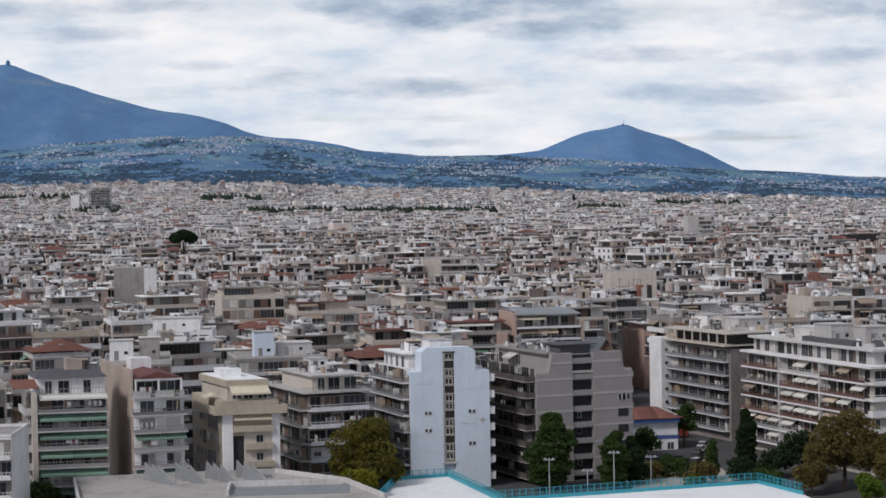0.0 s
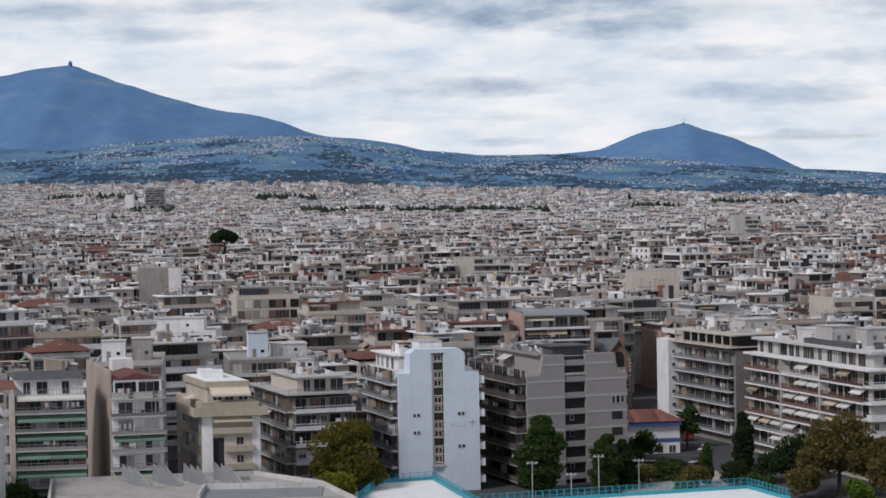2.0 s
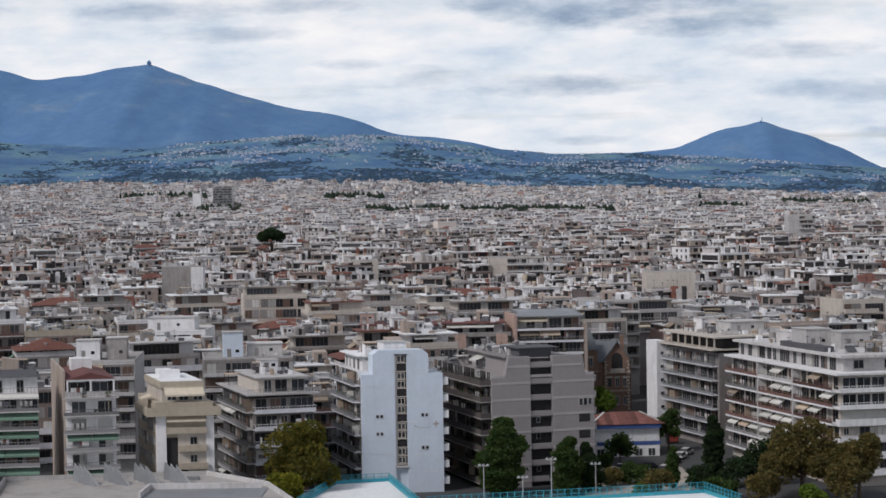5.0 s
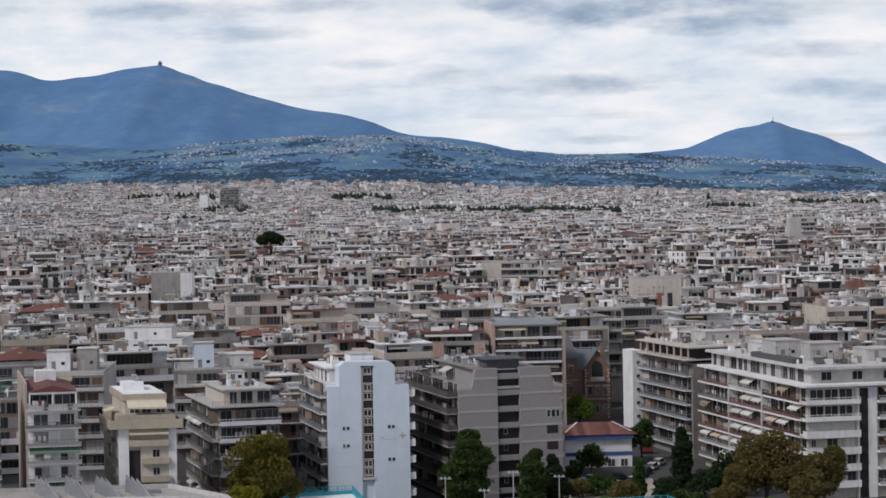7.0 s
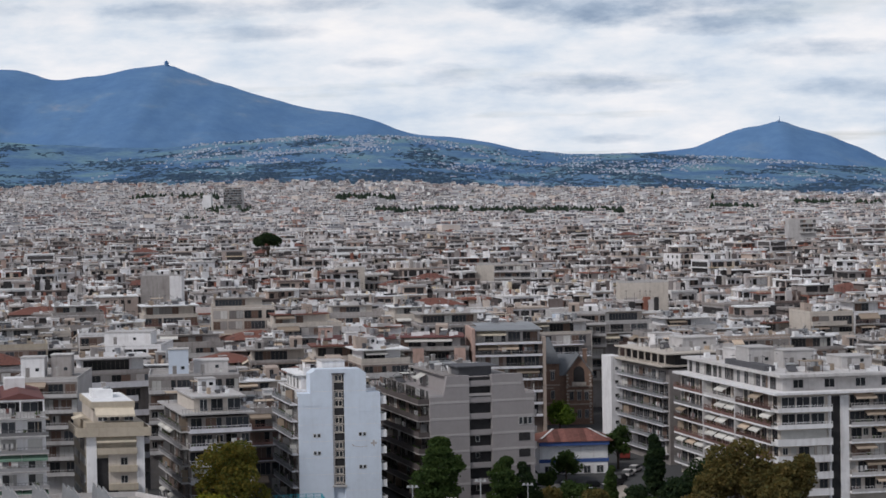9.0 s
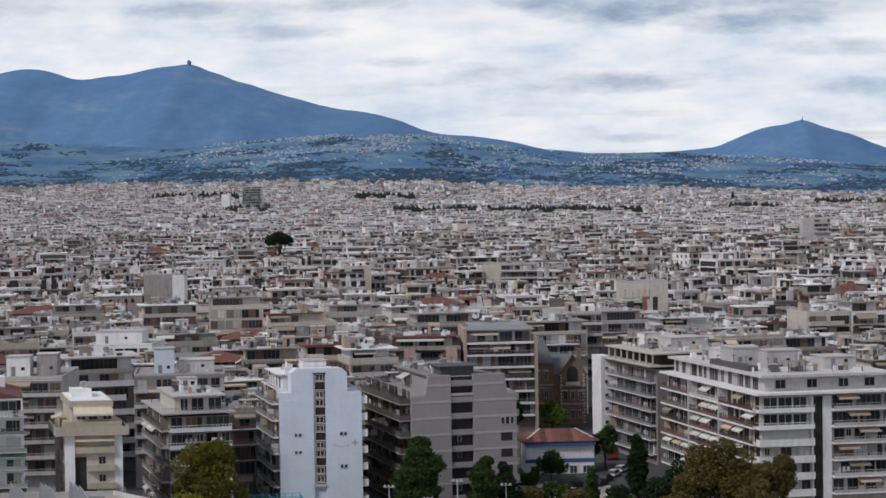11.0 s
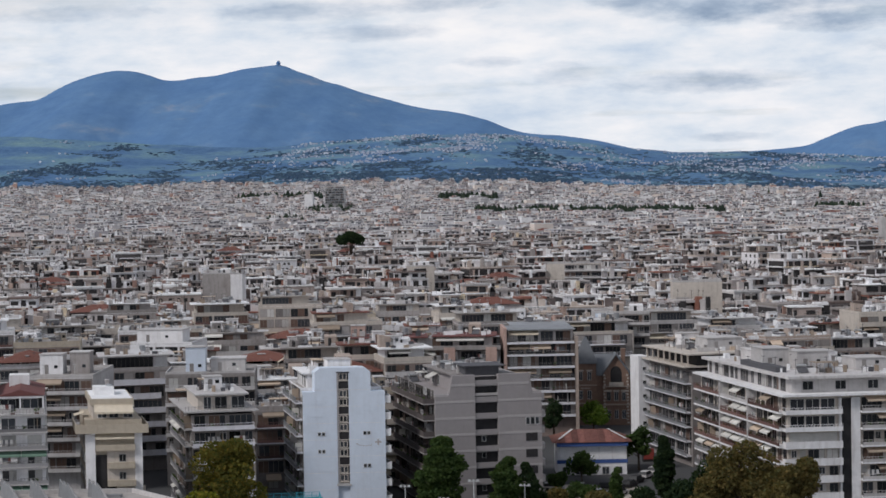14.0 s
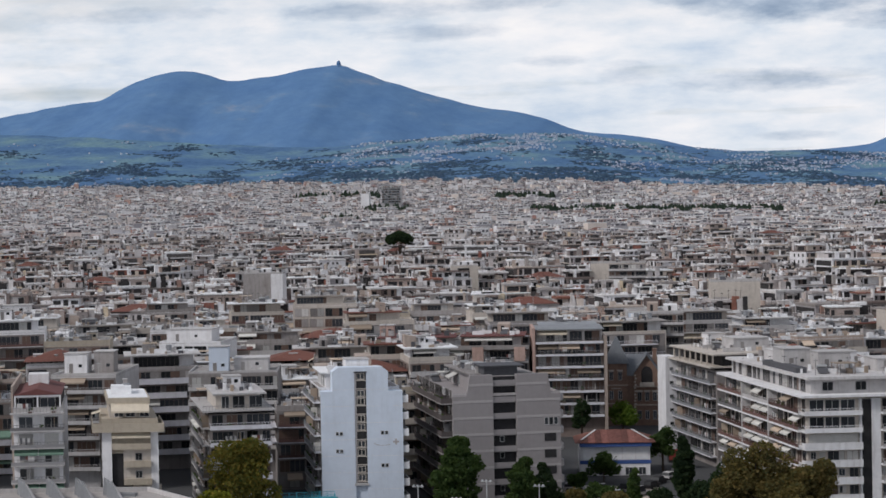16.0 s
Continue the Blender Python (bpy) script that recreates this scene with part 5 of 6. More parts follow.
def far_house(b, x, y, w, d, h, zb, rng, detail, g=1.0):
    """One house of the far town: walls, roof plate, balcony slabs over dark sheets painted for glass and shade, roof
    huts.
    """
    lie = TH + 0.45 * bumps(x, y, 0.0045) + rng.uniform(-0.07, 0.07)
    c, s = math.cos(lie), math.sin(lie)

    def box(x0, x1, y0, y1, z0, z1, k):
        n = len(b.v)
        for zz in (z0, z1):
            for px, py in ((x0, y0), (x1, y0), (x1, y1), (x0, y1)):
                px, py = px - w / 2, py - d / 2
                b.v.append((x + px * c - py * s, y + px * s + py * c, zb + zz * g))
        b.f += [(n + 4, n + 5, n + 6, n + 7), (n, n + 1, n + 5, n + 4), (n + 1, n + 2, n + 6, n + 5), (n + 3, n, n + 4, n + 7)]
        b.s += [k] * 4

    box(0, w, 0, d, -4, h, 0)
    box(-0.2, w + 0.2, -0.2, d + 0.2, h, h + rng.uniform(0.25, 0.8), 1)
    top = h + 0.5
    if rng.random() < 0.72:
        a, q = rng.uniform(0.5, 0.92) * w, rng.uniform(0.4, 0.7) * d
        x0, y0 = rng.uniform(0, w - a), rng.uniform(1.8, max(1.9, d - q))
        box(x0, x0 + a, y0, y0 + q, h, h + 3.0, 0)
        u = x0 + 0.3
        while u < x0 + a - 0.8:
            q2 = rng.uniform(0.9, 4.5)
            box(u, min(u + q2, x0 + a - 0.2), y0 - 0.12, y0, h + rng.choice((0.2, 0.9, 0.9)), h + rng.uniform(2.1, 2.75), 3)
            u += q2 + rng.uniform(0.4, 3.0)
        if rng.random() < 0.6:
            box(x0 - 0.12, x0, y0 + 0.5, y0 + q * 0.8, h + 0.5, h + 2.6, 3)
        e = rng.choice((0.3, 0.6, 1.0, 2.0))
        box(x0 - 0.6, x0 + a + 0.5, y0 - e, y0 + q + 0.2, h + 3.0, h + rng.choice((3.2, 3.35, 3.7)), 1)
        if rng.random() < 0.3:
            u = rng.uniform(x0, x0 + a * 0.5)
            box(u, u + a * 0.45, y0 - e - 0.6, y0 - e + 0.1, h + 2.3, h + 2.95, 2)
        top = h + 3.3
    elif detail >= 1 and rng.random() < 0.13:
        n = len(b.v)
        for px, py, pz in ((-0.5, -0.5, h + 0.6), (w + 0.5, -0.5, h + 0.6), (w + 0.5, d + 0.5, h + 0.6), (-0.5, d + 0.5, h + 0.6), (w * 0.35, d / 2, h + 2.8), (w * 0.65, d / 2, h + 2.8)):
            px, py = px - w / 2, py - d / 2
            b.v.append((x + px * c - py * s, y + px * s + py * c, zb + pz * g))
        b.f += [(n, n + 1, n + 5, n + 4), (n + 1, n + 2, n + 5), (n + 2, n + 3, n + 4, n + 5), (n + 3, n, n + 4)]
        b.s += [4] * 4
    for _ in range(rng.randint(2, 5) if detail < 1 else (rng.randint(8, 14) if detail < 2 else rng.randint(18, 28))):
        a, q = rng.uniform(0.3, 2.2) if rng.random() < 0.8 else rng.uniform(2, 5), rng.uniform(0.4, 2.4)
        x0, y0 = rng.uniform(0, max(0.1, w - a)), rng.uniform(2, max(2.1, d - q))
        box(x0, x0 + a, y0, y0 + q, h, top + rng.uniform(-1.5, 1.5) - (0.4 if a > 2 else 0), rng.choice((0, 0, 2, 2, 1, 1, 3)))
    if detail == 2:
        for _ in range(rng.randint(2, 5)):
            x0, y0 = rng.uniform(0, w), rng.uniform(0, d)
            q = rng.uniform(1.5, 4)
            box(x0, x0 + 0.07, y0, y0 + 0.07, top - 0.3, top + q, 3)
            box(x0 - 0.45, x0 + 0.45, y0, y0 + 0.05, top + q - 0.4, top + q - 0.32, 3)
    if detail >= 1:
        n = 4 if detail == 2 else 3
        kind = rng.random()
        rail = rng.choice((0.25, 0.35, 0.8, 0.95))
        flank = rng.random() < 0.7
        x0, x1 = (0.3, w - 0.3) if kind < 0.6 else (rng.uniform(0.5, 3), w - rng.uniform(0.5, 3))
        for k in range(n):
            z = h - 0.2 - FH * (k + 1)
            if kind < 0.85:
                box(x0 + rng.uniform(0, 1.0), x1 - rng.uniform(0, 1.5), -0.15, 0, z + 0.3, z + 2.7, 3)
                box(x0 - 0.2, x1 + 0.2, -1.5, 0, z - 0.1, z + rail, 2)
                if rng.random() < 0.25:
                    q = rng.uniform(2, 5)
                    u = rng.uniform(x0, max(x0 + 0.1, x1 - q))
                    box(u, u + q, -1.0, 0, z + 1.9, z + 2.6, 2)
                if detail == 2:
                    u = x0 + 1
                    while u < x1 - 1.5:
                        box(u, u + rng.uniform(0.6, 1.6), -0.25, 0, z + 0.2, z + 2.8, 0)
                        u += rng.uniform(2.2, 4.5)
            else:
                u = x0
                while u < x1 - 1.2:
                    box(u, u + 1.2, -0.08, 0, z + 0.9, z + 2.2, 3)
                    u += rng.uniform(2.2, 4)
        if flank:
            for k in range(n):
                z = h - 0.2 - FH * (k + 1)
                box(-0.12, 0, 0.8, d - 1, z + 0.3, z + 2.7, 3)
                box(-1.2, 0, 0.4, d - 0.6, z - 0.1, z + rail, 2)
        else:
            for k in range(n):
                z = h - 0.2 - FH * (k + 1)
                for u in (2.0, 6.0, 10.0):
                    if u < d - 1.5:
                        box(-0.08, 0, u, u + 1.3, z + 0.8, z + 2.3, 3)
                        box(w, w + 0.08, u, u + 1.3, z + 0.8, z + 2.3, 3)


def make_town():
    rng = random.Random(21)
    near, mid, far = Build(), Build(), Build()
    count = 0
    for x, y, w, d in sorted(plots(), key=lambda p: p[1]):
        if not free(x, y, max(w, d) * 0.5):
            continue
        if y > 900 and rng.random() < 0.05 + 0.12 * max(0, bumps(x, y, 0.006)):
            continue
        h = height_of(x, y, rng)
        if y < 530 and count < 185 and in_view(x, y, 14):
            town_house(x, y, w, d, max(3, round((h - 3.5) / FH)), rng)
            count += 1
        else:
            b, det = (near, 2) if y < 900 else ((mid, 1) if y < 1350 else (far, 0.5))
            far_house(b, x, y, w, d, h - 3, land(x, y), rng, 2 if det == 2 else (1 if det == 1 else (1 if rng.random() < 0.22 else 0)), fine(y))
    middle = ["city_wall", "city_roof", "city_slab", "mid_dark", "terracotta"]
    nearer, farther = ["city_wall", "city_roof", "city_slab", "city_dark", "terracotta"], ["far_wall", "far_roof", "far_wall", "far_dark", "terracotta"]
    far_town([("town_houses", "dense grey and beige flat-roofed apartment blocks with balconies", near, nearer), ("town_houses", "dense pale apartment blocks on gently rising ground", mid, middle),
              ("town_houses", "far hazy pale and pinkish houses at the foot of the hills", far, farther)])


make_town()
# ---- landmarks among the houses ----


def plain_block(label, x, y, w, d, ztop, wall, turn=None, rows=4, blank=0.0, bal=True, slab="slab", hut=None, roof="roofing", seed=1, awn=None):
    """A block that stands out of the town; blank: width of windowless wall from its near-left corner."""
    rng = random.Random(seed)
    zb = land(x, y)
    h = ztop - zb
    root = thing("apartment_block", label, "apartment block", pose(x, y, zb, 0, 0, math.degrees(TH) if turn is None else turn), "landmark blocks of the town")
    shell(root, w, d, -1, h, wall)
    fm = side_frame("front", w, d)
    for k in range(rows):
        z = h - FH * (k + 1)
        if blank < w - 2:
            if bal and k == 0 and y < 900:
                part("back_wall", Build().box(blank + 0.1, w - 0.1, -0.02, 0.0, h - FH * rows, h - 0.3).mesh("back_wall", ["back_wall"]), root, None, "stained wall behind the balconies, painted darker for their shade")
            if bal:
                add_balcony(root, fm, blank, z, w - blank, 1.6, "half", slab, slab)
            dress_floor(root, fm @ pose(0, -0.02, 0), rng, blank + 0.2, w, z, 0.5, 0.9)
            if awn and rng.random() < 0.6:
                add_awning(root, fm, blank + rng.uniform(0.2, 3), z + 2.7, min(5.0, w - blank - 2), awn, 1.4, 0.7)
    part("roof", roof_mesh(w, d, roof, slab, 0.5), root, pose(0, 0, h))
    for hx, hy, hw, hd, hh, hm in hut or ():
        part("roof_hut", hut_mesh(hw, hd, hh, hm, "slab"), root, pose(hx, hy, h + 0.06))
    roof_things(root, rng, 1, w - 1, 1, d - 1, h + 0.06, 4)
    return root


r = plain_block("tall white-panelled apartment block with blank side wall and balconies", 33.8, 484, 15, 16, 24.5, "slab", 8, 6, 5.6)
part("panel_wall", Build().box(0, 5.6, -0.3, -0.06, 4, 26).mesh("panel_wall", ["cool_white"]), r, None, "white panelled side wall")
for jx in (-0.02, 2.75, 5.5):
    part("panel_joint", Build().box(jx, jx + 0.14, -0.36, -0.303, 4, 26).mesh("panel_joint", ["grey_band"]), r)
for jz in range(7):
    part("panel_joint", Build().box(0, 5.6, -0.35, -0.302, 5.5 + 3.05 * jz, 5.65 + 3.05 * jz).mesh("panel_joint", ["grey_band"]), r)


def mauve_block():
    """Long shaded balconies with pale edges, a set-back top storey under a grey roof slab."""
    rng = random.Random(3)
    w, d, h, z0 = 16.8, 15, 22.9, land(17, 422)
    r = thing("apartment_block", "mauve-grey apartment block with long shaded balconies and salmon end wall", "apartment block", pose(17.4, 423.0, z0, 0, 0, 10.8), "landmark blocks of the town")
    # brown body painted dark for the shade between the balcony slabs
    shell(r, w, d, 0, h, "rust_wall")
    part("end_wall", Build().box(w - 0.35, w + 0.35, -1.7, d, 0, h + 1.2).mesh("end_wall", ["tan"]), r, None, "narrow tan end wall")
    part("end_wall", Build().box(-0.7, 0.0, -1.7, d, h - 9, h + 3.4).mesh("end_wall", ["pink"]), r, None, "salmon party wall")
    fm = pose(0, 0, 0)
    for k in range(7):
        z = h - 2.93 * k
        add_balcony(r, fm, 0.1, z, w - 0.6, 1.7, "bars", "lilac", "rail", 0.85, 0.45)
        if k:
            dress_floor(r, fm, rng, 0.2, w - 0.4, z, 0.5, 0.95)
            balcony_clutter(r, fm, rng, 0.4, w - 0.6, z, 1.6)
            if k % 2:
                for u, s in ((0.6, 4.8), (5.6, 5.0)) if k != 3 else ((0.6, 6.5), (10.0, 5.6)):
                    add_awning(r, fm, u, z + 2.4, s, "awn_mix", 1.5, 0.9)
    shell(r, w - 1.0, d - 3, h, h + 2.75, "slab", "top_floor", 0.4, 1.6)
    add_doors(r, pose(0, 1.59, h), 0.8, 0.02, 7.0, rng)
    add_doors(r, pose(0, 1.59, h), 8.4, 0.02, 3.0, rng)
    add_doors(r, pose(0, 1.59, h), 12.0, 0.02, 3.6, rng)
    add_awning(r, pose(0, 1.59, h), 0.6, 2.6, 7.2, "awn_cream", 1.8, 0.7)
    part("top_roof", Build().box(-0.2, w - 0.2, -0.2, d, h + 2.75, h + 3.0).faces([(-0.2, -0.2, h + 3.0), (w - 0.2, -0.2, h + 3.0), (w - 1.4, 4, h + 3.9), (1.0, 4, h + 3.9), (1.0, d, h + 3.9), (w - 1.4, d, h + 3.9)], [(0, 1, 2, 3), (3, 2, 5, 4)])
         .mesh("top_roof", ["sheet"]), r, None, "shallow grey metal roof")
    roof_things(r, rng, 1, w - 3, 5, d, h + 3.9, 4)


def salmon_block():
    """Low-lying long block: salmon piers, shaded balconies, brown-edged roof."""
    rng = random.Random(4)
    w, d, h, z0 = 37.0, 14, 21.6, land(0, 420)
    r = thing("apartment_block", "salmon-piered apartment block with shaded balconies and brown roof edge", "apartment block", pose(-20.6, 417.6, z0, 0, 0, 7), "landmark blocks of the town")
    shell(r, w, d, 0, h, "back_wall")
    fm = pose(0, 0, 0)
    for k in range(1, 5):
        z = h - FH * k
        add_balcony(r, fm, 0.2, z, w - 0.4, 1.5, "half", "slab", ("sheet", "rail", "lilac", "sheet")[k - 1], 0.95, 0.4)
        dress_floor(r, fm, rng, 0.2, w - 0.3, z, 0.5, 0.9)
        balcony_clutter(r, fm, rng, 0.5, w - 0.6, z, 1.5)
        for u in (7.0, 17.5, 27.0):
            if rng.random() < 0.6:
                add_awning(r, fm, u + rng.uniform(-1, 1), z + 2.6, 4.2, rng.choice(("awn_white", "awn_mix", "awn_green")), 1.5, 0.8)
    for u in (1.0, 12.6, 23.4, 33.4):
        part("pier", shared("salmon_pier", lambda: Build().box(0, 2.7, -1.75, -0.02, 0, 3.4).mesh("pier", ["pink"])), r, pose(u, 0, h - FH), "salmon rendered pier")
    part("parapet", Build().box(0, w, -1.6, -1.45, h, h + 0.8).box(0, w, -1.6, 0.2, h - 0.25, h).mesh("parapet", ["concrete"]), r, None, "grey terrace parapet")
    shell(r, w - 3, d - 3, h, h + 2.6, "slab", "top_floor", 1.0, 1.4)
    for u, s in ((1.6, 5.0), (8.0, 4.0), (13.0, 6.0), (20.5, 5.0), (27.0, 6.0)):
        add_doors(r, pose(0, 1.39, h), u, 0.02, s, rng)
    add_awning(r, pose(0, 1.39, h), 21.5, 2.6, 11.5, "awn_white", 1.6, 0.5)
    part("top_roof", Build().box(0.4, 19.5, 0.2, d, h + 2.6, h + 2.85).box(20.4, w - 1.0, 0.2, d, h + 2.75, h + 3.0).mesh("top_roof", ["maroon"]), r, None, "brown-edged roof slabs")
    part("roof_hut", hut_mesh(3.4, 3.5, 2.6, "pink", "slab"), r, pose(0.6, 4, h + 2.85))
    roof_things(r, rng, 4, w - 3, 3, d - 1, h + 3.0, 12)
    roof_clutter(r, rng, w - 2, d, h + 3.0, 40)


mauve_block(), salmon_block()
plain_block("white apartment block with a row of three dark windows", -69, 400, 15, 15, 23.0, "white", 4, 5, 3.0, False, "white", [(1, 3, 11, 7, 3.0, "white")], seed=5)
plain_block("brown-grey terrace block with a white roof tank", -42, 346, 18, 15, 21.0, "concrete", 14, 5, 0.0, True, "slab", [(4, 1.5, 4.0, 3.5, 5.2, "cool_white"), (9, 3, 7, 6, 2.6, "slab")], seed=6)
plain_block("pale apartment block with white tank room and dark roof terrace", -66, 333, 13, 22, 21.6, "slab", 10, 6, 0.0, True, "slab", [(1.0, 7, 4.6, 4, 3.9, "white"), (6.8, 8, 4, 4, 4.2, "concrete")], seed=7, awn="awn_mix")
plain_block("tall cream block with a blank weathered wall", 53, 548, 15, 12, 30.0, "cream", 6, 3, 14.5, False, seed=8)
plain_block("tall pale grey tower block with blank wall", -116, 606, 10.5, 12, 32.0, "concrete", 8, 3, 13, False, hut=[(0.5, 1, 5, 5, 1.2, "slab")], seed=9)
plain_block("narrow white tower with plain walls", -105, 604, 4.2, 9, 32.0, "white", 8, 1, 4.2, False, seed=10)
plain_block("pale blank-walled tower with brown balconies beside it", -9, 758, 24, 14, 29.5, "cream", 5, 5, 8.0, True, "slab", seed=12, awn="awn_mix")
plain_block("cream slab block standing above the roofs", -68, 745, 12, 12, 29.5, "cream", 12, 3, 12, False, seed=13)
plain_block("grey high-rise slab with rows of small windows", -429, 2105, 24, 14, 87.0, "slab", 4, 7, 0.0, True, "sheet", seed=14)
plain_block("white silo-like block beside the high-rise", -444, 2060, 10, 12, 77, "white", 4, 2, 12, False, seed=15)
plain_block("dark glass office block", 231, 985, 17, 14, 32.5, "dark", 4, 4, 18, False, "dark", roof="dark_roof", seed=16)
plain_block("pale block standing above the roofs", 168, 1180, 18, 14, 44.0, "slab", 4, 3, 7, True, seed=17)

plain_block("white apartment block with white balcony slabs", -85.5, 262, 19, 14, 16.6, "white", 3, 6, 0.0, True, "white", seed=31)
mast = thing("summit_mast", "thin mast on the cone-shaped mountain top", "mast", pose(491, 4632, 276))
part("pole", Build().tube(0, 0, -4, 12, 1.0, 0.6).mesh("pole", ["mountain"]), mast)
part("hut", Build().box(-5, -1.5, -2, 2, -5, 2).mesh("hut", ["mountain"]), mast)


def villa():
    """Old brick mansion: tower with pyramid roof, steep slate roofs and a gabled front."""
    root = thing("villa", "old brown brick villa with steep grey slate roofs and a tower", "villa", pose(31.6, 446, GROUND, 0, 0, 6))
    shell(root, 14, 13, 0, 12.5, "brick", "body", 0, 0.8)
    shell(root, 5.2, 5.2, 0, 15.6, "brick", "tower", 0.2, 0)
    part("tower_roof", Build().faces([(-0.3, -0.5, 15.6), (5.9, -0.5, 15.6), (5.9, 5.7, 15.6), (-0.3, 5.7, 15.6), (2.5, 2.6, 22.2), (3.1, 2.6, 22.2)],
                                     [(0, 1, 5, 4), (1, 2, 5), (2, 3, 4, 5), (3, 0, 4), (3, 2, 1, 0)]).mesh("tower_roof", ["slate"]), root, None, "grey slate pyramid roof")
    part("gable", Build().faces([(7.2, 0, 0), (13.6, 0, 0), (13.6, 0, 13.2), (10.4, 0, 17.6), (7.2, 0, 13.2), (7.2, 4, 0), (13.6, 4, 0), (13.6, 4, 13.2), (10.4, 4, 17.6), (7.2, 4, 13.2)],
                                [(0, 1, 2, 3, 4), (9, 8, 7, 6, 5), (1, 6, 7, 2), (5, 0, 4, 9)]).mesh("gable", ["brick"]), root)
    for a, b, c in (((6.6, 12.6), (10.4, 18.0), 0), ((14.2, 12.6), (10.4, 18.0), 1)):
        (x0, z0), (x1, z1) = a, b
        part("gable_roof", Build().faces([(x0, -0.7, z0), (x1, -0.7, z1), (x1, 9, z1), (x0, 9, z0), (x0, -0.7, z0 - 0.3), (x1, -0.7, z1 - 0.35), (x1, 9, z1 - 0.35), (x0, 9, z0 - 0.3)],
                                         [(0, 1, 2, 3), (7, 6, 5, 4), (0, 4, 5, 1), (3, 2, 6, 7), (0, 3, 7, 4)]).mesh("gable_roof", ["slate"]), root)
    part("main_roof", Build().faces([(-0.4, 0.6, 12.5), (14.4, 0.6, 12.5), (14.4, 14.2, 12.5), (-0.4, 14.2, 12.5), (4, 7, 17.5), (11, 7, 17.5)], [(0, 1, 5, 4), (1, 2, 5), (2, 3, 4, 5), (3, 0, 4), (3, 2, 1, 0)]).mesh("main_roof", ["slate"]), root)
    # arched gable opening and cornices
    pts = [(9.0, 10.5), (11.8, 10.5)] + [(10.4 + 1.4 * math.cos(t), 13.2 + 1.7 * math.sin(t)) for t in [math.pi * i / 8 for i in range(9)]]
    n = len(pts)
    part("arch_window", Build().faces([(x, -0.06, z) for x, z in pts], [tuple(range(n))]).mesh("arch_window", ["dark"]), root, None, "dark arched window")
    for z in (5.0, 9.6):
        part("cornice", Build().box(7.0, 13.8, -0.3, -0.003, z, z + 0.35).mesh("cornice", ["tan"]), root)
        part("cornice", Build().box(0, 5.6, -0.25, -0.003, z + 0.4, z + 0.7).mesh("cornice", ["tan"]), root)
    for u, z in ((1.0, 11.4), (3.2, 11.4), (1.0, 6.6), (3.2, 6.6), (8.0, 6.2), (9.9, 6.2), (11.8, 6.2), (8.0, 1.6), (9.9, 1.6), (11.8, 1.6)):
        add_window(root, pose(0, -0.003, 0), u, z, 1.0, 2.2)
    for u in (7.3, 13.1):
        for i in range(16):
            part("quoin", shared("quoin", lambda: Build().box(0, 0.5, -0.1, -0.003, 0, 0.42).mesh("quoin", ["cream"])), root, pose(u - (0.15 if i % 2 else 0), 0, 0.4 + i * 0.8))
    for u, z, w in ((0.75, 11.1, 1.5), (2.95, 11.1, 1.5), (7.75, 5.9, 1.5), (9.65, 5.9, 1.5), (11.55, 5.9, 1.5)):
        part("window_head", shared("villa_head", lambda: Build().box(0, 1.5, -0.12, -0.003, 0, 0.35).mesh("window_head", ["cream"])), root, pose(u, 0, z + 2.6))
    part("stone_panel", Build().box(8.9, 11.9, -0.07, -0.003, 9.98, 10.48).box(1.5, 3.9, -0.07, -0.003, 9.2, 9.55).mesh("stone_panel", ["tan"]), root, None, "pale stone panel")
    part("balcony_rail", Build().box(8.6, 12.2, -0.7, -0.58, 10.0, 10.9).box(8.6, 12.2, -0.7, -0.003, 9.78, 9.98).mesh("balcony_rail", ["cream"]), root)
    part("chimney", Build().box(12, 13, 6, 7, 13, 18.5).box(11.9, 13.1, 5.9, 7.1, 18.5, 18.8).mesh("chimney", ["brick"]), root)


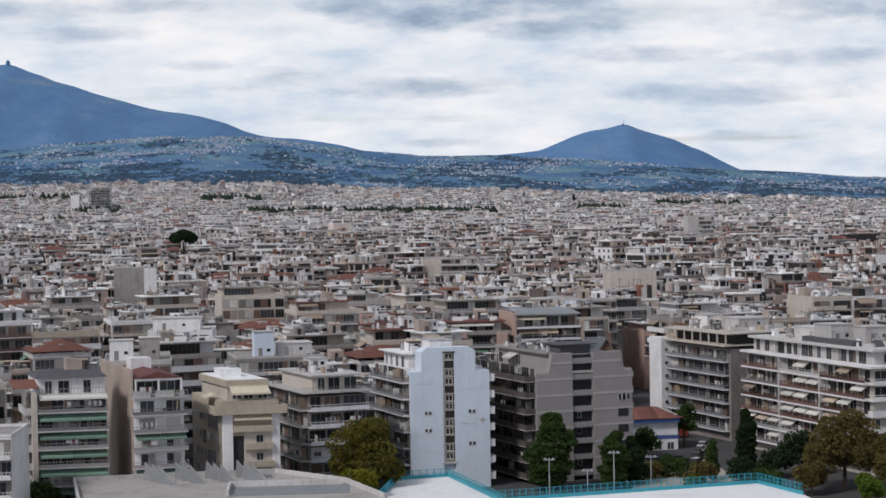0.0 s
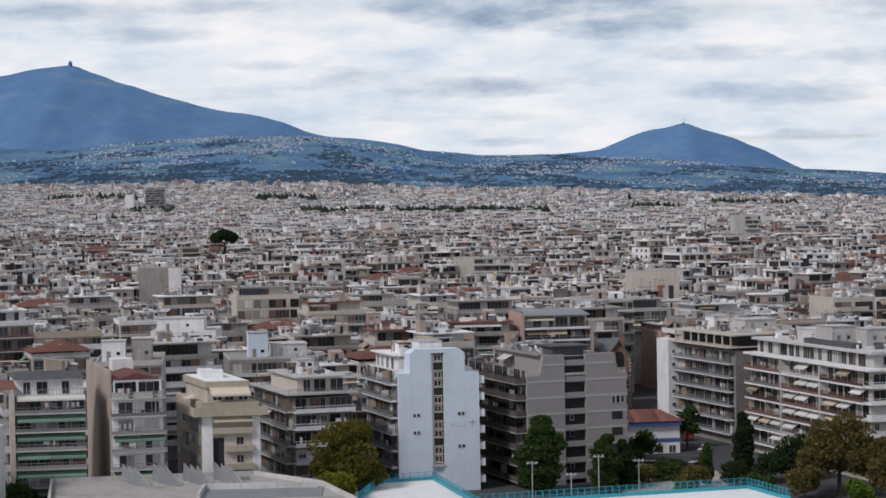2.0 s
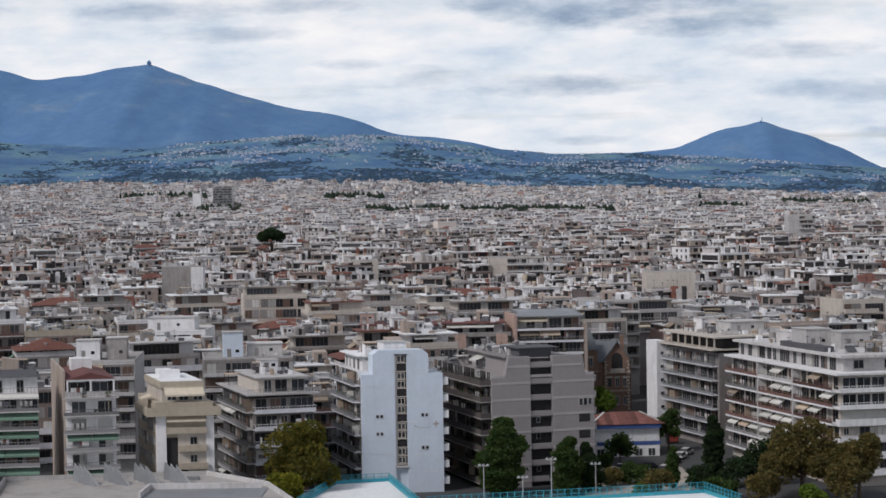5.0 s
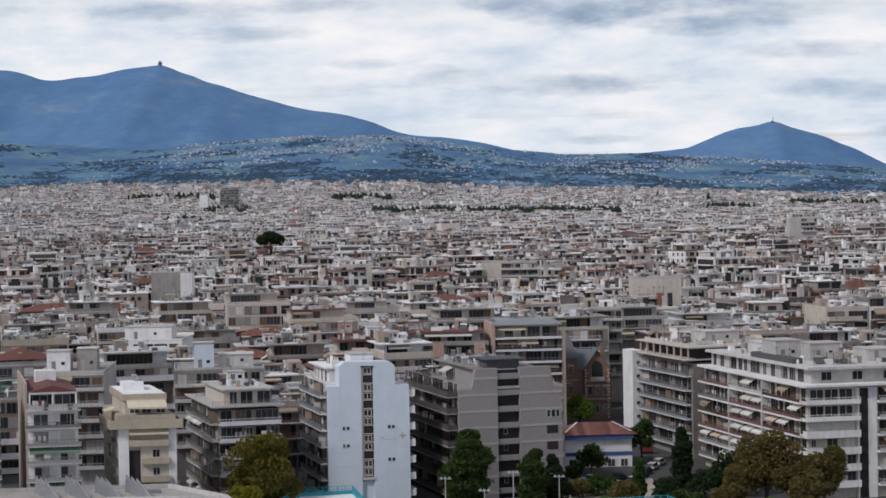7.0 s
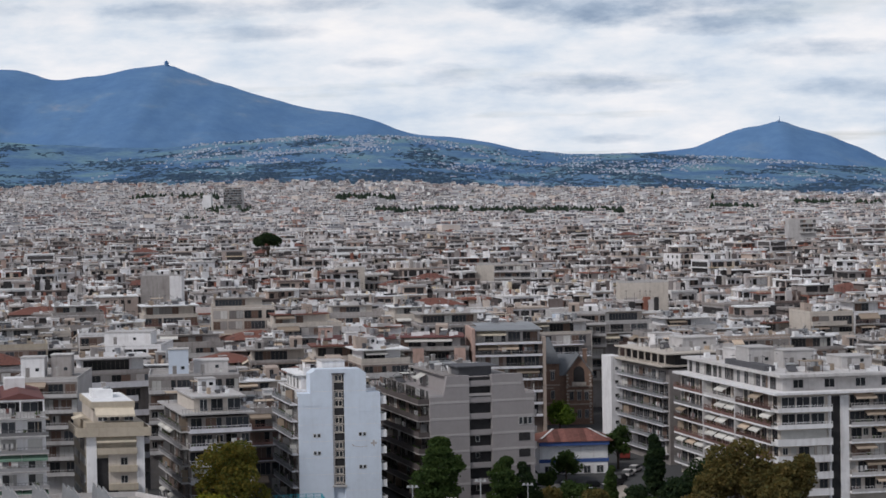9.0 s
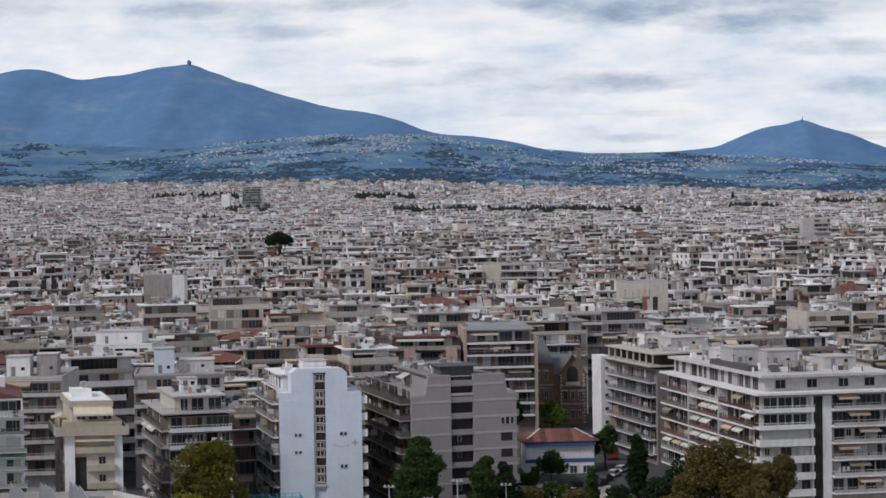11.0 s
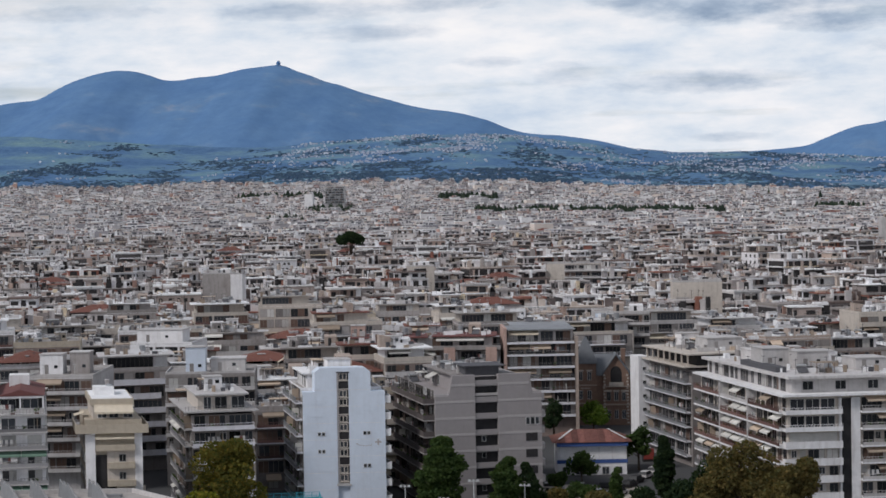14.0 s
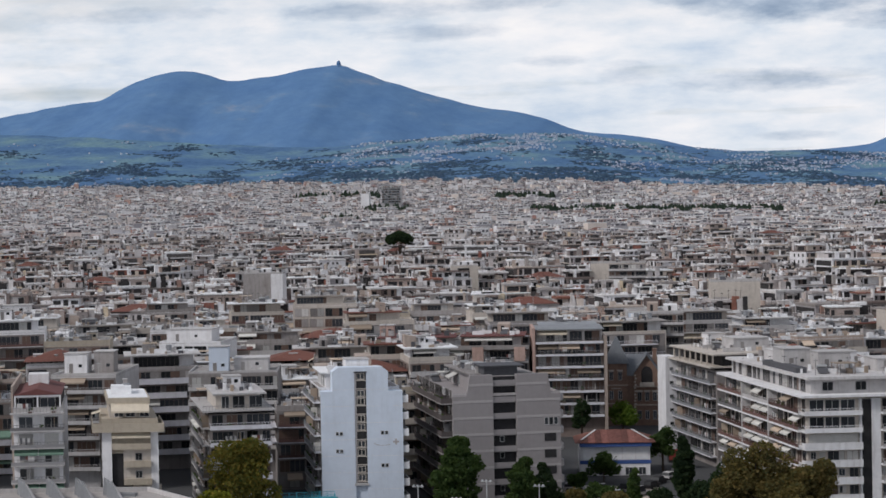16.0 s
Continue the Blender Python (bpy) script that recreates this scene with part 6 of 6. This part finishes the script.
def low_house():
    root = thing("house", "low white house with blue bands and a patched red tin roof", "house", pose(35.4, 364, GROUND - 0.5, 0, 0, 10))
    h = 7.4
    shell(root, 14.2, 9, 0, h, "white")
    for z in (2.9, 6.5):
        part("band", Build().box(-0.15, 14.4, -0.9 if z > 5 else -0.08, -0.003, z, z + 0.75).mesh("band", ["blue_paint"]), root, None, "blue fascia band")
    e = 1.1
    n = 12
    for i in range(n):
        x0, x1 = -e + (14.2 + 2 * e) * i / n, -e + (14.2 + 2 * e) * (i + 1) / n - 0.06
        r0, r1 = min(1.0, min(x0 + e, 14.2 + e - x0) / 4.5), min(1.0, min(x1 + e, 14.2 + e - x1) / 4.5)
        part("roof_sheet", Build().faces([(x0, -e, h), (x1, -e, h), (x1, -e + 5.6 * r1, h + 2.0 * r1), (x0, -e + 5.6 * r0, h + 2.0 * r0), (x0, -e, h - 0.08), (x1, -e, h - 0.08)], [(0, 1, 2, 3), (0, 4, 5, 1)]).mesh("roof_sheet", ["rust_sheet"]), root)
    part("roof", Build().faces([(-e, -e, h - 0.1), (14.2 + e, -e, h - 0.1), (14.2 + e, 9 + e, h), (-e, 9 + e, h), (3.4, 4.5, h + 1.9), (10.8, 4.5, h + 1.9)], [(0, 1, 5, 4), (1, 2, 5), (2, 3, 4, 5), (3, 0, 4), (3, 2, 1, 0)]).mesh("roof", ["terracotta"]), root, None, "red roof")
    for p in ((3.4, -1), (10.8, 1)):
        part("ridge_cap", Build().faces([(p[0] - 0.25, 4.4, h + 2.05), (p[0] + 0.25, 4.4, h + 2.05), (p[0] + p[1] * 3.2 + 0.25, -0.3, h + 0.55), (p[0] + p[1] * 3.2 - 0.25, -0.3, h + 0.55)], [(0, 1, 2, 3)]).mesh("ridge_cap", ["slab"]), root)
    for u in (0.6, 3.3, 6.0, 8.7, 11.4):
        part("panel", Build().box(u, u + 2.4, -0.05, -0.003, 3.8, 6.4).mesh("panel", ["white_roof"]), root, None, "white wall panel")
        add_window(root, pose(0, -0.003, 0), u + 0.4, 0.6, 1.5, 1.6)


def school_roofs():
    """Low grey school roof with four groups of saw-tooth skylights."""
    root = thing("school_roof", "grey flat school roof with saw-tooth skylights and parapets", "school building", pose(-61.5, 283.5, GROUND, 0, 0, 4))
    h = 8.1
    body = Build().prism([(0, 0), (4.5, -26), (50.5, -26), (44.5, -8.5), (33.0, 3.5), (18, 2.0)], 0, h)
    part("body", body.mesh("body", ["roofing"]), root)
    for a, b in (((0, 0), (4.5, -26)), ((44.5, -8.5), (33.0, 3.5)), ((44.5, -8.5), (50.5, -26)), ((18, 2), (33, 3.5)), ((0, 0), (18, 2))):
        (ax, ay), (bx, by) = a, b
        L = math.hypot(bx - ax, by - ay)
        part("parapet", Build().box(0, L, -0.2, 0.2, 0, 0.7).mesh("parapet", ["slab"]), root, pose(ax, ay, h, 0, 0, math.degrees(math.atan2(by - ay, bx - ax))))
    tooth = Build().faces([(0, 0, 0), (2.9, -2.3, 0), (0.2, 0.2, 3.0), (-0.1, 0.6, 0), (0.3, 0.7, 2.8), (3.2, -1.6, 0)], [(3, 4, 5), (0, 2, 4, 3), (2, 1, 5, 4), (0, 3, 5, 1)], 0)
    tooth.faces([(0, 0, 0), (2.9, -2.3, 0), (0.2, 0.2, 3.0)], [(0, 1, 2)], 1)
    me = tooth.mesh("skylight", ["slab", "sheet"])
    for x in (11.5, 16.5, 21.5, 26.5):
        for k in range(3):
            part("skylight", me, root, pose(x + k * 1.3, -0.8 - k * 2.1, h), "grey metal saw-tooth skylight" if k == 0 else "")
    part("roof_kerb", Build().box(26, 44, -11.6, -11.2, h, h + 1.0).box(26, 26.4, -20, -11.6, h, h + 1.0).mesh("roof_kerb", ["slab"]), root)
    part("roof_deck", Build().box(26.4, 45, -20, -11.6, h, h + 0.12).mesh("roof_deck", ["sheet"]), root)
    part("hatch", Build().box(29, 32.5, -2.2, -0.8, h, h + 0.5).mesh("hatch", ["sheet"]), root)


def fence(name, label, pts, z, h):
    """Wire sports fence: teal posts, rails and kick board."""
    root = thing(name, label, "fence", pose(0, 0, z), "court fences")
    for (ax, ay), (bx, by) in zip(pts, pts[1:]):
        L, a = math.hypot(bx - ax, by - ay), math.degrees(math.atan2(by - ay, bx - ax))
        m = pose(ax, ay, 0, 0, 0, a)
        for zz in (0.6, h * 0.55, h - 0.08):
            part("rail", Build().box(0, L, -0.03, 0.03, zz, zz + 0.06).mesh("rail", ["teal"]), root, m)
        part("kick_board", Build().box(0, L, -0.06, 0.06, 0, 0.55).mesh("kick_board", ["teal"]), root, m)
        n = max(1, int(L / 1.2))
        for i in range(n):
            part("post", shared(("fpost", h), lambda: Build().box(-0.05, 0.05, -0.05, 0.05, 0, h).mesh("post", ["teal"])), root, m @ pose(i * L / n, 0, 0))
        b = Build()
        for i in range(int(L / 0.28)):
            b.box(i * 0.28, i * 0.28 + 0.025, -0.01, 0.01, 0.6, h - 0.1)
        tagged(part("wire", b.mesh("wire", ["teal"]), root, m), kind="stuff")


def courts():
    low = [(8.5, 282), (8.5, 286), (54.5, 300.5), (59.8, 287.5), (62, 270), (8, 262)]
    low = low[::-1]
    root = thing("sports_court", "white raised sports court deck above the street", "sports court", pose(0, 0, 0))
    part("deck", Build().prism(low, GROUND, 1.6).mesh("deck", ["white_roof"]), root)
    fence("fence", "teal wire fence round the white sports court", [(8.5, 286), (54.3, 300.3), (59.6, 287.5)], 1.6, 1.9)
    up = [(0.2, 302.5), (-8.5, 299.5), (-12, 272), (9.5, 272)]
    root = thing("court_roof", "white raised court roof with blue edge", "sports court", pose(0, 0, 0))
    part("deck", Build().prism(up, GROUND, 3.4).mesh("deck", ["white_roof"]), root)
    part("edge", Build().prism([(0.25, 302.6), (9.8, 271.9), (10.2, 272), (0.7, 302.8)][::-1], 1.8, 3.9).mesh("edge", ["teal"]), root, None, "blue painted edge")
    fence("fence", "teal wire fence on the raised court roof", [(-12, 272), (-8.5, 299.5), (0.2, 302.5), (9.5, 272)], 3.4, 1.5)


def leaf_cloud(b, rng, lobes, n, size):
    for _ in range(n):
        cx, cy, cz, rx, ry, rz = rng.choice(lobes)
        while True:
            p = Vector((rng.uniform(-1, 1), rng.uniform(-1, 1), rng.uniform(-1, 1)))
            if 0.15 < p.length < 1:
                break
        p = p.normalized() * (p.length ** 0.35) * rng.uniform(0.82, 1.06)
        c = Vector((cx + p.x * rx, cy + p.y * ry, cz + p.z * rz))
        s = size * rng.uniform(0.6, 1.3)
        a, t = rng.uniform(0, 6.28), rng.uniform(-0.9, 0.9)
        u = Vector((math.cos(a) * math.cos(t), math.sin(a) * math.cos(t), math.sin(t))) * s
        w = Vector((rng.uniform(-1, 1), rng.uniform(-1, 1), rng.uniform(-1, 1))).cross(u).normalized() * s * 0.75
        k = u.cross(w).normalized() * s * 0.25
        b.faces([tuple(c - u), tuple(c + w + k), tuple(c + u), tuple(c - w + k)], [(0, 1, 2), (0, 2, 3)])


def limb(b, p0, p1, r0, r1, k=6):
    p0, p1 = Vector(p0), Vector(p1)
    q = (p1 - p0).to_track_quat("Z", "Y")
    vs = [tuple(p + q @ Vector((r * math.cos(6.2832 * i / k), r * math.sin(6.2832 * i / k), 0))) for p, r in ((p0, r0), (p1, r1)) for i in range(k)]
    b.faces(vs, [(i, (i + 1) % k, k + (i + 1) % k, k + i) for i in range(k)])


def tree(label, x, y, ztop, width, leaf, seed, shape="round", n=3500, zb=None, size=0.36):
    rng = random.Random(seed)
    zb = GROUND if zb is None else zb
    h = ztop - zb
    root = thing("tree", label, "tree", pose(x, y, zb), "trees")
    tb = Build()
    limb(tb, (0, 0, -0.2), (0, 0, h * 0.35), 0.035 * h * 0.8, 0.022 * h)
    limb(tb, (0, 0, h * 0.35), (0.2, 0.1, h * 0.75), 0.022 * h, 0.006 * h)
    lobes = []
    R2 = width / 2
    if shape == "column":
        for i in range(9):
            k = (i + 0.6) / 9.2
            r = R2 * (0.45 + 0.6 * math.sin(math.pi * min(1, 0.18 + k * 0.78))) * (1 if k < 0.8 else 0.75)
            lobes.append((rng.uniform(-0.2, 0.2) * R2, rng.uniform(-0.2, 0.2) * R2, h * (0.08 + 0.86 * k), r * 0.85, r * 0.85, h * 0.085))
    elif shape == "umbrella":
        for i in range(14):
            a, q = rng.uniform(0, 6.28), math.sqrt(rng.random())
            lobes.append((q * R2 * 0.75 * math.cos(a), q * R2 * 0.75 * math.sin(a), h - 3.2 - 3.0 * q, R2 * 0.36, R2 * 0.36, 3.0))
    else:
        for i in range(16):
            a, q = rng.uniform(0, 6.28), math.sqrt(rng.random()) * 0.68
            zz = rng.uniform(0.36, 0.86)
            lim = 1 - max(0, zz - 0.55) * 1.5
            s = rng.uniform(0.26, 0.46) * R2
            lobes.append((q * R2 * math.cos(a) * lim, q * R2 * math.sin(a) * lim, h * zz, s, s, s * 0.8))
        lobes.append((0, 0, h * 0.6, R2 * 0.6, R2 * 0.6, h * 0.25))
    for L in lobes[:10]:
        limb(tb, (0, 0, h * rng.uniform(0.25, 0.4)), (L[0] * 0.8, L[1] * 0.8, L[2]), 0.009 * h, 0.003 * h, 5)
    part("trunk", tb.mesh("trunk", ["bark"]), root)
    cb = Build()
    leaf_cloud(cb, rng, lobes, n, size)
    part("crown", cb.mesh("crown", [leaf]), root)


villa(), low_house(), school_roofs(), courts()
for spec in (("plane tree with yellowing olive-green crown", -14.6, 295, 15.9, 16.0, "leaf_autumn", 1, "round", 11000),
             ("small yellow-green tree beside the court", -14.6, 283, 9.4, 8.5, "leaf_yellow", 2, "round", 4200),
             ("dense dark green poplar before the grey block", 19.2, 316, 13.2, 10.0, "leaf_green", 3, "column", 11000),
             ("dark green tree beside the grey block", 31.0, 317, 9.4, 6.6, "leaf_green", 4, "column", 5500),
             ("smaller dark green tree with pointed top", 34.6, 319, 8.2, 4.2, "leaf_dark", 5, "column", 2200),
             ("tall dark column of cypress", 58.4, 334, 11.2, 4.6, "leaf_dark", 6, "column", 7000),
             ("slim green cypress by the car park", 50.2, 324, 6.6, 2.9, "leaf_green", 7, "column", 1800),
             ("broad olive-brown tree with ragged crown", 71.8, 310, 13.2, 17, "leaf_olive", 8, "round", 12000),
             ("broad olive-brown tree, browner on one side", 81.5, 309, 11.5, 13, "leaf_olive", 9, "round", 8000),
             ("low brownish tree before the long block", 78.0, 298, 8.5, 9, "leaf_olive", 10, "round", 3000),
             ("dark round tree at the foot of the long block", 67.2, 328, 7.2, 9, "leaf_dark", 11, "round", 3000),
             ("fresh green young tree", 71.0, 290, 5.5, 6, "leaf_bright", 12, "round", 1800),
             ("green tree before the low house", 41.0, 356, 4.6, 7.5, "leaf_green", 13, "round", 2200),
             ("dark tree beside the low house", 51.5, 372, 8.2, 8.0, "leaf_green", 14, "round", 2600),
             ("bright green tree by the villa", 37.5, 430, 6.6, 10, "leaf_bright", 15, "round", 2600),
             ("dark conifer near the villa", 29.5, 414, 9.5, 6.5, "leaf_dark", 16, "round", 2200),
             ("low shrub by the car park", 43.5, 330, 2.2, 8, "leaf_green", 17, "round", 1800),
             ("olive shrub beside parked cars", 39.0, 326, 1.8, 6, "leaf_olive", 18, "round", 1200),
             ("bright green bush at the pavement", 44.0, 306, 2.4, 4.5, "leaf_bright", 19, "round", 900),
             ("dark bush under the cypress", 55.0, 322, 2.8, 7, "leaf_dark", 20, "round", 1500),
             ("dark green bush beside the school roof", -66.5, 281, 6.6, 11, "leaf_green", 21, "round", 2800),
             ("green tree by the balcony block", 38.0, 340, 3.5, 5, "leaf_green", 23, "round", 1500),
             ("low olive shrub on the forecourt", 47.0, 318, 2.6, 7.5, "leaf_olive", 26, "round", 2200),
             ("dark hedge bush below the balconies", 62.0, 326, 3.4, 8.5, "leaf_dark", 27, "round", 2600),
             ("green hedge bush beside the court", 58.0, 312, 2.4, 8.0, "leaf_green", 28, "round", 2400),
             ("olive bush by the court corner", 65.0, 306, 4.6, 7.5, "leaf_olive", 29, "round", 2600),
             ("dark shrub behind the floodlights", 35.5, 322, 2.6, 6.0, "leaf_dark", 30, "round", 1800),
             ("dark umbrella pine standing over the roofs", -152, 1008, 43.4, 16, "leaf_dark", 22, "umbrella", 3600)):
    lab, tx, ty, tz, tw, lf, sd, shp, cnt = spec
    tree(lab, tx, ty, tz, tw, lf, sd, shp, cnt, land(tx, ty) if ty > 600 else None, 0.7 if ty > 600 else 0.29)


def lamp_post(x, y, z):
    root = thing("floodlight_mast", "grey steel floodlight mast with a crossbar of lamps", "floodlight", pose(x, y, GROUND), "floodlight masts")
    h = z - GROUND
    part("pole", Build().tube(0, 0, 0, h, 0.13, 0.08).mesh("pole", ["steel"]), root)
    part("crossbar", Build().box(-1.0, 1.0, -0.06, 0.06, h - 0.1, h + 0.02).mesh("crossbar", ["steel"]), root)
    for u in (-0.85, -0.2, 0.5):
        part("lamp", shared("flood", lambda: Build().box(0, 0.35, -0.25, 0.0, 0, 0.28).mesh("lamp", ["steel"])), root, pose(u, 0, h + 0.02))


for lx, ly, lz in ((17.4, 292, 7.6), (23.9, 292, 5.6), (28.6, 294, 8.3), (36.0, 303, 6.2)):
    lamp_post(lx, ly, lz)


def car(x, y, turn, paint, label, van=False):
    root = thing("car", label, "car", pose(x, y, GROUND + 0.13 if y < 349 else GROUND + 0.02, 0, 0, turn), "parked cars")
    h = 1.95 if van else 1.45
    b = Build().faces([(-2.1, -0.85, 0.35), (2.1, -0.85, 0.35), (2.1, 0.85, 0.35), (-2.1, 0.85, 0.35), (-2.1, -0.85, 0.85), (2.1, -0.85, 0.8), (2.1, 0.85, 0.8), (-2.1, 0.85, 0.85),
                       (-1.7, -0.7, h), (0.5, -0.7, h), (0.5, 0.7, h), (-1.7, 0.7, h), (-2.0, -0.8, 0.88), (1.2, -0.8, 0.85), (1.2, 0.8, 0.85), (-2.0, 0.8, 0.88)],
                      [(0, 1, 5, 4), (1, 2, 6, 5), (2, 3, 7, 6), (3, 0, 4, 7), (4, 5, 6, 7), (8, 9, 10, 11)])
    part("body", b.mesh("body", [paint]), root)
    part("cabin_glass", Build().faces([(-1.7, -0.7, h - 0.02), (0.5, -0.7, h - 0.02), (0.5, 0.7, h - 0.02), (-1.7, 0.7, h - 0.02), (-2.0, -0.8, 0.86), (1.2, -0.8, 0.84), (1.2, 0.8, 0.84), (-2.0, 0.8, 0.86)],
                                      [(4, 5, 1, 0), (5, 6, 2, 1), (6, 7, 3, 2), (7, 4, 0, 3)]).mesh("cabin_glass", ["car_glass"]), root)
    for u in (-1.3, 1.3):
        for v in (-0.86, 0.66):
            k = 10
            vs = [(u + 0.32 * math.cos(6.2832 * i / k), yy, 0.32 + 0.32 * math.sin(6.2832 * i / k)) for yy in (v, v + 0.2) for i in range(k)]
            part("wheel", Build().faces(vs, [(i, (i + 1) % k, k + (i + 1) % k, k + i) for i in range(k)] + [tuple(range(k)), tuple(range(2 * k - 1, k - 1, -1))]).mesh("wheel", ["dark"]), root)


for cx, cy, ct, paint, lab in ((36.5, 345, 10, "slab", "silver-grey parked hatchback car"), (42.0, 345, 8, "slab", "small pale parked hatchback car"), (47, 346, 5, "dark", "dark blue-grey parked hatchback car"), (49.5, 340, 60, "slab", "pale grey parked delivery van"),
                               (52, 356, 70, "dark", "dark parked car beside the balconies"), (53.5, 362, 72, "slab", "pale parked car beside the balconies"), (51, 350, 68, "dark", "black parked hatchback car outside"),
                               (55, 368, 70, "slab", "pale grey parked hatchback car"), (46, 338, 40, "sheet", "grey parked car on the corner")):
    car(cx, cy, ct, paint, lab, "van" in lab)
tagged(new("pavement", Build().prism([(34, 308), (56, 314), (53, 350), (34, 352)], GROUND - 0.3, GROUND + 0.12).mesh("pavement", ["paving"])), "pale paved forecourt with kerb", "pavement", kind="structure")
stall = thing("street_kiosk", "red street sign board on a kiosk", "kiosk", pose(53.0, 384, GROUND, 0, 0, 12))
part("body", Build().box(-1.2, 1.2, 0, 2, 0, 2.3).mesh("body", ["dark"]), stall)
part("sign", Build().box(-1.1, 1.1, -0.15, -0.003, 0.6, 2.9).mesh("sign", ["red"]), stall, None, "red sign board")


# ---- hillside ----
def band(x, y, k):
    """Uneven belts that run along the slope."""
    return noise.fractal(Vector((x * 0.0035, y * 0.016, k)), 0.8, 2.0, 4)


def hillside():
    rng = random.Random(77)
    hb, tb = Build(), Build()
    n = 0
    while n < 3000:
        x, y = rng.uniform(-1750, 950), rng.uniform(2640, 3492)
        if not in_view(x, y, 40):
            continue
        k = (y - 2600) / 900
        knot = noise.fractal(Vector((x * 0.0075, y * 0.014, 5.1)), 0.7, 2.0, 4)
        belt = band(x, y, 2.2)
        if x < -820:
            dens = 1.2 * max(0, knot - 0.38) * (0.6 if k < 0.5 else 0.25)
        elif x < -150:
            dens = (1.3 if k > 0.55 else 0.22) * max(0, knot + (0.12 if k > 0.72 else -0.12))
        else:
            dens = 0.9 * max(0, knot - 0.02) * (1.0 if k > 0.3 else 0.5)
        if k < 0.22:
            dens *= 0.35
        if rng.random() > dens:
            continue
        n += 1
        w, d, h = rng.uniform(1.8, 4.6), rng.uniform(2.5, 4), rng.uniform(1.2, 2.5)
        if rng.random() < 0.02:
            w, h = w * 2.6, h * 1.4
        z = land(x, y)
        hb.box(x - w / 2, x + w / 2, y - d / 2, y + d / 2, z - 3, z + h, 0, False)
        if rng.random() < 0.6:
            hb.faces([(x - w / 2 - 0.2, y - d / 2 - 0.2, z + h), (x + w / 2 + 0.2, y - d / 2 - 0.2, z + h), (x + w / 2 + 0.2, y + d / 2, z + h), (x - w / 2 - 0.2, y + d / 2, z + h), (x, y, z + h + 0.8)], [(0, 1, 4), (1, 2, 4), (3, 0, 4)], 1)
    tagged(new("hillside_houses", hb.mesh("hillside_houses", ["hill_wall", "hill_roof"])), "pale scattered houses on the wooded hillside, tinted with haze", "houses", kind="stuff")
    for _ in range(62000):
        x, y = rng.uniform(-1750, 950), rng.uniform(2615, 3480)
        if not in_view(x, y, 40):
            continue
        grove = noise.fractal(Vector((x * 0.009, y * 0.011, 2.2)), 0.8, 2.0, 4)
        if rng.random() > lerp(y, [2615, 2720, 2960, 3200], [1.5, 1.25, 0.6, 0.05]) - 1.1 * grove - (0.25 if x < -820 else 0):
            continue
        clump(tb, rng, x, y, land(x, y), rng.uniform(2.5, 6.0), rng.uniform(0.7, 1.9), -0.35)
    tagged(new("hillside_trees", tb.mesh("hillside_trees", ["leaf_hill"])), "dark blue-green trees on the far hillside, tinted with haze", "trees", kind="stuff")


def clump(b, rng, x, y, z, r, h, narrow=0.4):
    """A far tree crown of a few jagged facets."""
    k = 6
    ring = [(x + r * rng.uniform(0.6, 1.1) * math.cos(6.2832 * i / k), y + r * rng.uniform(0.6, 1.1) * math.sin(6.2832 * i / k), z + h * rng.uniform(0.25, 0.65)) for i in range(k)]
    top = (x + rng.uniform(-0.3, 0.3) * r, y, z + h)
    foot = [(px + (x - px) * narrow, py + (y - py) * narrow, z - 2) for px, py, _ in ring]
    vs = ring + [top] + foot
    b.faces(vs, [(i, (i + 1) % k, k) for i in range(k)] + [(k + 1 + i, k + 1 + (i + 1) % k, (i + 1) % k, i) for i in range(k)])


def town_trees():
    rng = random.Random(99)
    b = Build()
    belts = [(-225, -110, 1990, 2015, 60), (-105, 60, 1960, 1995, 90), (-60, 30, 1900, 1910, 15), (170, 230, 2150, 2180, 26), (160, 190, 1500, 1520, 10), (-440, -385, 2040, 2060, 18), (270, 330, 1700, 1730, 14),
             (-620, -500, 2380, 2420, 30), (-330, -250, 2350, 2380, 30), (300, 420, 2400, 2440, 30), (-420, -380, 1780, 1800, 14)]
    for x0, x1, y0, y1, n in belts:
        for _ in range(n * 3):
            x, y = rng.uniform(x0, x1), rng.uniform(y0, y1)
            clump(b, rng, x, y, land(x, y), rng.uniform(4, 7.5), rng.uniform(15, 22))
    for _ in range(420):
        y = rng.uniform(650, 2650)
        x = rng.uniform(80 - 0.5 * y, 0.26 * y)
        clump(b, rng, x, y, land(x, y), rng.uniform(2, 4), rng.uniform(12, 19))
    tagged(new("town_trees", b.mesh("town_trees", ["leaf_far"])), "dark green trees between the town's houses", "trees", kind="stuff")


hillside(), town_trees()
tower = thing("summit_tower", "small round tower and mast on the mountain top", "tower", pose(-1149, 4596, 455))
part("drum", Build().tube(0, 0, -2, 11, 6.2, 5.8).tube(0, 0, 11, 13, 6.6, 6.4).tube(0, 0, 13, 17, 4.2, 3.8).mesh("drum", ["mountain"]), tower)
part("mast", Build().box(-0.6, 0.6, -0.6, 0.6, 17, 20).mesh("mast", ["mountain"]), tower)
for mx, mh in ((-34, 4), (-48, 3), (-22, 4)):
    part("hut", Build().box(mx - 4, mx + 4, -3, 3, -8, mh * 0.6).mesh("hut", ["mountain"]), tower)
